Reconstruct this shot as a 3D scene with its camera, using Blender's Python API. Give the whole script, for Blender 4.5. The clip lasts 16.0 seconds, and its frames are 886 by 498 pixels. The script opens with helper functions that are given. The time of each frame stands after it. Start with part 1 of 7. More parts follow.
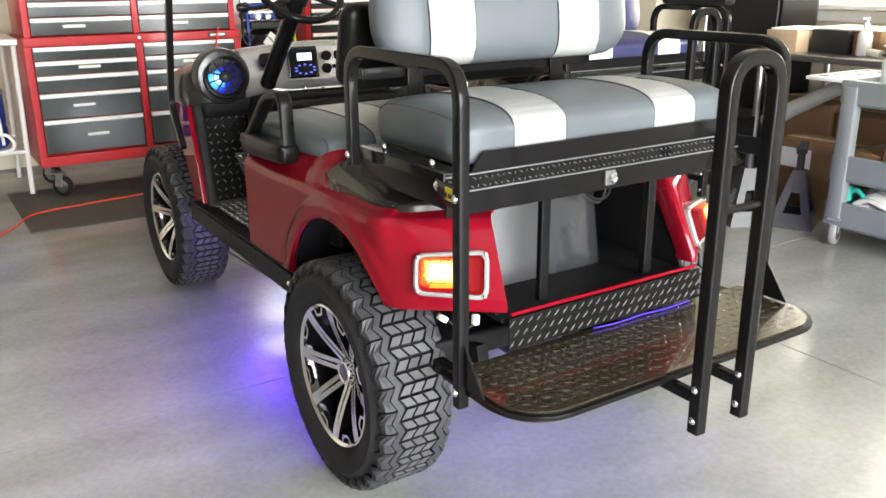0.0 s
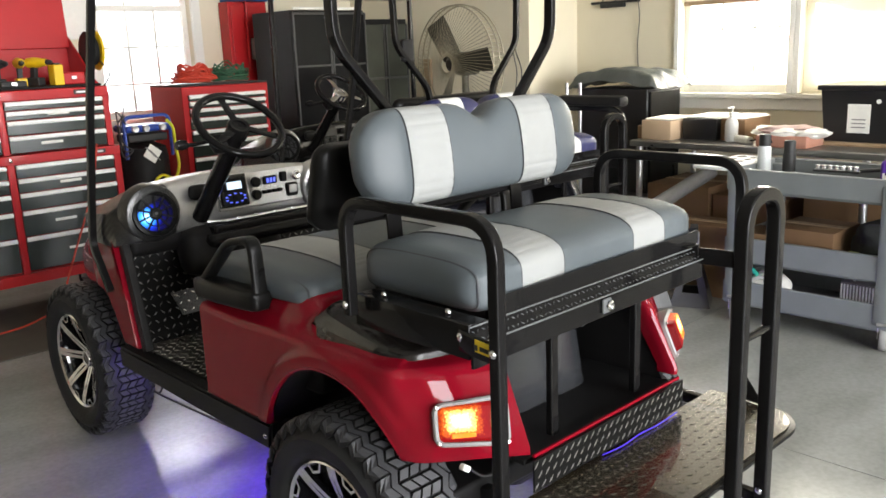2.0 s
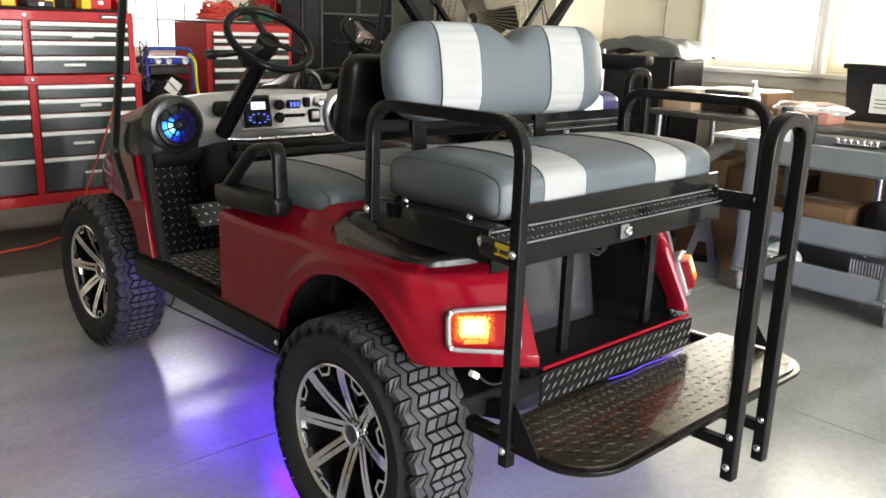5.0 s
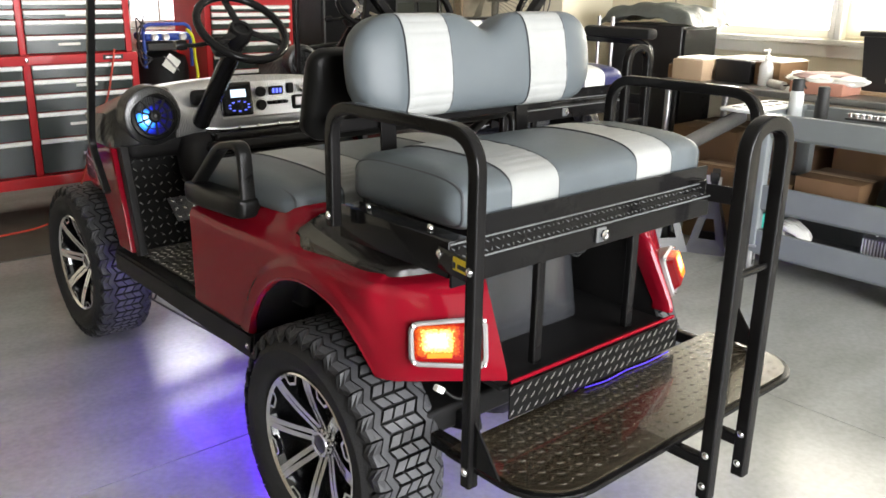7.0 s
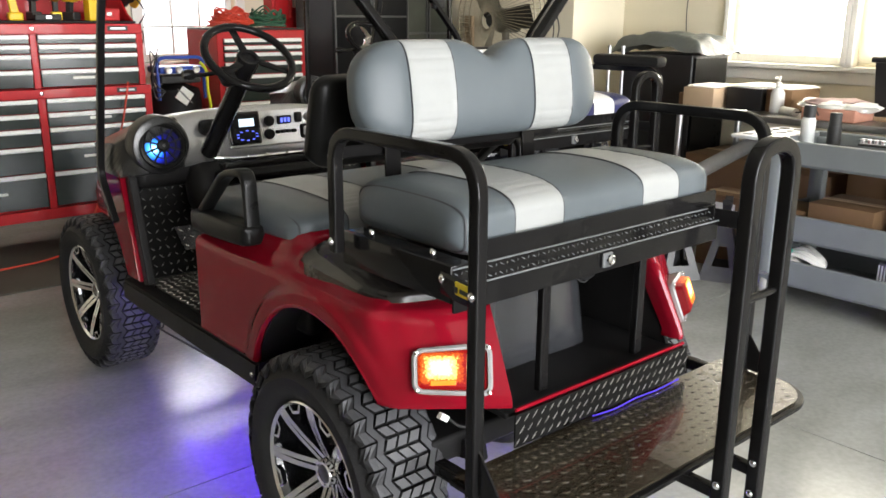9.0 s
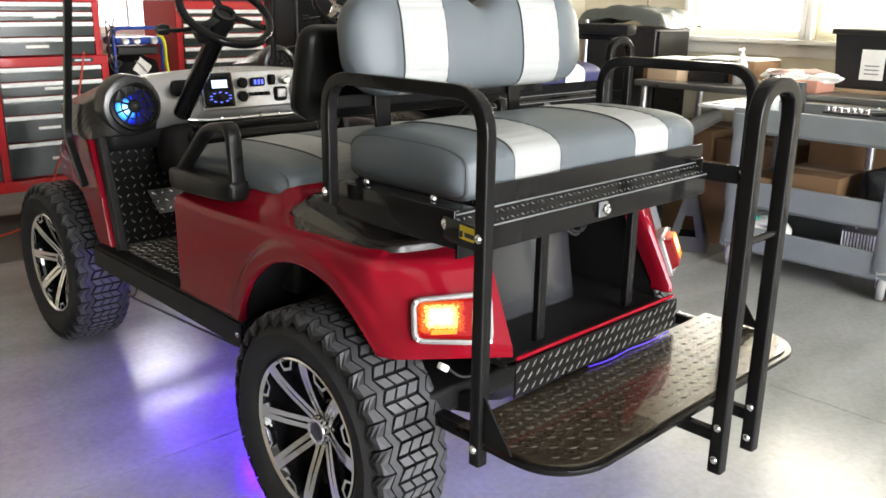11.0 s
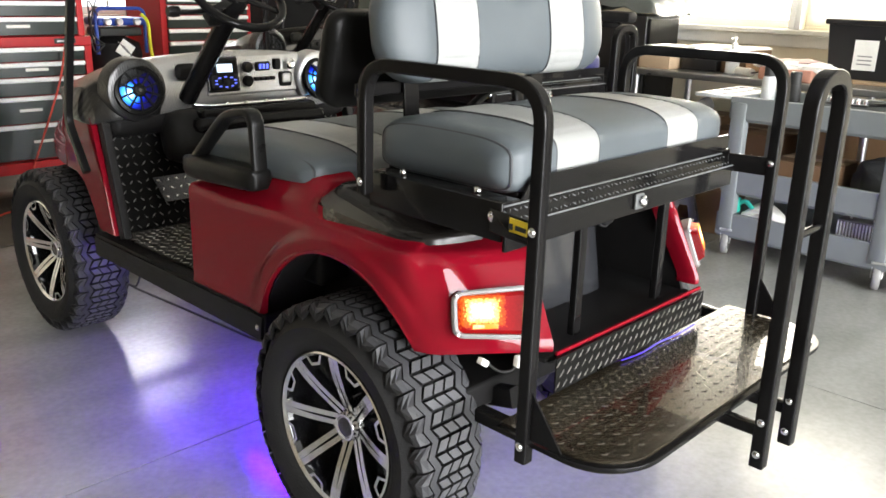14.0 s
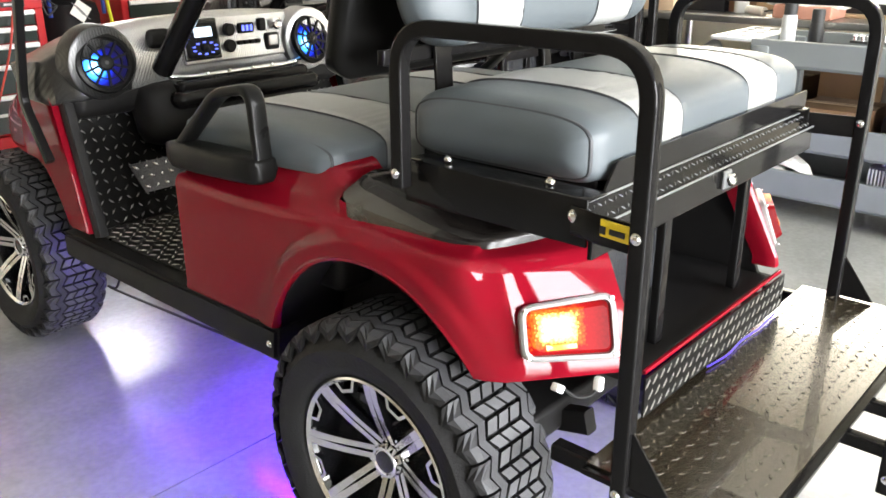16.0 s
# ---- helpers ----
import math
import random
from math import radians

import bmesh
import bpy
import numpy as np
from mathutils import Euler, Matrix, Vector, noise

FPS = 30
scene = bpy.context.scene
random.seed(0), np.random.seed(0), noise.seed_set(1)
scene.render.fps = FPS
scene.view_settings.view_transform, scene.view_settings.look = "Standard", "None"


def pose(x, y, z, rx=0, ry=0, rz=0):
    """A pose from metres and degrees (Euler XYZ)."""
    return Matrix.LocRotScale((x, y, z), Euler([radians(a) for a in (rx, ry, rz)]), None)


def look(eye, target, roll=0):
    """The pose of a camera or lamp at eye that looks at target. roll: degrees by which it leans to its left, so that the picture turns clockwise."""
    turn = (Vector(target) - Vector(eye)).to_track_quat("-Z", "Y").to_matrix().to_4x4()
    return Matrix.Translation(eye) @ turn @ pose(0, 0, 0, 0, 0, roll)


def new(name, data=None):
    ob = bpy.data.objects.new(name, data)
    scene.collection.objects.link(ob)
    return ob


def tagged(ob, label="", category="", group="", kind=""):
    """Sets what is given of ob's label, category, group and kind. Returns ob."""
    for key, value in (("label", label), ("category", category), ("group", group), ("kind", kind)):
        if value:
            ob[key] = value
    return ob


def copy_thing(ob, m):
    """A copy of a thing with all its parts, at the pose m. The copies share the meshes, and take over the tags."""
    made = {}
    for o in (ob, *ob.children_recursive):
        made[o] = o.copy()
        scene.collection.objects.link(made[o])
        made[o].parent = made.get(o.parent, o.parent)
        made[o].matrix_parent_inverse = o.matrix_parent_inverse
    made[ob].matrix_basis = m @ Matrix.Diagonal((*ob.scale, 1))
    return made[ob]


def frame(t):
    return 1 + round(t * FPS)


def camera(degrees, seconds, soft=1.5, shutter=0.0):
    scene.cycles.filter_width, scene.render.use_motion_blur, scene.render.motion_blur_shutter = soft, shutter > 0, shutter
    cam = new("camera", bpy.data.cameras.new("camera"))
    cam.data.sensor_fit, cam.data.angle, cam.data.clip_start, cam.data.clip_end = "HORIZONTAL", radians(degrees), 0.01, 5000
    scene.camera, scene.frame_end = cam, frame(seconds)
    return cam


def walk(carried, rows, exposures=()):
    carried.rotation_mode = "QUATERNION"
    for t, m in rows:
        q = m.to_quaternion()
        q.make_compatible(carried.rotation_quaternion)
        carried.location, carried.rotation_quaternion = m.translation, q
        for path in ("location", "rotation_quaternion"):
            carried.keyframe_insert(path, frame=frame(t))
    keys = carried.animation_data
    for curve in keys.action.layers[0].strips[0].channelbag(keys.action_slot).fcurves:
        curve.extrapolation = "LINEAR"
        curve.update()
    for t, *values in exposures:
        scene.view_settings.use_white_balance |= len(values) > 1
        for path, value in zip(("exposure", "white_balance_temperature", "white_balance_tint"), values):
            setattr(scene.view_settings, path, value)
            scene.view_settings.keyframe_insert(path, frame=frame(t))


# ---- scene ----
cam = camera(55.3, 16.0, soft=1.6)
PATH = [
    (0, (-1.316, -1.743, 1.236), (-0.288, -0.145, 0.614), -0.35),
    (0.5, (-1.239, -1.578, 1.222), (-0.171, -0.006, 0.599), -1.29),
    (1, (-1.362, -1.525, 1.263), (-0.248, 0.014, 0.641), -3.86),
    (1.5, (-1.508, -1.487, 1.356), (-0.237, -0.066, 0.754), -3.78),
    (2, (-1.543, -1.47, 1.383), (-0.201, -0.06, 0.923), -2.26),
    (2.5, (-1.553, -1.463, 1.384), (-0.18, -0.07, 0.967), -1.03),
    (3, (-1.586, -1.442, 1.366), (-0.218, -0.044, 0.95), -0.44),
    (3.5, (-1.611, -1.437, 1.332), (-0.296, 0.012, 0.918), 1.21),
    (4, (-1.621, -1.457, 1.295), (-0.309, -0.022, 0.827), 1.61),
    (4.5, (-1.631, -1.488, 1.249), (-0.309, -0.073, 0.75), 1.92),
    (4.7, (-1.626, -1.482, 1.24), (-0.3, -0.072, 0.738), 1.85),
    (6.8, (-1.445, -1.496, 1.304), (-0.172, -0.079, 0.693), 1.56),
    (7, (-1.439, -1.488, 1.319), (-0.174, -0.061, 0.718), 0.97),
    (7.5, (-1.423, -1.482, 1.319), (-0.173, -0.009, 0.799), -0.16),
    (8, (-1.415, -1.481, 1.313), (-0.17, -0.003, 0.796), -0.35),
    (8.5, (-1.41, -1.488, 1.309), (-0.161, -0.017, 0.783), -0.26),
    (9, (-1.411, -1.494, 1.302), (-0.16, -0.026, 0.772), 0.38),
    (9.5, (-1.415, -1.509, 1.294), (-0.178, -0.031, 0.758), 0.20),
    (9.7, (-1.421, -1.52, 1.28), (-0.185, -0.042, 0.743), 0.13),
    (11.8, (-1.498, -1.346, 1.211), (-0.111, -0.022, 0.642), 0.88),
    (12, (-1.499, -1.332, 1.212), (-0.108, -0.012, 0.643), 0.79),
    (12.5, (-1.532, -1.308, 1.216), (-0.138, 0.01, 0.652), 1.47),
    (13, (-1.559, -1.296, 1.215), (-0.196, 0.055, 0.653), 1.61),
    (13.5, (-1.557, -1.295, 1.217), (-0.184, 0.042, 0.645), 1.56),
    (14, (-1.552, -1.293, 1.218), (-0.171, 0.027, 0.627), 1.65),
    (14.5, (-1.549, -1.287, 1.216), (-0.157, 0.021, 0.624), 2.40),
    (15, (-1.476, -1.189, 1.204), (-0.084, 0.116, 0.604), 2.74),
    (15.5, (-1.372, -1.05, 1.207), (0.018, 0.227, 0.546), 1.10),
    (16, (-1.414, -0.961, 1.211), (-0.014, 0.281, 0.506), -0.31),
]
EXPOSURES = [(0, 0.61), (1.2, 0.57), (1.5, 0.44), (2.0, 0.04), (2.5, -0.25), (3.5, -0.24), (4.0, 0.09), (4.5, 0.17), (7.0, 0.29), (7.6, 0.19), (9.0, 0.11), (9.7, 0.12), (11.8, 0.44), (12.0, 0.43), (12.5, 0.37), (14.5, 0.45), (15.5, 0.73), (16.0, 0.95)]
walk(cam, [(t, look(eye, target, roll)) for t, eye, target, roll in PATH], EXPOSURES)

# ---------------- light ----------------
world = bpy.data.worlds.new("sky")
scene.world = world
world.use_nodes = True
wn = world.node_tree
sky = wn.nodes.new("ShaderNodeTexSky")
sky.sky_type, sky.sun_disc = "NISHITA", False
sky.sun_elevation, sky.sun_rotation = radians(42), radians(200)
wn.nodes["Background"].inputs[1].default_value = 0.15
wn.links.new(sky.outputs[0], wn.nodes["Background"].inputs[0])


def sun_lamp():
    ob = new("sun", bpy.data.lights.new("sun", "SUN"))
    ob.data.energy, ob.data.angle, ob.data.color = 4.5, radians(2), (1.0, 0.95, 0.88)
    ob.matrix_world = pose(0, 0, 6, 48, 0, 160)
    return ob


def area(name, eye, target, sx, sy, power, color):
    ob = new(name, bpy.data.lights.new(name, "AREA"))
    ob.data.shape, ob.data.size, ob.data.size_y, ob.data.energy, ob.data.color = "RECTANGLE", sx, sy, power, color
    ob.matrix_world = look(eye, target)
    return ob


sun_lamp()
# daylight in the openings
area("window_daylight", (3.90, 1.255, 1.33), (-0.4, 0.7, 0.0), 0.62, 0.50, 46, (1.0, 0.93, 0.78))
area("window_daylight", (3.69, 0.065, 1.55), (0.0, 0.3, 0.4), 1.36, 0.90, 35, (1.0, 0.93, 0.80))
area("door_daylight", (0.0, -9.0, 2.0), (0.0, 0, 1.1), 9.0, 4.5, 2600, (0.97, 0.98, 1.0))


# ---------------- materials ----------------
def mat(name, color, rough=0.5, metal=0.0, var=0.15, scale=12.0, bump=0.0, bscale=120.0, coat=0.0, spec=0.5, emit=None, power=0.0, trans=0.0, rvar=0.08):
    m = bpy.data.materials.new(name)
    m.use_nodes = True
    nt = m.node_tree
    b = nt.nodes["Principled BSDF"]
    b.inputs["Base Color"].default_value = (*color, 1)
    b.inputs["Roughness"].default_value = rough
    b.inputs["Metallic"].default_value = metal
    b.inputs["Coat Weight"].default_value = coat
    b.inputs["Coat Roughness"].default_value = 0.025
    b.inputs["Specular IOR Level"].default_value = spec
    b.inputs["Transmission Weight"].default_value = trans
    tc = nt.nodes.new("ShaderNodeTexCoord")
    if var > 0:
        n1, n2 = nt.nodes.new("ShaderNodeTexNoise"), nt.nodes.new("ShaderNodeTexNoise")
        n1.inputs["Scale"].default_value, n1.inputs["Detail"].default_value = scale, 6
        n2.inputs["Scale"].default_value, n2.inputs["Detail"].default_value = scale * 0.17, 3
        nt.links.new(tc.outputs["Object"], n1.inputs["Vector"])
        nt.links.new(tc.outputs["Object"], n2.inputs["Vector"])
        add = nt.nodes.new("ShaderNodeMath")
        add.operation = "ADD"
        nt.links.new(n1.outputs[0], add.inputs[0])
        nt.links.new(n2.outputs[0], add.inputs[1])
        ramp = nt.nodes.new("ShaderNodeMapRange")
        ramp.inputs[1].default_value, ramp.inputs[2].default_value = 0.3, 1.7
        ramp.inputs[3].default_value, ramp.inputs[4].default_value = 1 - 1.6 * var, 1 + 1.6 * var
        nt.links.new(add.outputs[0], ramp.inputs[0])
        mul = nt.nodes.new("ShaderNodeMix")
        mul.data_type, mul.blend_type = "RGBA", "MULTIPLY"
        mul.inputs[0].default_value = 1.0
        mul.inputs[6].default_value = (*color, 1)
        nt.links.new(ramp.outputs[0], mul.inputs[7])
        nt.links.new(mul.outputs[2], b.inputs["Base Color"])
        rr = nt.nodes.new("ShaderNodeMapRange")
        rr.inputs[1].default_value, rr.inputs[2].default_value = 0.3, 1.7
        rr.inputs[3].default_value, rr.inputs[4].default_value = max(0.02, rough - rvar), min(1.0, rough + rvar)
        nt.links.new(add.outputs[0], rr.inputs[0])
        nt.links.new(rr.outputs[0], b.inputs["Roughness"])
    if bump > 0:
        nb = nt.nodes.new("ShaderNodeTexNoise")
        nb.inputs["Scale"].default_value, nb.inputs["Detail"].default_value = bscale, 4
        nt.links.new(tc.outputs["Object"], nb.inputs["Vector"])
        bp = nt.nodes.new("ShaderNodeBump")
        bp.inputs["Strength"].default_value, bp.inputs["Distance"].default_value = bump, 0.01
        nt.links.new(nb.outputs[0], bp.inputs["Height"])
        nt.links.new(bp.outputs[0], b.inputs["Normal"])
    if emit:
        b.inputs["Emission Color"].default_value = (*emit, 1)
        b.inputs["Emission Strength"].default_value = power
    return m


def shade_cloth(name, color):
    """A pleated cloth that lets daylight through."""
    m = mat(name, color, 0.8, var=0.05, scale=6)
    nt = m.node_tree
    tr, mx = nt.nodes.new("ShaderNodeBsdfTranslucent"), nt.nodes.new("ShaderNodeMixShader")
    tr.inputs[0].default_value = (*color, 1)
    mx.inputs[0].default_value = 0.72
    nt.links.new(nt.nodes["Principled BSDF"].outputs[0], mx.inputs[1])
    nt.links.new(tr.outputs[0], mx.inputs[2])
    nt.links.new(mx.outputs[0], nt.nodes["Material Output"].inputs[0])
    return m


def spot_glow(name, centre, reach, steps, squash=(1, 1, 1), facets=0.0, square=False):
    """A lit lens: the glow fades from a lamp behind it at centre over reach; steps are (distance, colour, power)."""
    m = mat(name, [0.35 * q for q in steps[-1][1]], 0.5, var=0, spec=0.08)
    nt = m.node_tree
    tc, sub, mul, ln = nt.nodes.new("ShaderNodeTexCoord"), nt.nodes.new("ShaderNodeVectorMath"), nt.nodes.new("ShaderNodeVectorMath"), nt.nodes.new("ShaderNodeVectorMath")
    sub.operation, mul.operation, ln.operation = "SUBTRACT", "MULTIPLY", "LENGTH"
    sub.inputs[1].default_value = centre
    mul.inputs[1].default_value = [q / reach for q in squash]
    nt.links.new(tc.outputs["Object"], sub.inputs[0])
    nt.links.new(sub.outputs[0], mul.inputs[0])
    nt.links.new(mul.outputs[0], ln.inputs[0])
    dist = ln.outputs["Value"]
    if square:
        ab, sp, mx = nt.nodes.new("ShaderNodeVectorMath"), nt.nodes.new("ShaderNodeSeparateXYZ"), nt.nodes.new("ShaderNodeMath")
        ab.operation, mx.operation = "ABSOLUTE", "SMOOTH_MAX"
        mx.inputs[2].default_value = 0.12
        nt.links.new(mul.outputs[0], ab.inputs[0])
        nt.links.new(ab.outputs[0], sp.inputs[0])
        nt.links.new(sp.outputs[0], mx.inputs[0])
        nt.links.new(sp.outputs[2], mx.inputs[1])
        dist = mx.outputs[0]
    if facets:
        vo, add = nt.nodes.new("ShaderNodeTexVoronoi"), nt.nodes.new("ShaderNodeMath")
        vo.inputs["Scale"].default_value = 190
        add.operation = "MULTIPLY_ADD"
        add.inputs[1].default_value = facets
        nt.links.new(tc.outputs["Object"], vo.inputs["Vector"])
        nt.links.new(vo.outputs["Distance"], add.inputs[0])
        nt.links.new(dist, add.inputs[2])
        dist = add.outputs[0]
    ramp = nt.nodes.new("ShaderNodeValToRGB")
    while len(ramp.color_ramp.elements) < len(steps):
        ramp.color_ramp.elements.new(0.5)
    for el, (p, c, w) in zip(ramp.color_ramp.elements, steps):
        el.position, el.color = p, (c[0] * w, c[1] * w, c[2] * w, 1)
    nt.links.new(dist, ramp.inputs[0])
    b = nt.nodes["Principled BSDF"]
    nt.links.new(ramp.outputs[0], b.inputs["Emission Color"])
    b.inputs["Emission Strength"].default_value = 1.0
    return m


def carbon(name, bright, dim, coat=0.6):
    m = mat(name, (0.05, 0.05, 0.055), 0.36, 0.0, var=0, coat=coat)
    nt = m.node_tree
    tc, mp, ck = nt.nodes.new("ShaderNodeTexCoord"), nt.nodes.new("ShaderNodeMapping"), nt.nodes.new("ShaderNodeTexChecker")
    mp.inputs["Rotation"].default_value = (0.6, 0.5, radians(45))
    ck.inputs["Scale"].default_value = 520
    ck.inputs[1].default_value, ck.inputs[2].default_value = (bright, bright, bright, 1), (dim, dim, dim, 1)
    nt.links.new(tc.outputs["Object"], mp.inputs[0])
    nt.links.new(mp.outputs[0], ck.inputs[0])
    nt.links.new(ck.outputs[0], nt.nodes["Principled BSDF"].inputs["Base Color"])
    nt.nodes["Principled BSDF"].inputs["Metallic"].default_value = 0.8
    return m


def cloudy_sky(name):
    """Far haze outside the small window: pale, with the soft shapes of foliage."""
    m = mat(name, (0.5, 0.5, 0.5), 1.0, var=0)
    nt = m.node_tree
    tc, n, ramp, b = nt.nodes.new("ShaderNodeTexCoord"), nt.nodes.new("ShaderNodeTexNoise"), nt.nodes.new("ShaderNodeValToRGB"), nt.nodes["Principled BSDF"]
    n.inputs["Scale"].default_value, n.inputs["Detail"].default_value = 2.2, 5
    ramp.color_ramp.elements[0].position, ramp.color_ramp.elements[1].position = 0.3, 0.7
    ramp.color_ramp.elements[0].color, ramp.color_ramp.elements[1].color = (0.16, 0.16, 0.17, 1), (0.95, 0.95, 1.0, 1)
    nt.links.new(tc.outputs["Object"], n.inputs["Vector"])
    nt.links.new(n.outputs[0], ramp.inputs[0])
    nt.links.new(ramp.outputs[0], b.inputs["Emission Color"])
    # open sky above a hazy tree line
    geo, sep, lift = nt.nodes.new("ShaderNodeNewGeometry"), nt.nodes.new("ShaderNodeSeparateXYZ"), nt.nodes.new("ShaderNodeMapRange")
    nt.links.new(geo.outputs["Position"], sep.inputs[0])
    nt.links.new(sep.outputs["Z"], lift.inputs[0])
    lift.inputs[1].default_value, lift.inputs[2].default_value, lift.inputs[3].default_value, lift.inputs[4].default_value = 2.25, 2.6, 3.0, 26.0
    nt.links.new(lift.outputs[0], b.inputs["Emission Strength"])
    return m


def concrete(name):
    """Sealed concrete: soft clouds in colour and in gloss, with a faint trowel grain."""
    m = mat(name, (0.33, 0.335, 0.315), 0.20, var=0, spec=0.5)
    nt = m.node_tree
    b = nt.nodes["Principled BSDF"]
    tc, mp = nt.nodes.new("ShaderNodeTexCoord"), nt.nodes.new("ShaderNodeMapping")
    mp.inputs["Rotation"].default_value, mp.inputs["Scale"].default_value = (0, 0, 0.5), (1.0, 2.4, 1.0)
    nt.links.new(tc.outputs["Object"], mp.inputs[0])
    cl, gr = nt.nodes.new("ShaderNodeTexNoise"), nt.nodes.new("ShaderNodeTexNoise")
    cl.inputs["Scale"].default_value, cl.inputs["Detail"].default_value, cl.inputs["Roughness"].default_value = 1.7, 2.5, 0.45
    gr.inputs["Scale"].default_value, gr.inputs["Detail"].default_value = 55, 2
    nt.links.new(mp.outputs[0], cl.inputs["Vector"])
    nt.links.new(tc.outputs["Object"], gr.inputs["Vector"])
    ramp = nt.nodes.new("ShaderNodeValToRGB")
    ramp.color_ramp.elements[0].position, ramp.color_ramp.elements[1].position = 0.25, 0.75
    ramp.color_ramp.elements[0].color, ramp.color_ramp.elements[1].color = (0.232, 0.234, 0.213, 1), (0.345, 0.349, 0.334, 1)
    nt.links.new(cl.outputs[0], ramp.inputs[0])
    mul = nt.nodes.new("ShaderNodeMix")
    mul.data_type, mul.blend_type = "RGBA", "OVERLAY"
    mul.inputs[0].default_value = 0.18
    nt.links.new(ramp.outputs[0], mul.inputs[6])
    nt.links.new(gr.outputs[0], mul.inputs[7])
    nt.links.new(mul.outputs[2], b.inputs["Base Color"])
    rr = nt.nodes.new("ShaderNodeMapRange")
    rr.inputs[1].default_value, rr.inputs[2].default_value, rr.inputs[3].default_value, rr.inputs[4].default_value = 0.25, 0.75, 0.15, 0.26
    nt.links.new(cl.outputs[0], rr.inputs[0])
    nt.links.new(rr.outputs[0], b.inputs["Roughness"])
    return m


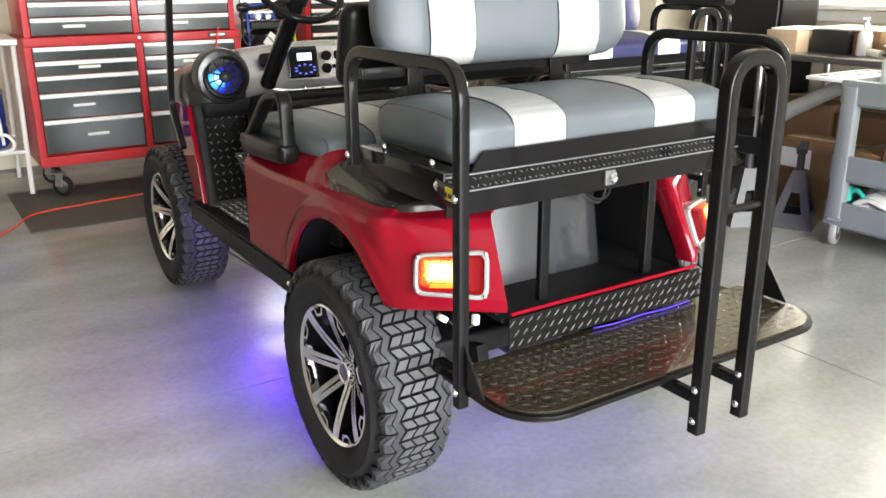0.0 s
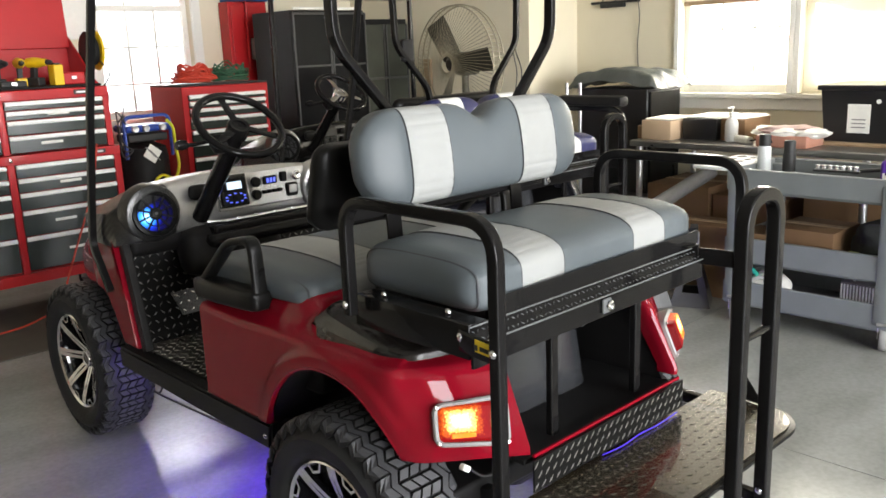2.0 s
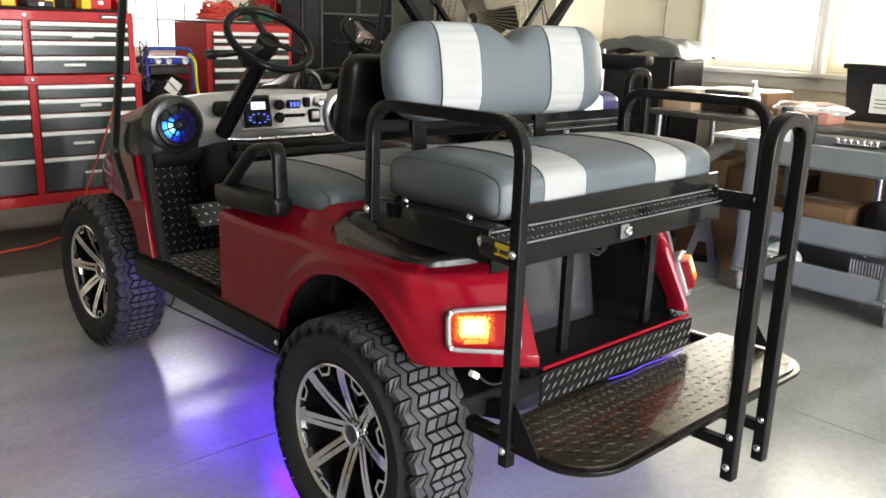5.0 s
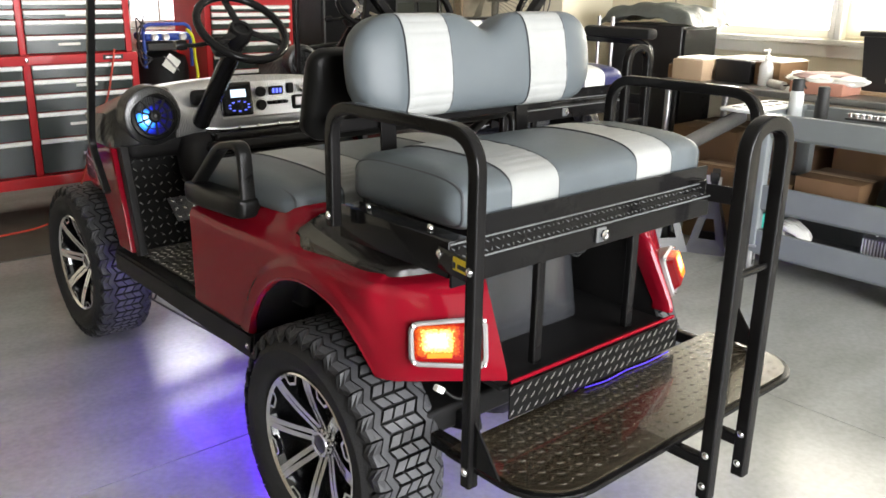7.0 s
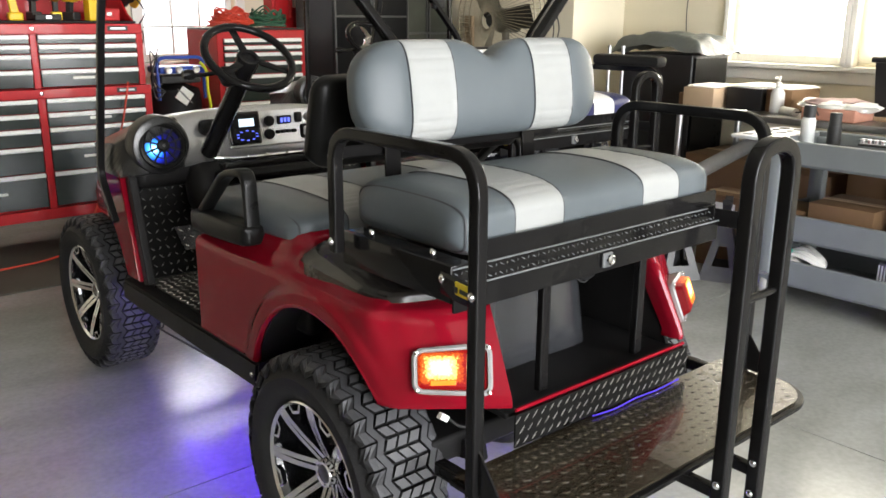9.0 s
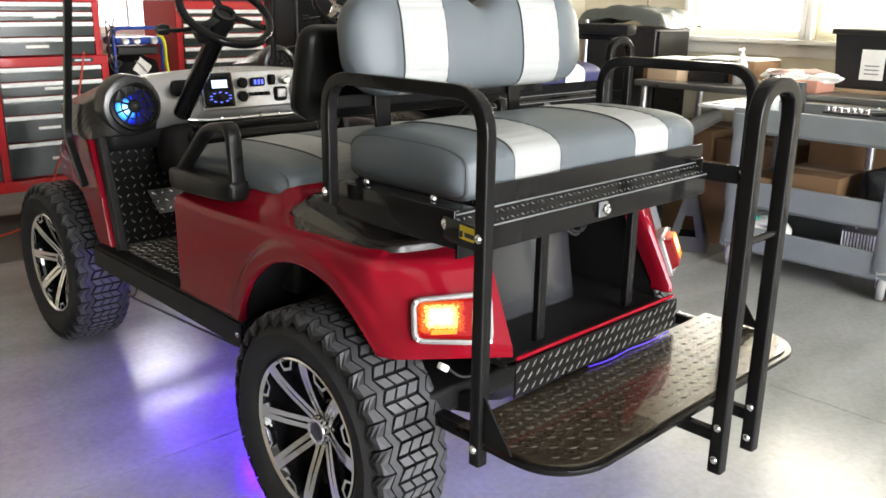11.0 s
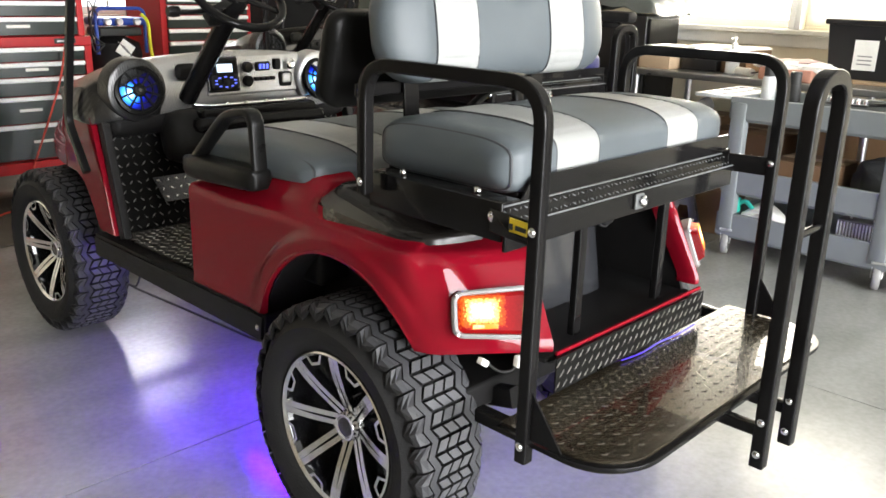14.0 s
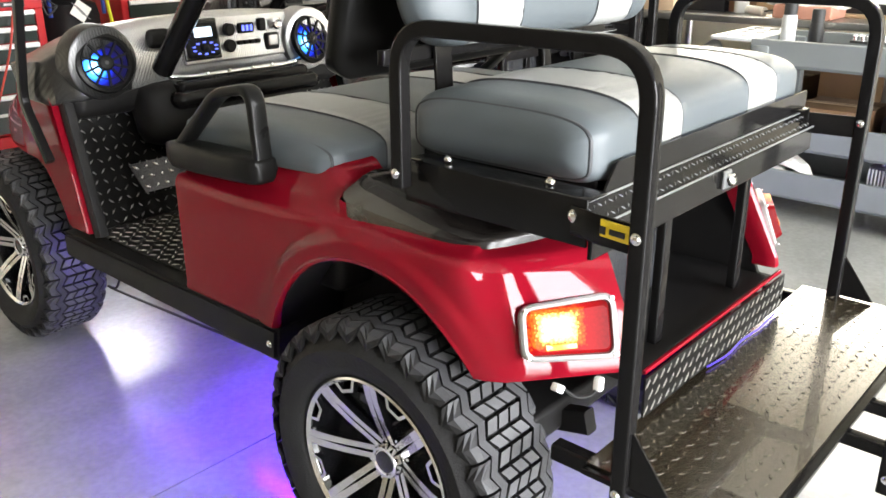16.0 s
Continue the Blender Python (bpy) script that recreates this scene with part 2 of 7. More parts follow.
M = dict(
    floor=concrete("sealed_concrete"),
    joint=mat("joint_filler", (0.10, 0.10, 0.10), 0.8),
    mat_floor=mat("floor_runner", (0.085, 0.075, 0.06), 0.75, var=0.3, scale=9, bump=0.3, bscale=300),
    darkwall=mat("board_wall", (0.20, 0.17, 0.12), 0.7, var=0.2, scale=4),
    wall=mat("cream_wall_paint", (0.72, 0.66, 0.51), 0.7, var=0.06, scale=3, bump=0.05, bscale=200),
    ceiling=mat("white_ceiling", (0.78, 0.77, 0.73), 0.9, var=0.04, scale=3),
    trim=mat("white_trim", (0.80, 0.79, 0.74), 0.45, var=0.05, scale=8),
    red=mat("red_body_paint", (0.168, 0.0034, 0.0105), 0.40, var=0.05, scale=4, coat=0.55, bump=0.003, bscale=30, rvar=0.03, spec=0.0),
    black=mat("black_powder_coat", (0.008, 0.0076, 0.0076), 0.10, spec=0.14, var=0.1, scale=25, bump=0.01, bscale=300, rvar=0.04),
    blackmat=mat("black_plastic", (0.012, 0.0115, 0.0115), 0.48, spec=0.14, var=0.25, scale=20, bump=0.12, bscale=500),
    pod=mat("textured_black_plastic", (0.026, 0.023, 0.016), 0.26, spec=1.0, var=0.25, scale=30, bump=0.35, bscale=420),
    podtop=mat("gloss_black_plastic", (0.014, 0.012, 0.011), 0.20, spec=0.35, var=0.2, scale=20, bump=0.02, bscale=200),
    satin=mat("satin_black_plastic", (0.0065, 0.0063, 0.006), 0.30, spec=0.12, var=0.2, scale=18, bump=0.03, bscale=300),
    pedal=mat("pedal_plate", (0.055, 0.055, 0.06), 0.22, 0.8, var=0.3, scale=40),
    bagcloth=mat("dark_bag_cloth", (0.020, 0.022, 0.020), 0.85, var=0.3, scale=14, bump=0.3, bscale=90),
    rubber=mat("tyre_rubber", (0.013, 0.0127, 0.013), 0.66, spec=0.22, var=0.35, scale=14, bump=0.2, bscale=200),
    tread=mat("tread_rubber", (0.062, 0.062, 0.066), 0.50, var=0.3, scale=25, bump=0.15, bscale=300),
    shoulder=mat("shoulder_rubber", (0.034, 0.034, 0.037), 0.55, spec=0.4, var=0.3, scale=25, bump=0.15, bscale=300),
    gloss=mat("gloss_black_wheel", (0.006, 0.006, 0.007), 0.08, var=0.1, scale=20, coat=0.5),
    machined=mat("machined_aluminium", (0.80, 0.80, 0.80), 0.22, 1.0, var=0.08, scale=60),
    chrome=mat("chrome", (0.82, 0.82, 0.83), 0.12, 1.0, var=0.05, scale=40),
    steel=mat("brushed_steel", (0.55, 0.55, 0.56), 0.35, 1.0, var=0.15, scale=30),
    steelgrey=mat("grey_sheet_metal", (0.16, 0.165, 0.17), 0.35, 0.2, var=0.2, scale=9),
    plate=mat("black_diamond_plate", (0.045, 0.036, 0.023), 0.22, 0.35, spec=1.0, coat=0.8, var=0.3, scale=25, bump=0.05, bscale=200),
    # pale lug colour stands in for the glint on the raised lugs
    plateglint=mat("glint_plate_lug", (0.36, 0.35, 0.33), 0.28, 0.6, var=0.3, scale=60),
    grey=mat("grey_vinyl", (0.080, 0.093, 0.101), 0.43, spec=0.32, var=0.12, scale=10, bump=0.10, bscale=480),
    light=mat("silver_vinyl", (0.275, 0.28, 0.272), 0.43, spec=0.32, var=0.10, scale=14, bump=0.10, bscale=480),
    blue=mat("blue_vinyl", (0.010, 0.012, 0.075), 0.42, var=0.12, scale=10, bump=0.2, bscale=260),
    white=mat("white_vinyl", (0.66, 0.66, 0.64), 0.42, var=0.1, scale=10, bump=0.2, bscale=260),
    piping=mat("dark_piping", (0.03, 0.032, 0.036), 0.5),
    bezel=mat("grey_bezel", (0.22, 0.215, 0.21), 0.45, 0.0, var=0.15, scale=40),
    lens_lit=[spot_glow("lit_red_lens", (q * 0.024, -0.01, 0.006), 0.098, [(0.0, (1.0, 0.88, 0.50), 6.0), (0.25, (1.0, 0.68, 0.16), 3.0), (0.34, (1.0, 0.18, 0.02), 1.1), (0.44, (0.80, 0.012, 0.016), 0.5), (0.75, (0.30, 0.003, 0.006), 0.4), (1.0, (0.15, 0.002, 0.004), 0.4)], (0.80, 1, 1.15), 0.10, True) for q in (-1, 1)],
    amber=mat("amber_lens", (0.75, 0.16, 0.02), 0.15, var=0.15, scale=150, emit=(1.0, 0.25, 0.01), power=0.7),
    underglow=mat("underglow_led", (0.1, 0.02, 0.6), 0.3, var=0, emit=(0.085, 0.002, 1.0), power=290.0),
    frontglow=mat("front_strip_led", (0.1, 0.05, 0.6), 0.3, var=0, emit=(0.12, 0.02, 1.0), power=45.0),
    rearglow=mat("rear_strip_led", (0.1, 0.05, 0.6), 0.3, var=0, emit=(0.16, 0.09, 1.0), power=55.0),
    faintglow=mat("rear_underglow_led", (0.05, 0.02, 0.5), 0.3, var=0, emit=(0.03, 0.02, 1.0), power=0.1),
    conelit=spot_glow("speaker_light", (-0.034, 0.0, -0.010), 0.085, [(0.0, (0.40, 0.82, 1.0), 4.5), (0.25, (0.05, 0.34, 1.0), 2.8), (0.48, (0.006, 0.04, 0.9), 1.1), (0.66, (0.010, 0.008, 0.40), 0.35), (0.9, (0.006, 0.004, 0.10), 0.2)]),
    bulkhead=mat("grey_bulkhead_plastic", (0.045, 0.047, 0.052), 0.20, 0.45, spec=1.0, var=0.12, scale=5, bump=0.02, bscale=60, rvar=0.08),
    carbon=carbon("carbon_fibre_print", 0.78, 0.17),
    # same print with the shade of the dash's left end put into its colour
    carbonshade=carbon("shaded_carbon_fibre_print", 0.085, 0.015, 0.25),
    screen=mat("lit_screen", (0.5, 0.6, 0.7), 0.2, var=0, emit=(0.7, 0.85, 1.0), power=1.1),
    digits=mat("blue_digits", (0.1, 0.15, 0.8), 0.3, var=0, emit=(0.12, 0.16, 1.0), power=1.3),
    yellow=mat("yellow_label", (0.75, 0.56, 0.02), 0.5, var=0.08, scale=40),
    ink=mat("black_ink", (0.02, 0.02, 0.02), 0.6, var=0),
    paper=mat("white_paper", (0.78, 0.77, 0.72), 0.7, var=0.06, scale=30),
    chestred=mat("tool_chest_red", (0.43, 0.008, 0.012), 0.42, var=0.12, scale=6, coat=0.2, spec=0.3),
    drawer=mat("drawer_black", (0.022, 0.030, 0.026), 0.22, var=0.2, scale=8, coat=0.0, spec=0.5),
    handle=mat("drawer_pull_aluminium", (0.93, 0.93, 0.92), 0.35, 0.0, var=0.12, scale=30),
    cordred=mat("orange_red_cord", (0.55, 0.045, 0.02), 0.5, var=0.1, scale=20),
    cordgreen=mat("green_cord", (0.02, 0.09, 0.045), 0.5, var=0.15, scale=20),
    hoseyellow=mat("yellow_hose", (0.72, 0.70, 0.03), 0.45, var=0.1, scale=20),
    comp=mat("compressor_blue", (0.015, 0.05, 0.30), 0.4, var=0.2, scale=12),
    tool=mat("tool_yellow", (0.80, 0.52, 0.01), 0.45, var=0.12, scale=20),
    cart=mat("grey_utility_plastic", (0.17, 0.185, 0.19), 0.5, var=0.12, scale=9, bump=0.1, bscale=300),
    galv=mat("stainless_table", (0.32, 0.32, 0.31), 0.3, 0.9, var=0.2, scale=6),
    card=mat("cardboard", (0.165, 0.092, 0.042), 0.8, var=0.12, scale=10, bump=0.1, bscale=100),
    cardlight=mat("pale_carton", (0.43, 0.31, 0.20), 0.75, var=0.1, scale=10),
    tote=mat("black_tote", (0.010, 0.010, 0.011), 0.38, var=0.2, scale=15),
    cover=mat("grey_cover_cloth", (0.09, 0.098, 0.09), 0.55, var=0.25, scale=7, bump=0.4, bscale=40),
    shade=shade_cloth("cream_shade", (0.90, 0.87, 0.77)),
    glass=mat("window_glass", (1, 1, 1), 0.02, var=0, trans=1.0),
    fan=mat("fan_dark", (0.03, 0.028, 0.022), 0.4, spec=0.25, var=0.2, scale=20),
    roof=mat("cream_roof", (0.70, 0.66, 0.54), 0.45, var=0.06, scale=6),
    darkcart=mat("dark_cart_paint", (0.012, 0.012, 0.016), 0.25, var=0.2, scale=8, coat=0.5),
    clearsheet=mat("tinted_sheet", (0.006, 0.006, 0.0065), 0.35, spec=0.10, var=0.2, scale=8),
    smoked=mat("smoked_glass_door", (0.055, 0.060, 0.048), 0.12, var=0.35, scale=5, spec=0.5),
    jack=mat("jack_stand_grey", (0.060, 0.060, 0.058), 0.5, var=0.25, scale=18, metal=0.2),
    purple=mat("purple_bottle", (0.10, 0.03, 0.35), 0.35, var=0.1, scale=20),
    teal=mat("teal_plastic", (0.02, 0.36, 0.28), 0.5, var=0.1, scale=20),
    cloth=mat("pink_rag", (0.50, 0.36, 0.33), 0.9, var=0.15, scale=15, bump=0.4, bscale=50),
    basket=mat("salmon_bin", (0.42, 0.20, 0.14), 0.55, var=0.1, scale=15),
    casterred=mat("red_castor", (0.42, 0.02, 0.025), 0.4, var=0.15, scale=20),
    sprayw=mat("spray_can_white", (0.62, 0.64, 0.64), 0.3, var=0.08, scale=20),
    clearp=mat("clear_plastic_bottle", (0.80, 0.80, 0.78), 0.15, var=0.05, scale=20, trans=0.25),
    outside=mat("bright_outdoors", (0.8, 0.82, 0.85), 1.0, var=0, emit=(0.95, 0.98, 1.0), power=3.0),
    cloudy=cloudy_sky("hazy_outdoors"),
    fanwire=mat("fan_guard_wire", (0.26, 0.23, 0.16), 0.4, 0.3, var=0.15, scale=20),
    unlit=mat("dark_speaker_cone", (0.01, 0.01, 0.012), 0.5, var=0.2, scale=30),
    bluebox=mat("blue_crate", (0.02, 0.10, 0.32), 0.5, var=0.1, scale=20),
    wood=mat("plain_wood", (0.36, 0.25, 0.15), 0.6, var=0.25, scale=14, bump=0.1, bscale=90),
    green=mat("green_pad", (0.30, 0.36, 0.12), 0.8, var=0.2, scale=20),
)


# ---------------- mesh helpers ----------------
def empty(name, loc=(0, 0, 0), label="", category="", group="", kind="", rz=0):
    ob = new(name)
    ob.matrix_basis = pose(*loc, 0, 0, rz)
    ob.empty_display_size = 0.1
    return tagged(ob, label, category, group, kind)


def part(name, bm, material, parent=None, label="", smooth=None):
    me = bpy.data.meshes.new(name)
    bmesh.ops.recalc_face_normals(bm, faces=bm.faces[:])
    if smooth is not None:
        for f in bm.faces:
            f.smooth = True
        for e in bm.edges:
            e.smooth = len(e.link_faces) == 2 and e.calc_face_angle(0) < radians(smooth)
    bm.to_mesh(me)
    bm.free()
    for m in (material if isinstance(material, (list, tuple)) else [material]):
        me.materials.append(m)
    ob = new(name, me)
    if parent:
        ob.parent = parent
    return tagged(ob, label)


def crisp(ob):
    """Keep flat faces flat beside their rounded edges."""
    ob.modifiers.new("crisp", "WEIGHTED_NORMAL").keep_sharp = True
    return ob


def bx(bm, c, s, rot=None, bevel=0.0, mi=0):
    g = bmesh.ops.create_cube(bm, size=1)
    vs = g["verts"]
    bmesh.ops.scale(bm, vec=s, verts=vs)
    if bevel > 0:
        es = list({e for v in vs for e in v.link_edges})
        r = bmesh.ops.bevel(bm, geom=es, offset=bevel, segments=2, affect="EDGES", profile=0.5)
        vs = list({v for f in r["faces"] for v in f.verts} | {v for v in vs if v.is_valid})
    if rot is not None:
        bmesh.ops.transform(bm, matrix=rot, verts=vs)
    bmesh.ops.translate(bm, vec=c, verts=vs)
    if mi:
        for f in {f for v in vs for f in v.link_faces}:
            f.material_index = mi
    return vs


def box(name, c, s, material, parent=None, label="", bevel=0.004, rot=None):
    bm = bmesh.new()
    bx(bm, c, s, rot, bevel)
    ob = part(name, bm, material, parent, label, smooth=50 if bevel else None)
    return crisp(ob) if bevel else ob


def RECT(w, h, r=0.005, n=2):
    out = []
    for sx, sy, a0 in ((1, 1, 0), (-1, 1, 90), (-1, -1, 180), (1, -1, 270)):
        for i in range(n + 1):
            a = radians(a0 + 90 * i / n)
            out.append((sx * (w / 2 - r) + r * math.cos(a), sy * (h / 2 - r) + r * math.sin(a)))
    return out


def RND(r, n=10):
    return [(r * math.cos(2 * math.pi * i / n), r * math.sin(2 * math.pi * i / n)) for i in range(n)]


def fillet(pts, r, n=6):
    pts = [Vector(p) for p in pts]
    out = [pts[0]]
    for a, b, c in zip(pts, pts[1:], pts[2:]):
        u, v = (a - b).normalized(), (c - b).normalized()
        d = min(r, (a - b).length * 0.49, (c - b).length * 0.49)
        p, q = b + u * d, b + v * d
        for i in range(n + 1):
            t = i / n
            out.append(p * (1 - t) ** 2 + b * 2 * t * (1 - t) + q * t * t)
    out.append(pts[-1])
    return out


def sweep(bm, pts, prof, nrm=None, closed=False, mi=0, taper=None):
    pts = [Vector(p) for p in pts]
    n = len(pts)
    rings = []
    ref = Vector(nrm) if nrm else None
    for i, p in enumerate(pts):
        a = pts[(i - 1) % n] if (closed or i > 0) else p
        b = pts[(i + 1) % n] if (closed or i < n - 1) else p
        t = (b - a).normalized()
        if ref is None:
            ref = Vector((0, 0, 1)) if abs(t.z) < 0.9 else Vector((1, 0, 0))
        u = (ref - t * ref.dot(t)).normalized()
        if not nrm:
            ref = u
        v = t.cross(u)
        k = taper(i / (n - 1)) if taper else 1.0
        rings.append([bm.verts.new(p + u * x * k + v * y * k) for x, y in prof])
    m = len(prof)
    for i in range(n if closed else n - 1):
        r0, r1 = rings[i], rings[(i + 1) % n]
        for j in range(m):
            f = bm.faces.new((r0[j], r0[(j + 1) % m], r1[(j + 1) % m], r1[j]))
            f.material_index = mi
    if not closed:
        bm.faces.new(rings[0][::-1]).material_index = mi
        bm.faces.new(rings[-1]).material_index = mi


def tube(name, pts, material, parent=None, w=0.026, h=None, fil=0.05, nrm=None, label="", rnd=False, closed=False, n=6):
    bm = bmesh.new()
    path = fillet(pts, fil, n) if len(pts) > 2 and fil > 0 else pts
    sweep(bm, path, RND(w / 2) if rnd else RECT(w, h or w, min(w, h or w) * 0.16), nrm, closed)
    ob = part(name, bm, material, parent, label, smooth=50)
    return ob if rnd else crisp(ob)


def wire(name, pts, material, parent=None, r=0.004, label="", steps=8):
    """A soft cable through the given points."""
    P = [Vector(p) for p in pts]
    out = []
    for i in range(len(P) - 1):
        p0, p1, p2, p3 = P[max(i - 1, 0)], P[i], P[i + 1], P[min(i + 2, len(P) - 1)]
        for k in range(steps):
            t = k / steps
            out.append(0.5 * (2 * p1 + (p2 - p0) * t + (2 * p0 - 5 * p1 + 4 * p2 - p3) * t * t + (3 * p1 - p0 - 3 * p2 + p3) * t ** 3))
    out.append(P[-1])
    bm = bmesh.new()
    sweep(bm, out, RND(r, 6))
    return part(name, bm, material, parent, label, smooth=60)


def lathe(bm, prof, axis="z", n=32, c=(0, 0, 0), mi=0, closed=False):
    """prof: (radius, along) pairs turned round an axis."""
    rings = []
    for r, a in prof:
        ring = []
        for i in range(n):
            th = 2 * math.pi * i / n
            p = (r * math.cos(th), r * math.sin(th), a)
            if axis == "x":
                p = (p[2], p[0], p[1])
            elif axis == "y":
                p = (p[1], p[2], p[0])
            ring.append(bm.verts.new(Vector(p) + Vector(c)))
        rings.append(ring)
    for k in range(len(rings) if closed else len(rings) - 1):
        a, b = rings[k], rings[(k + 1) % len(rings)]
        for i in range(n):
            f = bm.faces.new((a[i], a[(i + 1) % n], b[(i + 1) % n], b[i]))
            f.material_index = mi
    if not closed:
        bm.faces.new(rings[0][::-1]).material_index = mi
        bm.faces.new(rings[-1]).material_index = mi


def turned(name, prof, material, parent=None, axis="z", n=28, c=(0, 0, 0), label="", closed=False):
    bm = bmesh.new()
    lathe(bm, prof, axis, n, c, 0, closed)
    return part(name, bm, material, parent, label, smooth=40)


BOLT = {}


def bolt(parent, c, axis="x", r=0.007):
    """A small bright dome-headed bolt; alike bolts share one mesh."""
    key = (axis, round(r, 4))
    if key not in BOLT:
        bm = bmesh.new()
        s = -1 if axis in ("x", "y") else 1
        lathe(bm, [(r * 1.35, 0), (r * 1.35, s * r * 0.3), (r, s * r * 0.35), (r * 0.85, s * r * 0.8), (r * 0.4, s * r * 1.05), (r * 0.05, s * r * 1.1)], axis, 10)
        ob = part("bolt", bm, M["chrome"], parent, "bright zinc bolt head", smooth=40)
        ob.location = c
        BOLT[key] = ob.data
        return ob
    ob = new("bolt", BOLT[key])
    ob.parent, ob.location = parent, c
    return ob


def lug_plate(bm, ox, oy, ux, uy, w, h, step=0.03, length=0.02, mi=1, zz=(0, 0, 1), height=0.0022, thin=0.17, oneway=False):
    """Rows of raised slanting lozenges over a w x h plate; ux, uy its axes, zz its normal."""
    ux, uy, zz, o = Vector(ux), Vector(uy), Vector(zz), Vector(ox if oy is None else (ox, oy, 0))
    nx, ny = int(w / step), int(h / step)
    for i in range(nx):
        for j in range(ny):
            c = o + ux * ((i + 0.5) * w / nx) + uy * ((j + 0.5) * h / ny)
            s = 1 if oneway or (i + j) % 2 else -1
            if oneway:
                c = c + ux * ((j % 2 - 0.5) * 0.5 * w / nx)
            d, e = (ux + uy * s).normalized() * length / 2, (ux * -s + uy).normalized() * length * thin
            v = [bm.verts.new(c + q) for q in (-d, e, d, -e)]
            t = [bm.verts.new(c + q * 0.6 + zz * height) for q in (-d, e, d, -e)]
            for k in range(4):
                bm.faces.new((v[k], v[(k + 1) % 4], t[(k + 1) % 4], t[k])).material_index = mi
            bm.faces.new(t).material_index = mi


# ---------------- the garage ----------------
def wall_with_holes(name, a, b, z1, holes, thick, out):
    """A straight wall from a to b (plan points) with rectangular openings (u0, u1, z0, z1); it gets its thickness towards out."""
    a, b, out = Vector((*a, 0)), Vector((*b, 0)), Vector((*out, 0)) * thick
    L = (b - a).length
    d = (b - a) / L
    us = sorted({0, L, *[h[0] for h in holes], *[h[1] for h in holes]})
    zs = sorted({0, z1, *[h[2] for h in holes], *[h[3] for h in holes]})
    bm = bmesh.new()
    for u0, u1 in zip(us, us[1:]):
        for q0, q1 in zip(zs, zs[1:]):
            if any(h[0] <= u0 and u1 <= h[1] and h[2] <= q0 and q1 <= h[3] for h in holes):
                continue
            base = [a + d * u0, a + d * u1, a + d * u1 + out, a + d * u0 + out]
            lo, hi = [bm.verts.new(p + Vector((0, 0, q0))) for p in base], [bm.verts.new(p + Vector((0, 0, q1))) for p in base]
            bm.faces.new(lo[::-1]), bm.faces.new(hi)
            for k in range(4):
                bm.faces.new((lo[k], lo[(k + 1) % 4], hi[(k + 1) % 4], hi[k]))
    bmesh.ops.remove_doubles(bm, verts=bm.verts[:], dist=1e-5)
    seen = {}
    for f in bm.faces[:]:
        key = tuple(round(x, 4) for x in f.calc_center_median())
        seen.setdefault(key, []).append(f)
    bmesh.ops.delete(bm, geom=[f for fs in seen.values() if len(fs) > 1 for f in fs], context="FACES_ONLY")
    dark = name == "wall_west"
    return tagged(part(name, bm, M["darkwall" if dark else "wall"]), "plain board garage wall" if dark else "cream painted garage wall", "wall", kind="structure")


H = 2.75
# the slab, with saw-cut joints as real gaps
def slab():
    bm = bmesh.new()
    xs, ys = [-4.2, -1.9, 1.15, 4.2], [-9.0, -2.4, 0.625, 3.6, 5.0]
    for x0, x1 in zip(xs, xs[1:]):
        for y0, y1 in zip(ys, ys[1:]):
            bx(bm, ((x0 + x1) / 2, (y0 + y1) / 2, -0.072), (x1 - x0 - 0.005, y1 - y0 - 0.005, 0.12))
    return tagged(part("floor", bm, M["floor"]), "sealed grey concrete slab with saw-cut joints", "floor", kind="structure")


slab()
tagged(box("floor_base", (0, -2, -0.157), (8.6, 14.2, 0.05), M["joint"], bevel=0), "dark filler below the slab joints", "floor", kind="structure")
tagged(box("floor_runner", (0.55, 3.3, -0.008), (2.8, 0.95, 0.008), M["mat_floor"], bevel=0.003), "dark brown rubber runner in front of the tool chests", "floor mat", kind="structure")

wall_with_holes("wall_north", (-4.2, 4.5), (3.15, 4.5), H, [(5.13, 5.845, 0.98, 2.05)], 0.16, (0, 1))
wall_with_holes("wall_closet_side", (3.15, 4.66), (3.15, 2.5), H, [], 0.12, (1, 0))
wall_with_holes("wall_closet_front", (3.27, 2.5), (3.7, 2.5), H, [], 0.12, (0, 1))
wall_with_holes("wall_east", (3.7, 2.62), (3.7, -5.0), H, [(0.985, 1.74, 1.035, 2.05), (1.81, 3.25, 1.035, 2.05)], 0.16, (1, 0))
wall_with_holes("wall_west", (-4.2, -5.0), (-4.2, 4.5), H, [], 0.16, (-1, 0))
wall_with_holes("wall_south", (-4.2, -5.0), (3.86, -5.0), H, [(1.5, 6.9, 0.0, 2.6)], 0.16, (0, -1))
tagged(box("ceiling", (0, -0.2, H + 0.05), (8.6, 10.1, 0.1), M["ceiling"], bevel=0), "white garage ceiling", "ceiling", kind="structure")


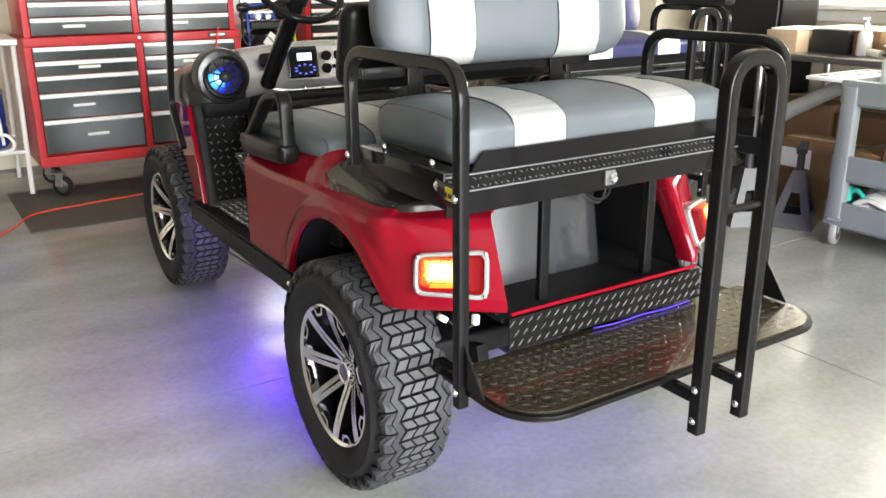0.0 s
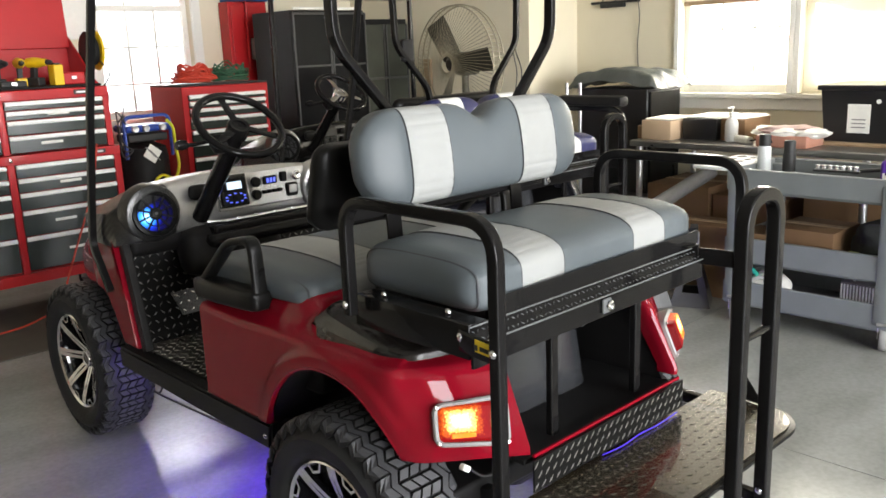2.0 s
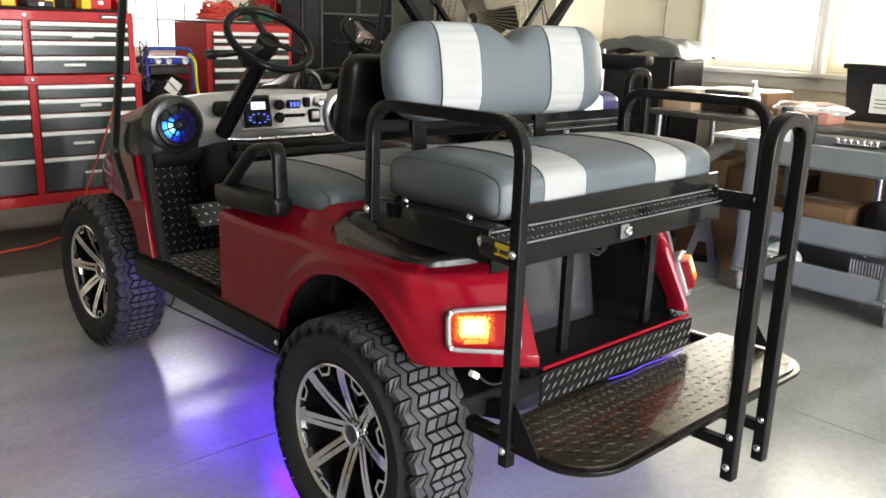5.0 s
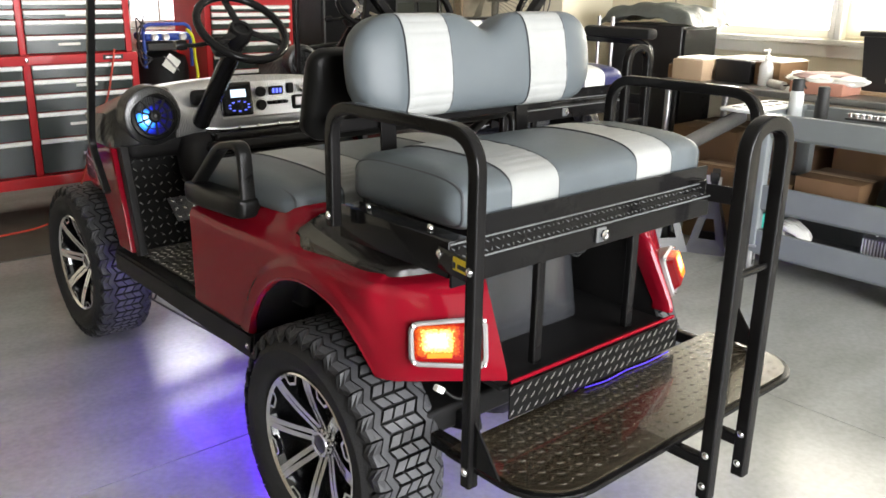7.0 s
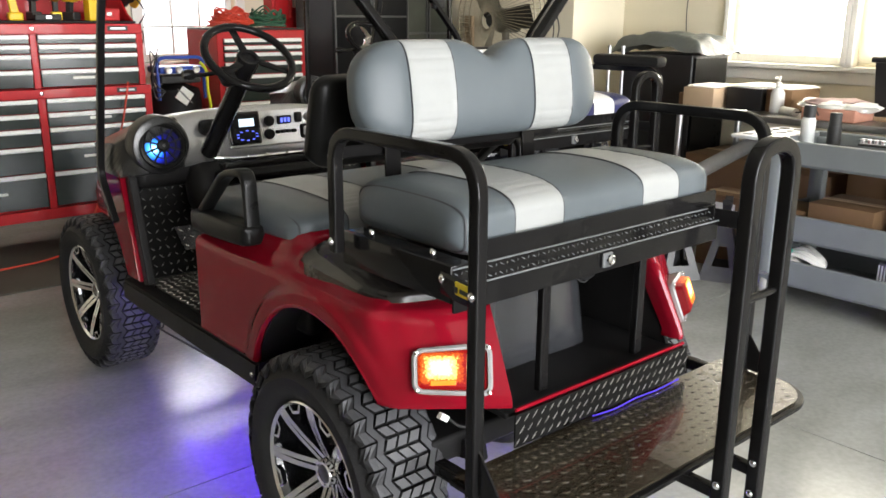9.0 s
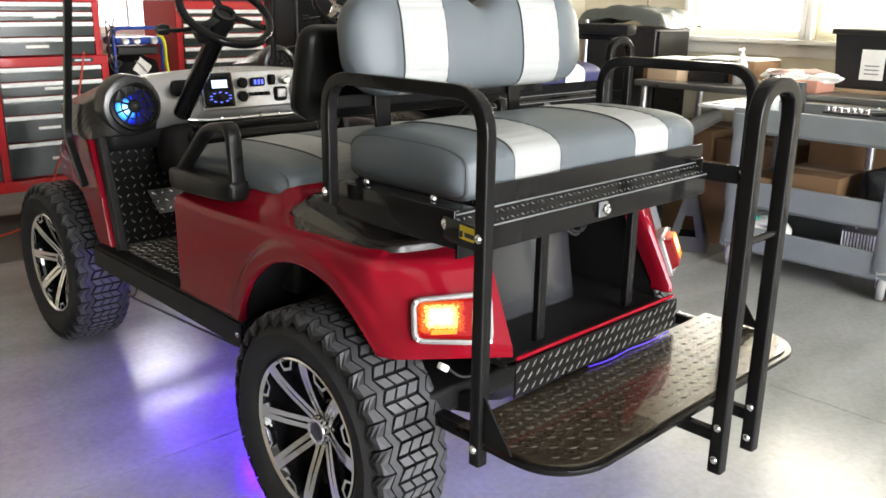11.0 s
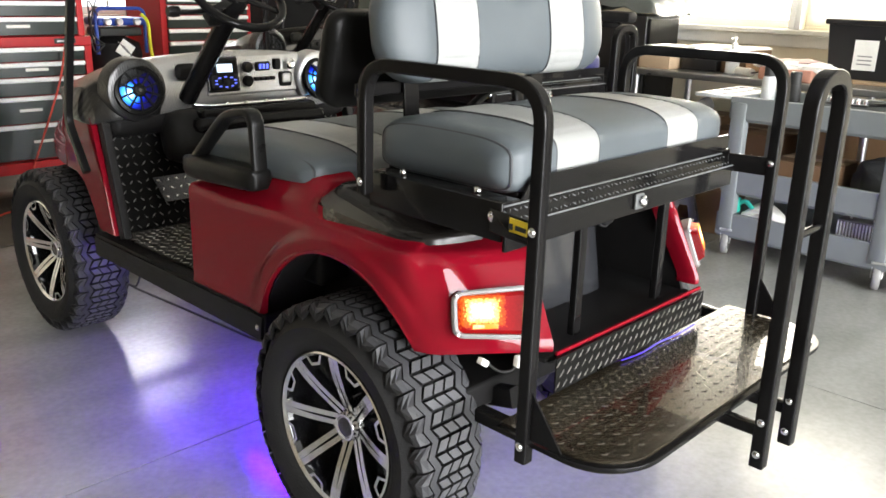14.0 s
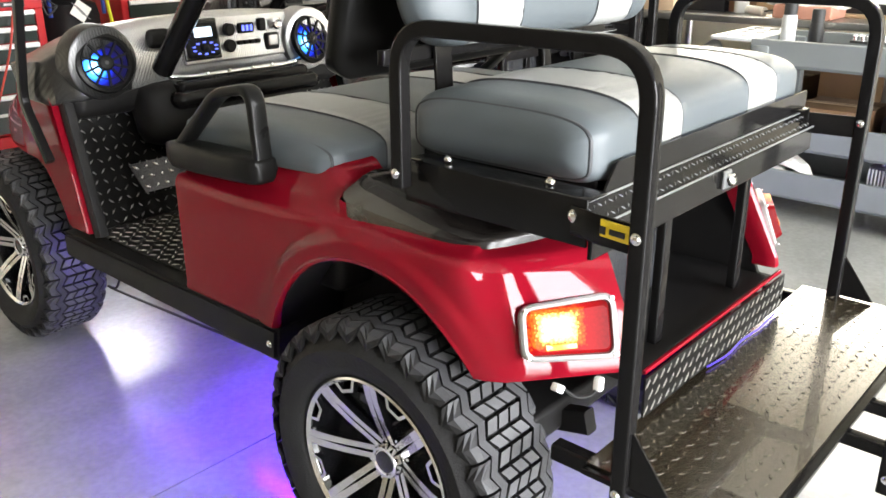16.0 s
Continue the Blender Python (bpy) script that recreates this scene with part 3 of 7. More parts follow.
def sash(name, x0, x1, z0, z1, cols, bars, parent_pose, label, blind=None, c=0.04):
    """A double-hung window in its opening, built in the plane y = 0 facing -y, then posed."""
    w = empty(name, label=label, category="window", kind="structure")
    w.matrix_basis = parent_pose
    cx, cz, W, Hh = (x0 + x1) / 2, (z0 + z1) / 2, x1 - x0, z1 - z0
    for nm, ctr, sz in (("window_frame", (x0 - c / 2, -0.012, cz), (c, 0.03, Hh + 2 * c)), ("window_frame", (x1 + c / 2, -0.012, cz), (c, 0.03, Hh + 2 * c)),
                        ("window_frame", (cx, -0.012, z1 + c / 2), (W, 0.03, c)), ("window_sill", (cx, -0.03, z0 - 0.016), (W + 0.2, 0.075, 0.03)), ("apron", (cx, -0.009, z0 - 0.07), (W + 0.14, 0.018, 0.07)),
                        ("stile", (x0 + 0.02, 0.075, cz), (0.04, 0.04, Hh)), ("stile", (x1 - 0.02, 0.075, cz), (0.04, 0.04, Hh)),
                        ("rail", (cx, 0.075, z0 + 0.025), (W - 0.08, 0.04, 0.05)), ("rail", (cx, 0.075, z1 - 0.025), (W - 0.08, 0.04, 0.05)), ("rail", (cx, 0.07, z0 + Hh * 0.72), (W - 0.08, 0.045, 0.04))):
        box(nm, ctr, sz, M["trim"], w, bevel=0.004)
    for i in range(1, cols):
        box("muntin", (x0 + 0.04 + (W - 0.08) * i / cols, 0.078, cz), (0.012, 0.02, Hh - 0.1), M["trim"], w, bevel=0.002)
    for z in bars:
        box("muntin", (cx, 0.081, z), (W - 0.08, 0.018, 0.012), M["trim"], w, bevel=0.002)
    g = box("pane", (cx, 0.085, cz), (W - 0.06, 0.004, Hh - 0.06), M["glass"], w, "clear glass", bevel=0)
    g.visible_shadow = False
    if blind:
        b0, rolled = blind
        bm = bmesh.new()
        n = 22
        for i in range(n):
            z = z1 - 0.03 - (z1 - b0 - 0.03) * (i + 0.5) / n
            bx(bm, (cx, 0.03 + 0.004 * (i % 2), z), (W - 0.02, 0.004, (z1 - b0) / n * 1.02))
        part("cellular_shade", bm, M["shade"], w, "cream pleated shade, lowered part of the way")
        box("bottom_rail", (cx, 0.032, b0 - 0.012), (W - 0.02, 0.025, 0.028), M["wood"] if rolled else M["shade"], w, bevel=0.004)
    return w


EASTWIN = pose(3.7, 0, 0, 0, 0, -90)
sash("window_1", -1.635, -0.88, 1.035, 2.05, 3, (1.44,), EASTWIN, "white sash window with a cream shade half lowered", (1.625, True), c=0.034)
sash("window_2", -0.81, 0.63, 1.035, 2.05, 4, (1.44,), EASTWIN, "wide white sash window behind a lowered cream shade", (1.05, False), c=0.034)
sash("window_3", 0.93, 1.645, 0.98, 2.05, 3, (1.22, 1.48), pose(0, 4.5, 0), "white sash window above the compressor", (1.90, True), c=0.07)
tagged(box("backdrop", (6.5, 0.5, 1.0), (0.05, 9, 6), M["outside"], bevel=0), "overcast glare outside the window", "backdrop", kind="structure")
tagged(box("backdrop", (1.0, 7.2, 1.0), (9, 0.05, 6), M["cloudy"], bevel=0), "overcast glare outside the window", "backdrop", kind="structure")
tagged(box("ground", (0, -14, -0.10), (60, 17.9, 0.12), M["floor"], bevel=0), "pale concrete apron outside the garage", "ground", kind="structure")
tagged(box("baseboard", (3.685, 0.0, 0.05), (0.03, 4.9, 0.1), M["trim"], bevel=0.004), "white painted baseboard", "baseboard", kind="structure")


# ---------------- golf cart ----------------
def tyre_mesh(R=0.293, W=0.190):
    """Tread cylinder with chevron blocks and zigzag shoulder lugs; axis along x, outer side towards -x."""
    bm = bmesh.new()
    r0, rim = R - 0.014, 0.182
    w = W / 2
    prof = [(rim, -w + 0.030), (rim + 0.006, -w + 0.012), (rim + 0.03, -w - 0.006), (rim + 0.06, -w - 0.008), (r0 - 0.02, -w + 0.006), (r0 - 0.004, -w + 0.022), (r0, -w + 0.05), (r0 + 0.001, 0),
            (r0, w - 0.05), (r0 - 0.004, w - 0.022), (r0 - 0.02, w - 0.006), (rim + 0.06, w + 0.008), (rim + 0.03, w + 0.006), (rim, w - 0.03)]
    lathe(bm, prof, "x", 64, closed=True)
    tyre = bm
    bm = bmesh.new()

    def pt(a, x, r):
        return (x, r * math.cos(a), r * math.sin(a))

    def block(q, r1, r2, k=0.88, mi=1):
        """q: four (angle, x) corners; a raised block with sloping sides."""
        ca, cx = sum(p[0] for p in q) / 4, sum(p[1] for p in q) / 4
        lo = [bm.verts.new(pt(a, x, r1)) for a, x in q]
        hi = [bm.verts.new(pt(ca + (a - ca) * k, cx + (x - cx) * k, r2)) for a, x in q]
        for i in range(4):
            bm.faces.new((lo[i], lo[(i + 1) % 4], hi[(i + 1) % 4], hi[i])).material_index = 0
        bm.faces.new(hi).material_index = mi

    # three columns of blocks whose sides zigzag round the tyre
    rows = 33
    da = 2 * math.pi / rows
    pitch, zig = 0.0300, 0.0082
    for i in range(rows):
        for h in range(2):
            a0, a1 = (i + h * 0.5 + 0.045) * da, (i + h * 0.5 + 0.455) * da
            z0, z1 = (zig, -zig) if h == 0 else (-zig, zig)
            for c in (-1, 0, 1):
                xa, xb = (c - 0.5) * pitch + 0.0014, (c + 0.5) * pitch - 0.0014
                block([(a0, xa + z0), (a0, xb + z0), (a1, xb + z1), (a1, xa + z1)], r0 - 0.003, R, 0.89)

    def skin(sd, a, u, up):
        """A place on the shoulder: u metres from the tread's middle, round the edge and down the sidewall."""
        u0, q = w - 0.022, 0.022
        if u < u0:
            return pt(a, sd * u, R + up)
        g = min((u - u0) / q, math.pi / 2)
        down = max(0.0, u - u0 - q * math.pi / 2)
        return pt(a, sd * (u0 + (q + up) * math.sin(g) + 0.10 * down), R - q + (q + up) * math.cos(g) - down)

    # two zigzag bands of lugs on each shoulder, the outer one cut through and run down the sidewall
    for sd in (-1, 1):
        for band, (ua, ub, za, zb) in enumerate(((0.0490, 0.0660, 0.0080, 0.0080), (0.0695, 0.1120, 0.0080, 0.0110))):
            for i in range(rows):
                for h in range(2):
                    a0, a1 = (i + h * 0.5) * da, (i + h * 0.5 + 0.5) * da
                    z0, z1 = (sd, -sd) if h == 0 else (-sd, sd)
                    g = 0.0 if band == 0 else da * 0.045
                    if band and h:
                        a1 -= g
                    if band and not h:
                        a0 += g
                    n = 2 if band == 0 else 3
                    top, low = [], []
                    for aa, zz in ((a0, z0), (a1, z1)):
                        us = [ua + za * zz + (ub + zb * zz - ua - za * zz) * j / n for j in range(n + 1)]
                        top.append([bm.verts.new(skin(sd, aa, u, 0.0 if band == 0 else -0.001)) for u in us])
                        low.append([bm.verts.new(skin(sd, aa, us[0] - 0.0006, -0.009)), bm.verts.new(skin(sd, aa, us[-1] + 0.0006, -0.009))])
                    for j in range(n):
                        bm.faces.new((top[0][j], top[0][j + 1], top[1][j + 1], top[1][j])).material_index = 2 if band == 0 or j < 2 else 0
                    bm.faces.new((top[0][0], top[1][0], low[1][0], low[0][0]))
                    bm.faces.new((top[0][-1], low[0][1], low[1][1], top[1][-1]))
                    for e in (0, 1):
                        bm.faces.new([*top[e], low[e][1], low[e][0]])
    return tyre, bm


WHEEL = {}


def wheel(parent, c, side, spin):
    """One wheel under the cart: tyre, dished rim, machined spokes and cap. side -1: outer face towards -x."""
    e = empty("wheel", c)
    e.parent = parent
    e.rotation_euler = (radians(spin), 0, 0 if side < 0 else math.pi)
    if not WHEEL:
        carcass, blocks = tyre_mesh()
        WHEEL["tyre"] = part("tyre", carcass, M["rubber"], e, "black tyre carcass", smooth=40)
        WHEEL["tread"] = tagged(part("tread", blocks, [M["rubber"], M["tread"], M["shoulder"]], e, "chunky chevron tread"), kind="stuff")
        w = 0.095
        bm = bmesh.new()
        lathe(bm, [(0.180, -w + 0.028), (0.184, -w + 0.014), (0.179, -w + 0.010), (0.172, -w + 0.018), (0.168, -w + 0.05), (0.160, -w + 0.10), (0.155, w - 0.04), (0.178, w - 0.02), (0.180, w - 0.03)], "x", 48, closed=True)
        WHEEL["barrel"] = part("rim_barrel", bm, M["gloss"], e, "gloss black rim barrel", smooth=40)
        bm = bmesh.new()
        lathe(bm, [(0.1735, -w + 0.0150), (0.180, -w + 0.0085), (0.1835, -w + 0.011), (0.1835, -w + 0.013), (0.175, -w + 0.0165)], "x", 64, closed=True)
        WHEEL["lip"] = part("rim_lip", bm, M["machined"], e, "machined bright rim lip", smooth=40)
        bm = bmesh.new()
        lathe(bm, [(0.01, -w + 0.088), (0.165, -w + 0.082), (0.165, -w + 0.088), (0.01, -w + 0.095)], "x", 40)
        WHEEL["disc"] = part("wheel_disc", bm, M["gloss"], e, "gloss black wheel centre", smooth=40)
        bm = bmesh.new()
        for k in range(8):
            a = 2 * math.pi * k / 8
            rot = Matrix.Rotation(a, 4, "X")
            for s in (-1, 1):
                # two blades that meet towards the rim
                pts = [(0.034, s * 0.0092, -w + 0.060), (0.100, s * 0.0088, -w + 0.034), (0.145, s * 0.0079, -w + 0.020), (0.176, s * 0.0078, -w + 0.014)]
                for (r, y, x), (r2, y2, x2) in zip(pts, pts[1:]):
                    q = []
                    for rr, yy, xx, hw in ((r, y, x, 0.0058 if r < 0.05 else 0.0066 if r < 0.14 else 0.0077), (r2, y2, x2, 0.0066 if r2 < 0.14 else 0.0077)):
                        q += [(xx, yy - hw, rr), (xx, yy + hw, rr), (xx + 0.014, yy + hw, rr), (xx + 0.014, yy - hw, rr)]
                    v = [bm.verts.new(rot @ Vector(p)) for p in q]
                    bm.faces.new((v[0], v[1], v[5], v[4])).material_index = 0
                    for f in ((1, 2, 6, 5), (3, 0, 4, 7), (2, 3, 7, 6), (0, 3, 2, 1), (4, 5, 6, 7)):
                        bm.faces.new([v[i] for i in f]).material_index = 1
            # fork of the spoke's end and the bracket between neighbouring spokes, at the lip
            mid = Matrix.Rotation(a + math.pi / 8, 4, "X")
            for m4, p, q in ((mid, (-0.027, 0.176), (-0.013, 0.153)), (mid, (-0.015, 0.155), (0.015, 0.155)), (mid, (0.027, 0.176), (0.013, 0.153))):
                p, q = Vector((0, *p)), Vector((0, *q))
                sd = (q - p).normalized().cross(Vector((1, 0, 0))) * 0.0032
                v = [bm.verts.new(m4 @ (Vector((-w + 0.0145 + dx, 0, 0)) + z)) for dx in (0, 0.012) for z in (p - sd, p + sd, q + sd, q - sd)]
                bm.faces.new(v[:4]).material_index = 0
                for i in range(4):
                    bm.faces.new((v[i], v[(i + 1) % 4], v[4 + (i + 1) % 4], v[4 + i])).material_index = 1
        WHEEL["spokes"] = part("spoke_face", bm, [M["machined"], M["gloss"]], e, "machined twin-blade spokes")
        bm = bmesh.new()
        lathe(bm, [(0.038, -w + 0.090), (0.033, -w + 0.062), (0.033, -w + 0.047), (0.031, -w + 0.044), (0.026, -w + 0.044), (0.024, -w + 0.047), (0.001, -w + 0.048)], "x", 24)
        bc = bmesh.new()
        lathe(bc, [(0.022, -w + 0.049), (0.022, -w + 0.0455), (0.012, -w + 0.044), (0.001, -w + 0.044)], "x", 20)
        WHEEL["centre"] = part("cap_centre", bc, M["gloss"], e, "black cap centre", smooth=35)
        WHEEL["cap"] = part("hub_cap", bm, M["chrome"], e, "chrome hub cap", smooth=35)
        for k in range(8):
            a = 2 * math.pi * (k + 0.5) / 8
            if not k:
                bm = bmesh.new()
                lathe(bm, [(0.007, -w + 0.088), (0.007, -w + 0.065), (0.004, -w + 0.058)], "x", 8)
                nut = part("lug_nut", bm, M["chrome"], e, "chrome lug nut", smooth=40)
            else:
                nut = new("lug_nut", WHEEL["nut0"].data)
                nut.parent = e
            nut.location = (0, 0.052 * math.cos(a), 0.052 * math.sin(a))
            WHEEL["nut%d" % k] = nut
    else:
        for ob in WHEEL.values():
            o = ob.copy()
            scene.collection.objects.link(o)
            o.parent = e
    return e


def cushion_bm(w, d, h, stripes, r=0.045, dip=0.0, ribs="y", puff=0.012, sq=(3.6, 7.0)):
    """An upholstered pad centred on the origin: half sizes w, d, h; stripes are the x bounds of the pale panels. Faces: 0 dark, 1 pale, 2 seam."""
    bm = bmesh.new()
    xs = []
    k = 10
    xs += [-w + r * (1 - math.cos(math.pi / 2 * i / 7)) for i in range(8)]
    cuts = sorted([c for s in stripes for c in s])
    lo = -w + r
    inner = []
    for a, b in zip([lo, *cuts], [*cuts, w - r]):
        n = max(2, int((b - a) / 0.022))
        inner += [a + (b - a) * i / n for i in range(n)]
    for c in cuts:
        inner += [c - 0.0018, c + 0.0018]
    inner.sort()
    xs = xs[:-1] + inner + [w - r] + [w - r * (1 - math.sin(math.pi / 2 * i / 7)) for i in range(1, 8)]
    m = 150
    rings = []
    for x in xs:
        o = max(0.0, abs(x) - (w - r)) / r
        e = r * (1 - math.sqrt(max(0.0, 1 - o * o)))
        D, Hh = d - e * min(1.0, 0.85 * d / r), h - e * min(0.9, 0.85 * h / r)
        seam = min(abs(x - c) for c in cuts) if cuts else 1
        pale = any(s[0] < x < s[1] for s in stripes)
        ring = []
        for j in range(m):
            a = 2 * math.pi * (j + 0.5) / m
            # superellipse section
            cy, cz = math.cos(a), math.sin(a)
            p = 2 / (sq[0] if cz > 0 else sq[1])
            y, z = D * math.copysign(abs(cy) ** p, cy), Hh * math.copysign(abs(cz) ** p, cz)
            pf = puff * (1 - (x / w) ** 2) * (1 - (y / d) ** 2 if ribs == "y" else 1 - (z / h) ** 2)
            rib = 0.0
            if pale:
                t = y if ribs == "y" else z
                rib = 0.0026 * abs(math.sin(t * math.pi / 0.024)) ** 0.4
            sm = 0.0022 if seam < 0.001 else -0.0015 if seam < 0.003 else 0.0
            if ribs == "y":
                z += (pf + rib + sm) * (1 if z > 0 else 0.2)
            else:
                y += (pf + rib + sm) * (1 if y > 0 else -1)
            if dip and z > 0:
                z -= dip * math.exp(-((x / 0.055) ** 2)) * (z / h)
            ring.append(bm.verts.new((x, y, z)))
        rings.append(ring)
    for i in range(len(rings) - 1):
        xm = (xs[i] + xs[i + 1]) / 2
        mi = 1 if any(s[0] < xm < s[1] for s in stripes) else 0
        if cuts and min(abs(xm - c) for c in cuts) < 0.0015:
            mi = 2
        for j in range(m):
            bm.faces.new((rings[i][j], rings[i][(j + 1) % m], rings[i + 1][(j + 1) % m], rings[i + 1][j])).material_index = mi
    bm.faces.new(rings[0][::-1]), bm.faces.new(rings[-1])
    return bm


def cushion(name, c, half, stripes, mats, parent, label, rx=0, **kw):
    bm = cushion_bm(*half, stripes, **kw)
    ob = part(name, bm, mats, parent, label, smooth=50)
    ob.matrix_basis = pose(*c, rx)
    # piping round the two end panels
    w, d, h = half
    r, sq = kw.get("r", 0.045), kw.get("sq", (3.6, 7.0))
    for s in (-1, 1):
        bm = bmesh.new()
        pts = []
        for j in range(48):
            a = 2 * math.pi * j / 48
            cy, cz = math.cos(a), math.sin(a)
            e = r * 0.22
            pts.append((s * (w - r * 0.38), (d - e) * math.copysign(abs(cy) ** (2 / (sq[0] if cz > 0 else sq[1])), cy), (h - e) * math.copysign(abs(cz) ** (2 / (sq[0] if cz > 0 else sq[1])), cz)))
        sweep(bm, pts, RND(0.0032, 6), (1, 0, 0), closed=True)
        part("piping", bm, M["piping"], ob, "dark corded piping", smooth=60)
    return ob


def arch(y):
    """The lower edge of the rear body side."""
    if y > 0.322:
        return 0.457
    q = 1 - ((y - 0.05) / 0.275) ** 2
    z = 0.40 + 0.268 * math.sqrt(max(q, 0.0))
    return max(z, 0.53) if y < 0 else max(z, 0.457)


def table(rows, y):
    """Smooth interpolation in rows of (y, value), y falling."""
    for i in range(len(rows) - 1):
        (y0, v0), (y1, v1) = rows[i], rows[i + 1]
        if y1 <= y <= y0:
            ya, va = rows[max(i - 1, 0)]
            yb, vb = rows[min(i + 2, len(rows) - 1)]
            h, k = y0 - y1, (y - y1) / (y0 - y1)
            m1, m0 = (v0 - vb) / (y0 - yb) * h, (va - v1) / (ya - y1) * h
            return (2 * k ** 3 - 3 * k * k + 1) * v1 + (k ** 3 - 2 * k * k + k) * m1 + (3 * k * k - 2 * k ** 3) * v0 + (k ** 3 - k * k) * m0
    return rows[0][1] if y > rows[0][0] else rows[-1][1]


def shoulder(y):
    """Heights of the body's shoulder and of the top surface inboard of it."""
    zs = table([(0.64, 0.723), (0.45, 0.717), (0.27, 0.723), (0.07, 0.724), (-0.05, 0.722), (-0.20, 0.722), (-0.30, 0.722)], y)
    return zs, table([(0.64, 0.736), (0.50, 0.762), (0.35, 0.795), (0.24, 0.810), (0.19, 0.808), (0.165, 0.793), (0.140, 0.762), (0.08, 0.748), (0.02, 0.742), (-0.08, 0.738), (-0.20, 0.737), (-0.30, 0.737)], y)


RIM = [(0.476, 0.14), (0.468, 0.08), (0.460, 0.0), (0.456, -0.08), (0.448, -0.13), (0.425, -0.165), (0.355, -0.200), (0.288, -0.222)]


def rim_x(y):
    """The outer edge of the black fender cap, from the cart's middle."""
    return table([(q[1], q[0]) for q in RIM], y)


def body_side(side, paint, parent):
    """The rear quarter: door panel, shoulder, flared wheel arch and the tail that turns in towards the bag well."""
    bm = bmesh.new()
    plan = [(-0.500, 0.64 - 0.02 * i) for i in range(38)]
    for i in range(1, 13):
        k = i / 12
        plan.append((-0.500 * (1 - k) ** 2 - 1.0 * k * (1 - k) - 0.450 * k * k, -0.10 * (1 - k) ** 2 - 0.464 * k * (1 - k) - 0.266 * k * k))
    if side < 0:
        plan += [(-0.450 + 0.152 * i / 12, -0.266 - 0.120 * i / 12) for i in range(1, 13)]
    else:
        plan += [(-0.450 + 0.132 * i / 6, -0.266 - 0.104 * i / 6) for i in range(1, 7)]
        plan += [(-0.309, -0.377), (-0.300, -0.381), (-0.292, -0.378), (-0.288, -0.370), (-0.286, -0.355), (-0.286, -0.330)]
    n = len(plan)
    cols = []
    for i, (x, y) in enumerate(plan):
        p, q = Vector(plan[max(i - 1, 0)]), Vector(plan[min(i + 1, n - 1)])
        t = (q - p).normalized()
        nin = Vector((-t.y, t.x))
        tail, turn = max(0.0, min(1.0, (i - 49) / 12)), max(0.0, min(1.0, (i - 38) / 9))
        zb = arch(y) if i < 47 else 0.532
        zs, inz = shoulder(y)
        lean = (0.37 + 0.15 * tail) * turn * turn * (3 - 2 * turn)
        col = []
        prof = [(0.016, zb + 0.004), (0.012, zb - 0.001), (0.0, zb), (-0.002, zb + 0.006)]
        zt = zs - 0.022
        for u in [(k + 1) / 22 for k in range(22)]:
            prof.append((0.0, zb + 0.006 + (zt - zb - 0.006) * u))
        for a in (15, 32, 50, 65):
            prof.append((0.020 * (1 - math.cos(radians(a))), zt + 0.024 * math.sin(radians(a))))
        dz = inz - zs
        prof += [(0.026, zs + 0.12 * dz), (0.036, zs + 0.34 * dz), (0.050, zs + 0.68 * dz), (0.066, zs + 0.90 * dz), (0.09, inz), (0.16, inz), (0.162, inz - (0.03 if y < 0 else 0.0))]
        for off, z in prof:
            d = max(0.0, math.hypot((y - 0.05) / 0.275, (z - 0.40) / 0.268) - 1) * 0.27
            flare = 0.010 * (1 - turn) * math.exp(-((d / 0.046) ** 8)) if off < 0.03 and z > 0.46 else 0.0
            ln = lean * max(0.0, z - 0.55)
            o = off - flare
            if off > 0.03:
                o = min(o, 0.16 if y > 0.15 else 0.004 if side > 0 and i > 54 else 0.100 if i > 42 else min(0.105, 0.5 - rim_x(y) + 0.004))
            col.append(bm.verts.new((-side * (x + nin.x * o + 0.20 * ln), y + nin.y * o + ln, z)))
        cols.append(col)
    for a, b in zip(cols, cols[1:]):
        for j in range(len(a) - 1):
            bm.faces.new((a[j], a[j + 1], b[j + 1], b[j]))
    return part("body_side", bm, paint, parent, "glossy dark red rear quarter panel with a flared arch", smooth=38)


def cowl(paint, parent):
    """The front cowl: a shell that narrows and drops towards the nose."""
    bm = bmesh.new()
    rows = []
    for i in range(15):
        t = i / 14
        y = 1.20 + 0.78 * t
        hw = 0.475 - 0.03 * t - 0.14 * t ** 3
        zt = 0.955 - 0.10 * t - 0.17 * t ** 2.2
        zb = 0.62 if 0.25 < t < 0.95 else 0.62 - 0.14 * max(0, 1 - t / 0.25)
        ring = []
        for j in range(25):
            a = math.pi * j / 24
            c, s = math.cos(a), math.sin(a)
            ring.append(bm.verts.new((hw * math.copysign(abs(c) ** 0.55, c), y - 0.05 * (1 - s) * t, zb + (zt - zb) * abs(s) ** 0.7)))
        rows.append(ring)
    for a, b in zip(rows, rows[1:]):
        for j in range(24):
            bm.faces.new((a[j], a[j + 1], b[j + 1], b[j]))
    bm.faces.new(rows[-1])
    return part("front_cowl", bm, paint, parent, "glossy red front cowl", smooth=45)


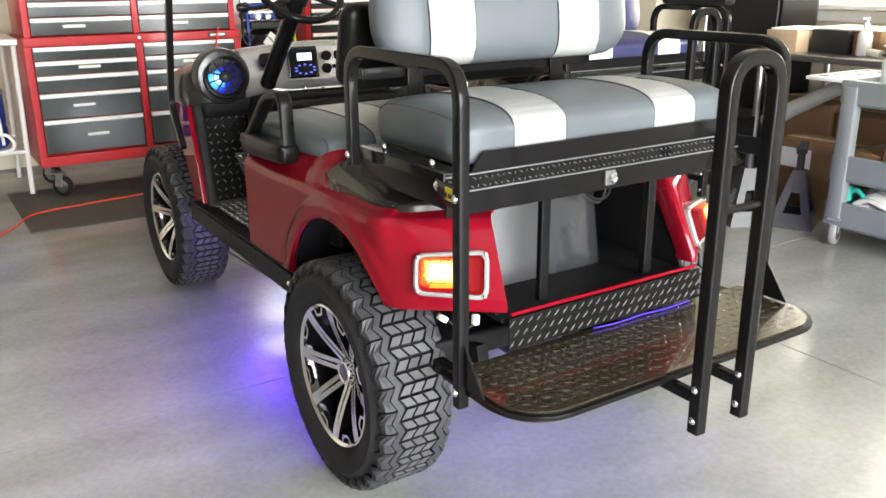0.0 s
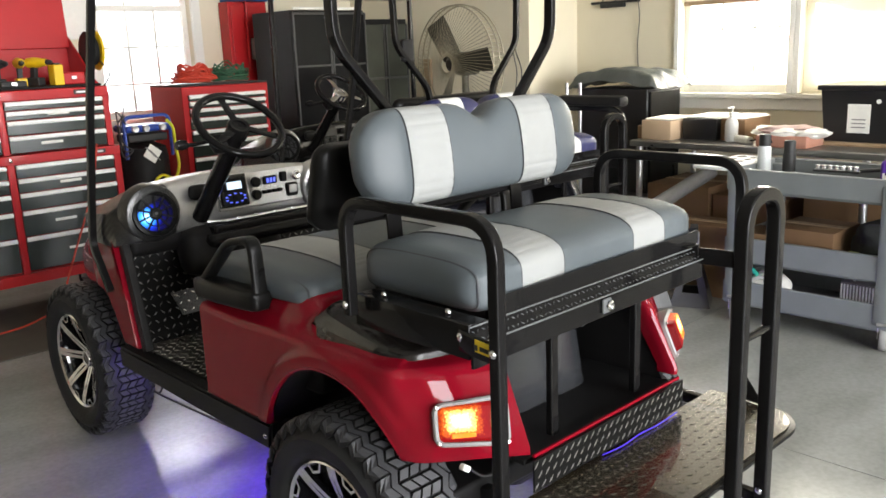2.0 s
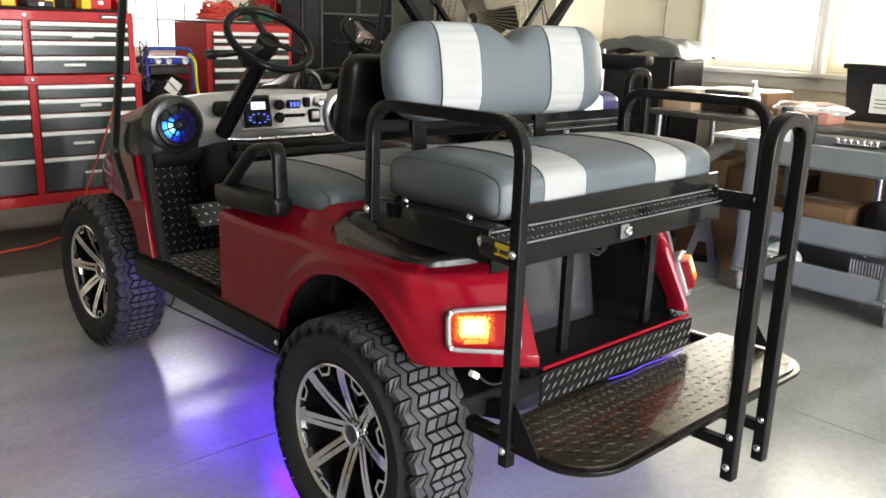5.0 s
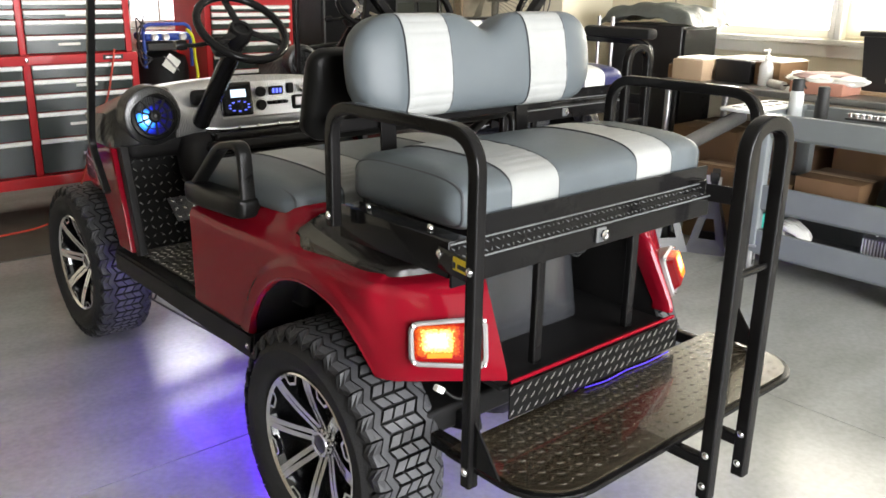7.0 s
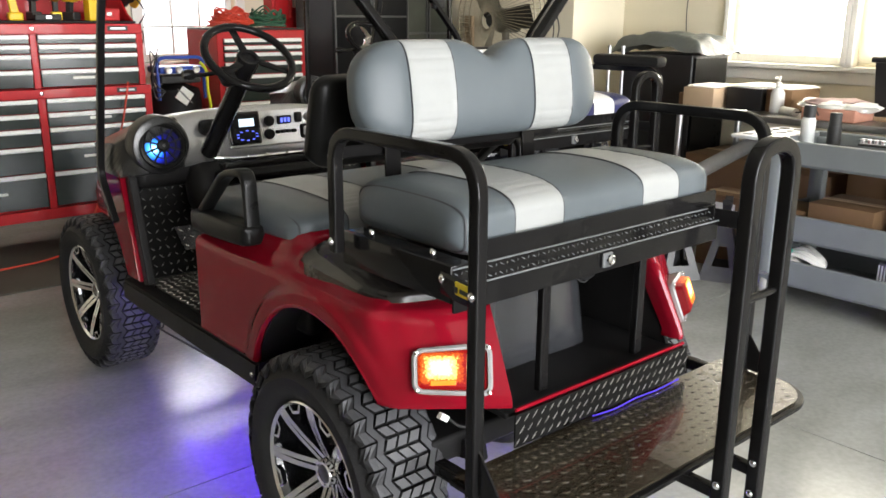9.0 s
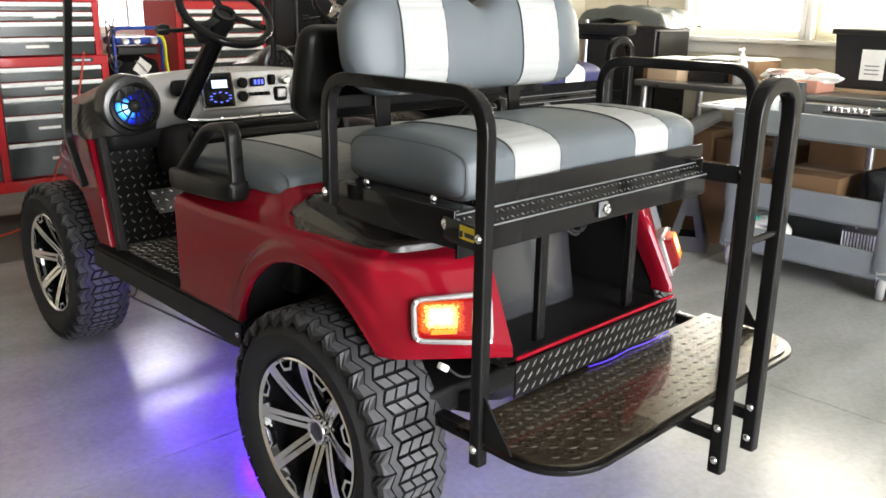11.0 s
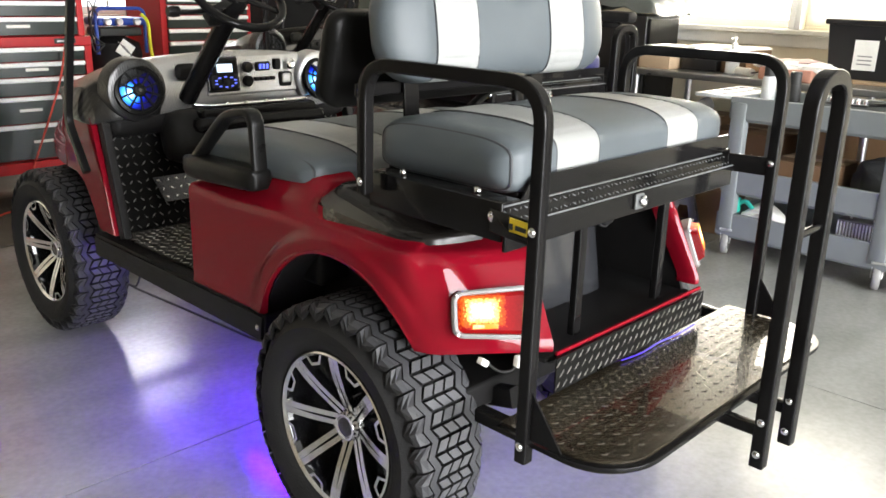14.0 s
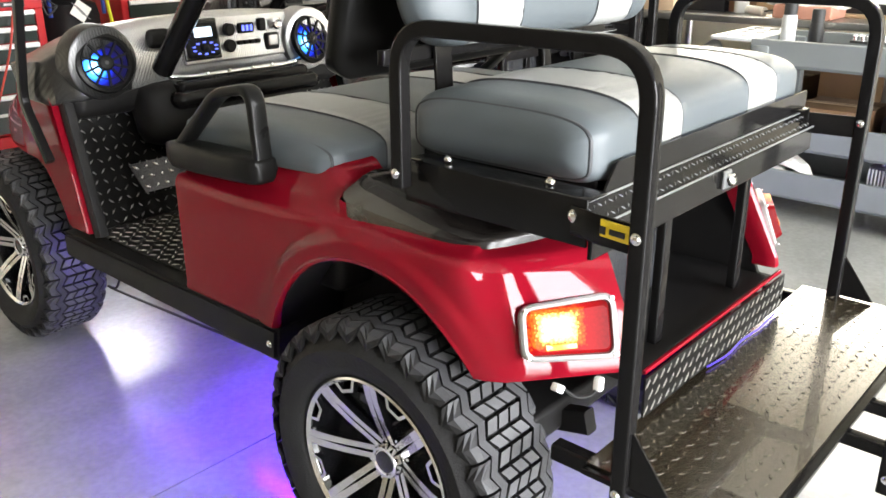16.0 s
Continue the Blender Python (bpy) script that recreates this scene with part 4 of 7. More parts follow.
def plate_part(name, o, ux, uy, w, h, parent, label, step=0.03, length=0.02, mats=None, nz=None, thick=0.004, height=0.0022, **kw):
    """A thin diamond plate: a slab with raised lugs on its upper side."""
    ux, uy, o = Vector(ux).normalized(), Vector(uy).normalized(), Vector(o)
    z = Vector(nz) if nz else ux.cross(uy)
    bm = bmesh.new()
    q = [o, o + ux * w, o + ux * w + uy * h, o + uy * h]
    hi, lo = [bm.verts.new(p) for p in q], [bm.verts.new(p - z * thick) for p in q]
    bm.faces.new(hi), bm.faces.new(lo[::-1])
    for k in range(4):
        bm.faces.new((lo[k], lo[(k + 1) % 4], hi[(k + 1) % 4], hi[k]))
    lug_plate(bm, o, None, ux, uy, w, h, step, length, 1, z, height, **kw)
    return part(name, bm, mats or [M["plate"], M["plateglint"]], parent, label)


def tail_light(parent, side):
    """Rear lamp on the slanting tail face: bezel, red lens, lit element, amber strip, screws."""
    e = empty("tail_light", (-0.386, -0.299, 0.611) if side < 0 else (0.389, -0.305, 0.609))
    e.parent = parent
    e.rotation_euler = (radians(-21), 0, radians(-36 if side < 0 else 27))
    W, Hh = 0.082, 0.050

    def loop(w, h, r, y, slant=0.0, n=5):
        out = []
        for sx, sz, a0 in ((1, 1, 0), (-1, 1, 90), (-1, -1, 180), (1, -1, 270)):
            for i in range(n + 1):
                a = radians(a0 + 90 * i / n)
                x, z = sx * (w - r) + r * math.cos(a), sz * (h - r) + r * math.sin(a)
                z *= 1 - 0.10 * (x * side) / w  # taller on the inner side
                out.append((x, y, z))
        return out

    bm = bmesh.new()
    loops = [loop(W, Hh, 0.022, 0.004 if side < 0 else 0.024), loop(W, Hh, 0.022, -0.007), loop(W - 0.004, Hh - 0.004, 0.02, -0.011), loop(W - 0.010, Hh - 0.009, 0.014, -0.010), loop(W - 0.013, Hh - 0.012, 0.012, 0.004)]
    vs = [[bm.verts.new(p) for p in l] for l in loops]
    for a, b in zip(vs, vs[1:]):
        for k in range(len(a)):
            bm.faces.new((a[k], a[(k + 1) % len(a)], b[(k + 1) % len(a)], b[k]))
    part("bezel", bm, M["bezel"], e, "grey moulded lamp bezel", smooth=35)
    bm = bmesh.new()
    l0, l1 = loop(W - 0.012, Hh - 0.011, 0.012, -0.003), loop(W - 0.020, Hh - 0.018, 0.010, -0.018 if side < 0 else -0.026)
    a, b = [bm.verts.new(p) for p in l0], [bm.verts.new(p) for p in l1]
    for k in range(len(a)):
        bm.faces.new((a[k], a[(k + 1) % len(a)], b[(k + 1) % len(a)], b[k]))
    bm.faces.new(b)
    part("lens", bm, M["lens_lit"][0 if side < 0 else 1], e, "lit red lamp lens", smooth=30)
    bm = bmesh.new()
    bx(bm, (side * 0.020, -0.0185 if side < 0 else -0.0265, -0.024), (0.052, 0.003, 0.010), None, 0.001)
    part("turn_strip", bm, M["amber"], e, "amber reflector strip")
    for sx in (-1, 1):
        for sz in (-1, 1):
            bolt(e, (sx * (W - 0.0085), -0.0115, sz * (Hh - 0.0085) * (1 - 0.10 * sx * side)), "y", 0.003)
    return e


def speaker(parent, c, side, lit=True):
    e = empty("speaker", c)
    e.parent = parent
    e.rotation_euler = (radians(-12), 0, radians(6 * side))
    e.scale = (0.86, 0.86, 0.86)
    turned("speaker_ring", [(0.084, 0.012), (0.088, 0.0), (0.085, -0.008), (0.075, -0.011), (0.067, -0.006), (0.066, 0.012)], M["satin"], e, "y", 40, label="black speaker ring", closed=True)
    turned("cone", [(0.066, -0.002), (0.030, 0.008), (0.001, 0.008)], M["conelit"] if lit else M["unlit"], e, "y", 32, label="speaker cone lit blue" if lit else "dark speaker cone")
    bm = bmesh.new()
    for k in range(10):
        a = 2 * math.pi * k / 10
        rot = Matrix.Rotation(a, 4, "Y")
        bx(bm, rot @ Vector((0, -0.010, 0.046)), (0.0070, 0.007, 0.050), rot)
    lathe(bm, [(0.024, 0.0), (0.024, -0.010), (0.018, -0.014), (0.001, -0.015)], "y", 20)
    lathe(bm, [(0.049, -0.006), (0.049, -0.012), (0.045, -0.012), (0.045, -0.006)], "y", 32, closed=True)
    part("grille", bm, M["satin"], e, "black ten-spoke speaker grille")
    bm = bmesh.new()
    lathe(bm, [(0.006, -0.013), (0.006, -0.0165), (0.001, -0.0165)], "y", 14)
    part("badge", bm, M["jack"], e, "small round badge")
    return e


def dash(parent, lit=True):
    """A curved carbon-look dash with radio, switches, speakers and trays."""
    bm = bmesh.new()
    n = 36
    rows = []
    for i in range(n + 1):
        x = -0.488 + 0.976 * i / n
        u = x / 0.488
        top = 1.000 - 0.045 * u * u - 0.05 * abs(u) ** 6
        bot = 0.832 - 0.015 * u * u - 0.015 * abs(u) ** 8 - 0.010 * math.exp(-(((abs(x) - 0.34) / 0.12) ** 2))
        y = 1.150 - 0.03 * u * u + 0.06 * max(0.0, abs(u) - 0.86) ** 1.5 / 0.052
        rows.append([bm.verts.new(p) for p in ((x, y + 0.20, bot), (x, y + 0.03, bot - 0.004), (x, y + 0.006, bot + 0.004), (x, y, bot + 0.02), (x, y + 0.012, (top + bot) / 2), (x, y + 0.03, top - 0.022), (x, y + 0.042, top - 0.006), (x, y + 0.065, top), (x, y + 0.24, top - 0.02))])
    for a, b in zip(rows, rows[1:]):
        for j in range(len(a) - 1):
            bm.faces.new((a[j], a[j + 1], b[j + 1], b[j]))
    bm.faces.new(rows[0][::-1]), bm.faces.new(rows[-1])
    # left end takes the copy of the print darkened for shade
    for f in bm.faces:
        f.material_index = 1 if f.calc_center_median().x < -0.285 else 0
    skin = M["carbon"] if lit else M["black"]
    d = part("dashboard", bm, [skin, M["carbonshade"]], parent, "grey carbon-fibre patterned dashboard" if lit else "black dashboard", smooth=40)
    # trays and chrome ledge
    tube("tray_lip", [(-0.20, 1.125, 0.845), (-0.15, 1.105, 0.838), (0.20, 1.105, 0.838), (0.27, 1.125, 0.845)], M["chrome"], d, 0.014, rnd=True, label="shiny tray lip")
    box("tray", (0.03, 1.115, 0.815), (0.44, 0.075, 0.035), M["black"], d, "gloss black dash tray", bevel=0.012)
    box("tray_front", (0.03, 1.085, 0.785), (0.50, 0.06, 0.05), M["black"], d, bevel=0.022)
    for x in (-0.09, -0.02, 0.06, 0.13):
        turned("tray_screw", [(0.008, 0), (0.007, 0.006), (0.001, 0.007)], M["chrome"], d, "z", 10, (x, 1.10, 0.842))
    # centre panel
    box("centre_panel", (0.05, 1.152, 0.925), (0.37, 0.014, 0.125), skin, d, bevel=0.006, rot=Matrix.Rotation(radians(-10), 4, "X"))
    rx = Matrix.Rotation(radians(-10), 4, "X")
    box("radio_bezel", (-0.075, 1.145, 0.930), (0.118, 0.012, 0.112), M["gloss"] if lit else M["ink"], d, "gloss black radio surround", bevel=0.005, rot=rx)
    r = box("radio", (-0.075, 1.140, 0.930), (0.105, 0.02, 0.098), M["blackmat"], d, "black marine radio with a lit display", bevel=0.01, rot=Matrix.Rotation(radians(-10), 4, "X"))
    box("radio_face", (-0.075, 1.1325, 0.953), (0.094, 0.004, 0.044), M["satin"] if lit else M["ink"], d, "dark radio face", bevel=0.0015, rot=rx)
    box("display", (-0.075, 1.130, 0.951), (0.056, 0.004, 0.026), M["screen"] if lit else M["ink"], d, "display", bevel=0.001, rot=Matrix.Rotation(radians(-10), 4, "X"))
    turned("radio_dial", [(0.012, 0), (0.012, -0.006), (0.009, -0.008), (0.001, -0.008)], M["blackmat"], d, "y", 18, (-0.075, 1.128, 0.908), "small black dial")
    for i in range(10):
        a = radians(36 * i + 18)
        box("radio_button", (-0.075 + 0.037 * math.cos(a), 1.1235 + 0.003 * math.sin(a), 0.908 + 0.016 * math.sin(a)), (0.009, 0.004, 0.0035), M["digits"] if lit else M["ink"], d, "small button", bevel=0.001)
    for j in range(2):
        turned("knob", [(0.018, 0), (0.018, -0.012), (0.014, -0.016), (0.001, -0.016)], M["blackmat"], d, "y", 18, (0.015, 1.142, 0.905 + 0.045 * j), "black round cap")
    box("volt_meter", (0.078, 1.143, 0.95), (0.056, 0.012, 0.030), M["blackmat"], d, "black meter", bevel=0.005)
    for i in range(3):
        box("meter_digit", (0.064 + 0.014 * i, 1.1355, 0.95), (0.008, 0.003, 0.016), M["digits"] if lit else M["ink"], d, "display digit", bevel=0.001)
    for i in range(4):
        box("rocker_switch", (0.050 + 0.021 * i, 1.140, 0.910), (0.016, 0.020, 0.012), M["blackmat"], d, "black toggle switch", bevel=0.003)
    box("key_switch", (0.135, 1.145, 0.955), (0.024, 0.02, 0.036), M["blackmat"], d, "black rocker", bevel=0.005)
    turned("usb_port", [(0.018, 0), (0.018, -0.01), (0.012, -0.014), (0.001, -0.012)], M["chrome"], d, "y", 18, (0.185, 1.143, 0.955), "chrome socket ring")
    box("outlet_tray", (0.165, 1.14, 0.905), (0.05, 0.02, 0.05), M["blackmat"], d, bevel=0.008)
    box("outlet_flap", (0.165, 1.131, 0.908), (0.034, 0.008, 0.030), M["steel"] if lit else M["ink"], d, "silver outlet flap", bevel=0.004)
    for s in (-1, 1):
        sx = -0.376 if s < 0 else 0.298
        speaker(d, (sx, 1.118, 0.901), s, lit)
        # left pod uses the shade-darkened print too
        turned("speaker_pod", [(0.095, 0.07), (0.094, 0.016), (0.0915, 0.009), (0.086, 0.006), (0.050, 0.006)], M["carbonshade"] if s < 0 else skin, d, "y", 36, (sx, 1.118, 0.901), "rounded speaker pod")
    box("light_switch", (-0.205, 1.142, 0.945), (0.07, 0.02, 0.05), M["blackmat"], d, "black recessed pull switch", bevel=0.015)
    return d


def steering(parent, hubmat):
    s = empty("steering", (-0.215, 0.82, 1.183))
    s.parent = parent
    s.rotation_euler = (radians(40), 0, 0)
    bm = bmesh.new()
    lathe(bm, [(0.131 + 0.0125 * math.cos(a), 0.012 * math.sin(a)) for a in [2 * math.pi * i / 10 for i in range(10)]], "z", 48, closed=True)
    part("steering_wheel", bm, M["black"], s, "black padded steering wheel", smooth=60)
    bm = bmesh.new()
    for k, a in enumerate((0, 120, 240)):
        rot = Matrix.Rotation(radians(a + 90), 4, "Z")
        bx(bm, rot @ Vector((0.080, 0, -0.006)), (0.100, 0.024, 0.006), rot, 0.0025)
    lathe(bm, [(0.034, -0.04), (0.036, -0.004), (0.032, 0.002), (0.022, 0.000), (0.020, -0.006), (0.001, -0.007)], "z", 24)
    part("spoke_hub", bm, hubmat, s, "three-spoke steering hub", smooth=40)
    tube("column", [(0, 0, -0.02), (-0.002, 0, -0.12), (-0.022, 0.003, -0.41)], M["black"], s, 0.056, fil=0.02, rnd=True, label="black steering column")
    box("column_shroud", (-0.02, 0.012, -0.085), (0.085, 0.055, 0.045), M["blackmat"], s, bevel=0.012)
    tube("turn_signal_lever", [(0.02, 0.03, -0.07), (-0.13, 0.01, -0.075), (-0.165, 0.01, -0.07)], M["black"], s, 0.013, fil=0.02, rnd=True)
    turned("lever_knob", [(0.012, -0.02), (0.016, -0.005), (0.014, 0.012), (0.001, 0.016)], M["black"], s, "x", 12, (-0.165, 0.01, -0.07))
    return s


def hip_restraint(parent, side):
    """A flat moulded triangular loop on a boat-shaped pad."""
    x = side * 0.474
    bm = bmesh.new()
    sweep(bm, fillet([(x, 0.650, 0.770), (x, 0.478, 0.915), (x, 0.366, 0.934), (x, 0.354, 0.775)], 0.035), RECT(0.038, 0.020, 0.006, 2), (1, 0, 0))
    part("hip_rail", bm, M["satin"], parent, "black moulded hip restraint loop", smooth=45)
    bm = bmesh.new()
    rings = []
    for y, hw, z0, z1 in ((0.676, 0.006, 0.762, 0.776), (0.668, 0.022, 0.746, 0.790), (0.64, 0.031, 0.737, 0.795), (0.54, 0.034, 0.740, 0.798), (0.42, 0.034, 0.746, 0.801), (0.362, 0.033, 0.750, 0.803), (0.346, 0.028, 0.753, 0.801), (0.341, 0.016, 0.760, 0.795)):
        zm, hz = (z0 + z1) / 2, (z1 - z0) / 2
        rings.append([bm.verts.new((x + hw * math.copysign(abs(math.cos(a)) ** 0.4, math.cos(a)), y, zm + hz * math.copysign(abs(math.sin(a)) ** 0.4, math.sin(a)))) for a in [2 * math.pi * (i + 0.5) / 16 for i in range(16)]])
    for a, b in zip(rings, rings[1:]):
        for k in range(16):
            bm.faces.new((a[k], a[(k + 1) % 16], b[(k + 1) % 16], b[k]))
    bm.faces.new(rings[0][::-1]), bm.faces.new(rings[-1])
    part("hip_base", bm, M["satin"], parent, "black plastic arm pad", smooth=50)


def build_cart(origin, label, paint, dark, pale, detail=True, roofed=False):
    c = empty("golf_cart", origin, label, "golf cart")
    B, P = M["black"], M["blackmat"]
    mats = [dark, pale, M["piping"]]
    # ---- body
    for s in (-1, 1):
        body_side(s, paint, c)
    cowl(paint, c)
    for s in (-1, 1):
        # cowl side piece beside the footwell
        bm = bmesh.new()
        prof = [(1.112, 0.47), (1.155, 0.63), (1.205, 0.79), (1.235, 0.85), (1.29, 0.905), (1.42, 0.88), (1.47, 0.74), (1.38, 0.68), (1.25, 0.56), (1.21, 0.47)]
        a = [bm.verts.new((s * (0.492 - 0.05 * max(0, z - 0.75) - 0.10 * max(0, y - 1.25)), y, z)) for y, z in prof]
        b = [bm.verts.new((s * 0.468, y, z)) for y, z in prof]
        bm.faces.new(a), bm.faces.new(b[::-1])
        for k in range(len(a)):
            bm.faces.new((a[k], a[(k + 1) % len(a)], b[(k + 1) % len(a)], b[k]))
        bmesh.ops.bevel(bm, geom=[e for e in bm.edges if abs(e.verts[0].co.x - e.verts[1].co.x) < 0.03 and abs(e.verts[0].co.x) > 0.44], offset=0.005, segments=3, affect="EDGES")
        part("cowl_side", bm, paint, c, "red cowl side beside the footwell", smooth=40)
        tube("entry_trim", [(s * 0.466, 1.090, 0.465), (s * 0.466, 1.131, 0.63), (s * 0.464, 1.178, 0.79), (s * 0.459, 1.203, 0.84)], P, c, 0.026, 0.036, fil=0.05, nrm=(1, 0, 0), label="black entry edge trim")
        # side sill
        bm = bmesh.new()
        q = [(1.235, 0.385), (1.235, 0.455), (0.315, 0.455), (0.325, 0.378)]
        aa, bb = [bm.verts.new((s * 0.504, y, z)) for y, z in q], [bm.verts.new((s * 0.44, y, z)) for y, z in q]
        bm.faces.new(aa), bm.faces.new(bb[::-1])
        for k in range(4):
            bm.faces.new((aa[k], aa[(k + 1) % 4], bb[(k + 1) % 4], bb[k]))
        bmesh.ops.bevel(bm, geom=[e for e in bm.edges if abs(e.verts[0].co.x - e.verts[1].co.x) < 0.001 and abs(e.verts[0].co.x) > 0.5], offset=0.008, segments=2, affect="EDGES")
        part("rocker_panel", bm, P, c, "black plastic rocker panel", smooth=35)
        bolt(c, (s * 0.504, 0.342, 0.417), "x", 0.006)
        # wheel well liner
        bm = bmesh.new()
        n = 14
        rr = []
        for i in range(n + 1):
            a = (math.pi - 0.5) * i / n
            rr.append([bm.verts.new((s * xx, 0.05 + 0.281 * math.cos(a), 0.40 + 0.271 * math.sin(a))) for xx in (0.488, 0.312)])
        for a, b in zip(rr, rr[1:]):
            bm.faces.new((a[0], a[1], b[1], b[0]))
        bm.faces.new([r[1] for r in rr] + [bm.verts.new((s * 0.312, 0.05, 0.40))])
        part("wheel_well", bm, P, c, "black wheel well liner", smooth=40)
        # rear top cover of the body
        bm = bmesh.new()
        beak = [(0.405, 0.146, 0.776), (0.425, 0.150, 0.776), (0.442, 0.150, 0.774), (0.456, 0.146, 0.770), (0.466, 0.137, 0.765), (0.471, 0.122, 0.760)]
        outer = beak + [(rim_x(0.106 - 0.0088 * k), 0.106 - 0.0088 * k, 0.0) for k in range(37)]
        rows = []
        for k, (x, y, z) in enumerate(outer):
            f = max(0.0, min(1.0, (y + 0.13) / 0.24))
            z = z or table([(0.14, 0.764), (0.10, 0.757), (0.02, 0.746), (-0.06, 0.739), (-0.17, 0.738), (-0.22, 0.738)], y)
            zt = 0.750 + 0.036 * f
            rows.append([bm.verts.new(p) for p in ((s * x, y, z - 0.03), (s * x, y, z), (s * (x - 0.008 - 0.020 * f), y - 0.003 - 0.010 * f, z + 0.003 + 0.017 * f), (s * (x - 0.011 - 0.020 * f), y - 0.005 - 0.010 * f, z + 0.001 + 0.017 * f), (s * (x - 0.013 - 0.023 * f), y - 0.006 - 0.010 * f, z + 0.004 + 0.020 * f), (s * (x - 0.034 - 0.016 * f), y - 0.01 - 0.010 * f, max(zt, z + 0.008) + 0.010 * f), (s * 0.28, y - 0.01, zt + 0.006))])
        for a, b in zip(rows, rows[1:]):
            for j in range(6):
                bm.faces.new((a[j], a[j + 1], b[j + 1], b[j])).material_index = 0 if j < 2 and a[0].co.y > -0.07 else 1
        bm.faces.new(rows[0])
        part("fender_pod", bm, [M["pod"], M["podtop"]], c, "textured black fender cap below the rear seat", smooth=50)
    # ---- under structure
    box("chassis", (0, 0.70, 0.40), (0.80, 1.9, 0.06), P, c, "black steel chassis", bevel=0.01)
    tube("rear_axle", [(-0.36, 0, 0.285), (0.36, 0, 0.285)], P, c, 0.07, rnd=True)
    box("differential", (0.05, 0.0, 0.30), (0.18, 0.2, 0.18), P, c, bevel=0.05)
    tube("front_axle", [(-0.36, 1.68, 0.30), (0.36, 1.68, 0.30)], P, c, 0.05, rnd=True)
    for s in (-1, 1):
        tube("leaf_spring", [(s * 0.30, -0.30, 0.40), (s * 0.30, 0.0, 0.33), (s * 0.30, 0.35, 0.40)], P, c, 0.045, 0.03, fil=0.1)
        tube("shock_absorber", [(s * 0.34, -0.06, 0.29), (s * 0.335, -0.16, 0.55)], B, c, 0.04, rnd=True)
    if detail:
        for s in (-1,):
            tube("underglow_strip", [(s * 0.22, 0.85, 0.270), (s * 0.22, 0.42, 0.270)], M["underglow"], c, 0.010, label="glowing violet-blue LED strip")
        tube("underglow_strip", [(-0.25, 1.46, 0.300), (-0.25, 1.10, 0.300)], M["frontglow"], c, 0.008, label="glowing violet-blue LED strip")
        tube("underglow_strip", [(-0.26, -0.17, 0.364), (0.26, -0.17, 0.364)], M["rearglow"], c, 0.008, label="glowing violet-blue LED strip")
        wire("underglow_lead", [(-0.05, -0.396, 0.440), (0.02, -0.404, 0.4395), (0.10, -0.400, 0.440), (0.18, -0.404, 0.4395), (0.27, -0.400, 0.440)], M["faintglow"], c, 0.0018, label="dim blue LED strip under the bumper")
    # ---- wheels
    for k, (x, y, z) in enumerate(((-0.4585, 0.01, 0.282), (0.4585, 0.01, 0.282), (-0.4025, 1.70, 0.284), (0.4025, 1.70, 0.284))):
        wheel(c, (x, y, z), -1 if x < 0 else 1, 23 * (k % 2))
    # ---- bag well
    box("bag_well", (0, -0.19, 0.506), (0.60, 0.36, 0.012), P, c, "black bag well floor", bevel=0.002)
    box("well_back", (0, 0.00, 0.66), (0.60, 0.012, 0.30), P, c, "black bag well back", bevel=0.002)
    for s in (-1, 1):
        bm = bmesh.new()
        q = [(-0.345, 0.512), (-0.245, 0.715), (-0.02, 0.76), (-0.02, 0.512)]
        a, b = [bm.verts.new((s * 0.288, y, z)) for y, z in q], [bm.verts.new((s * 0.298, y, z)) for y, z in q]
        bm.faces.new(a), bm.faces.new(b[::-1])
        for k in range(4):
            bm.faces.new((a[k], a[(k + 1) % 4], b[(k + 1) % 4], b[k]))
        part("well_side", bm, P, c, "black bag well side")
    bm = bmesh.new()
    sec = [(-0.287, 0.010), (-0.20, 0.0), (0.10, 0.0), (0.130, 0.003), (0.144, 0.010), (0.150, 0.024), (0.150, 0.10)]
    rows = [[bm.verts.new((x, -0.207 + 0.045 * t + dy, 0.513 + 0.255 * t)) for x, dy in sec] for t in (0, 0.25, 0.5, 0.75, 1)]
    for a, b in zip(rows, rows[1:]):
        for j in range(len(sec) - 1):
            bm.faces.new((a[j], a[j + 1], b[j + 1], b[j]))
    wp = part("well_panel", bm, M["bulkhead"], c, "grey glossy battery bulkhead panel", smooth=50)
    wp.modifiers.new("thick", "SOLIDIFY").thickness = 0.004
    turned("panel_clip", [(0.009, 0), (0.009, -0.004), (0.001, -0.005)], M["jack"], wp, "y", 12, (-0.16, -0.172, 0.735))
    bm = bmesh.new()
    sweep(bm, [(-0.292, -0.390, 0.527), (0.292, -0.390, 0.527)], RECT(0.008, 0.007, 0.002))
    part("body_lip", bm, paint, c, "red body edge below the bag well", smooth=40)
    plate_part("bumper_plate", (-0.30, -0.399, 0.447), (1, 0, 0), (0, 0, 1), 0.60, 0.074, c, "black diamond plate bumper cover", 0.0245, 0.022, nz=(0, -1, 0), thin=0.055, oneway=True, mats=[M["satin"], M["plateglint"]])
    for s in (-1, 1):
        tail_light(c, s)
    # ---- rear seat kit
    for s in (-1, 1):
        x = s * 0.467
        tube("arm_rail", [(x, -0.012, 0.814), (x, -0.012, 1.074), (x, -0.456, 1.074), (x, -0.456, 0.388)], B, c, 0.026, fil=0.075, nrm=(1, 0, 0), label="black square-tube arm rail", n=8)
        for p in ((-0.012, 0.838), (-0.456, 0.828), (-0.456, 0.422)):
            bolt(c, (x - 0.013 if s < 0 else x + 0.013 - 0.026, p[0], p[1]), "x", 0.0065)
        bx_m = bmesh.new()
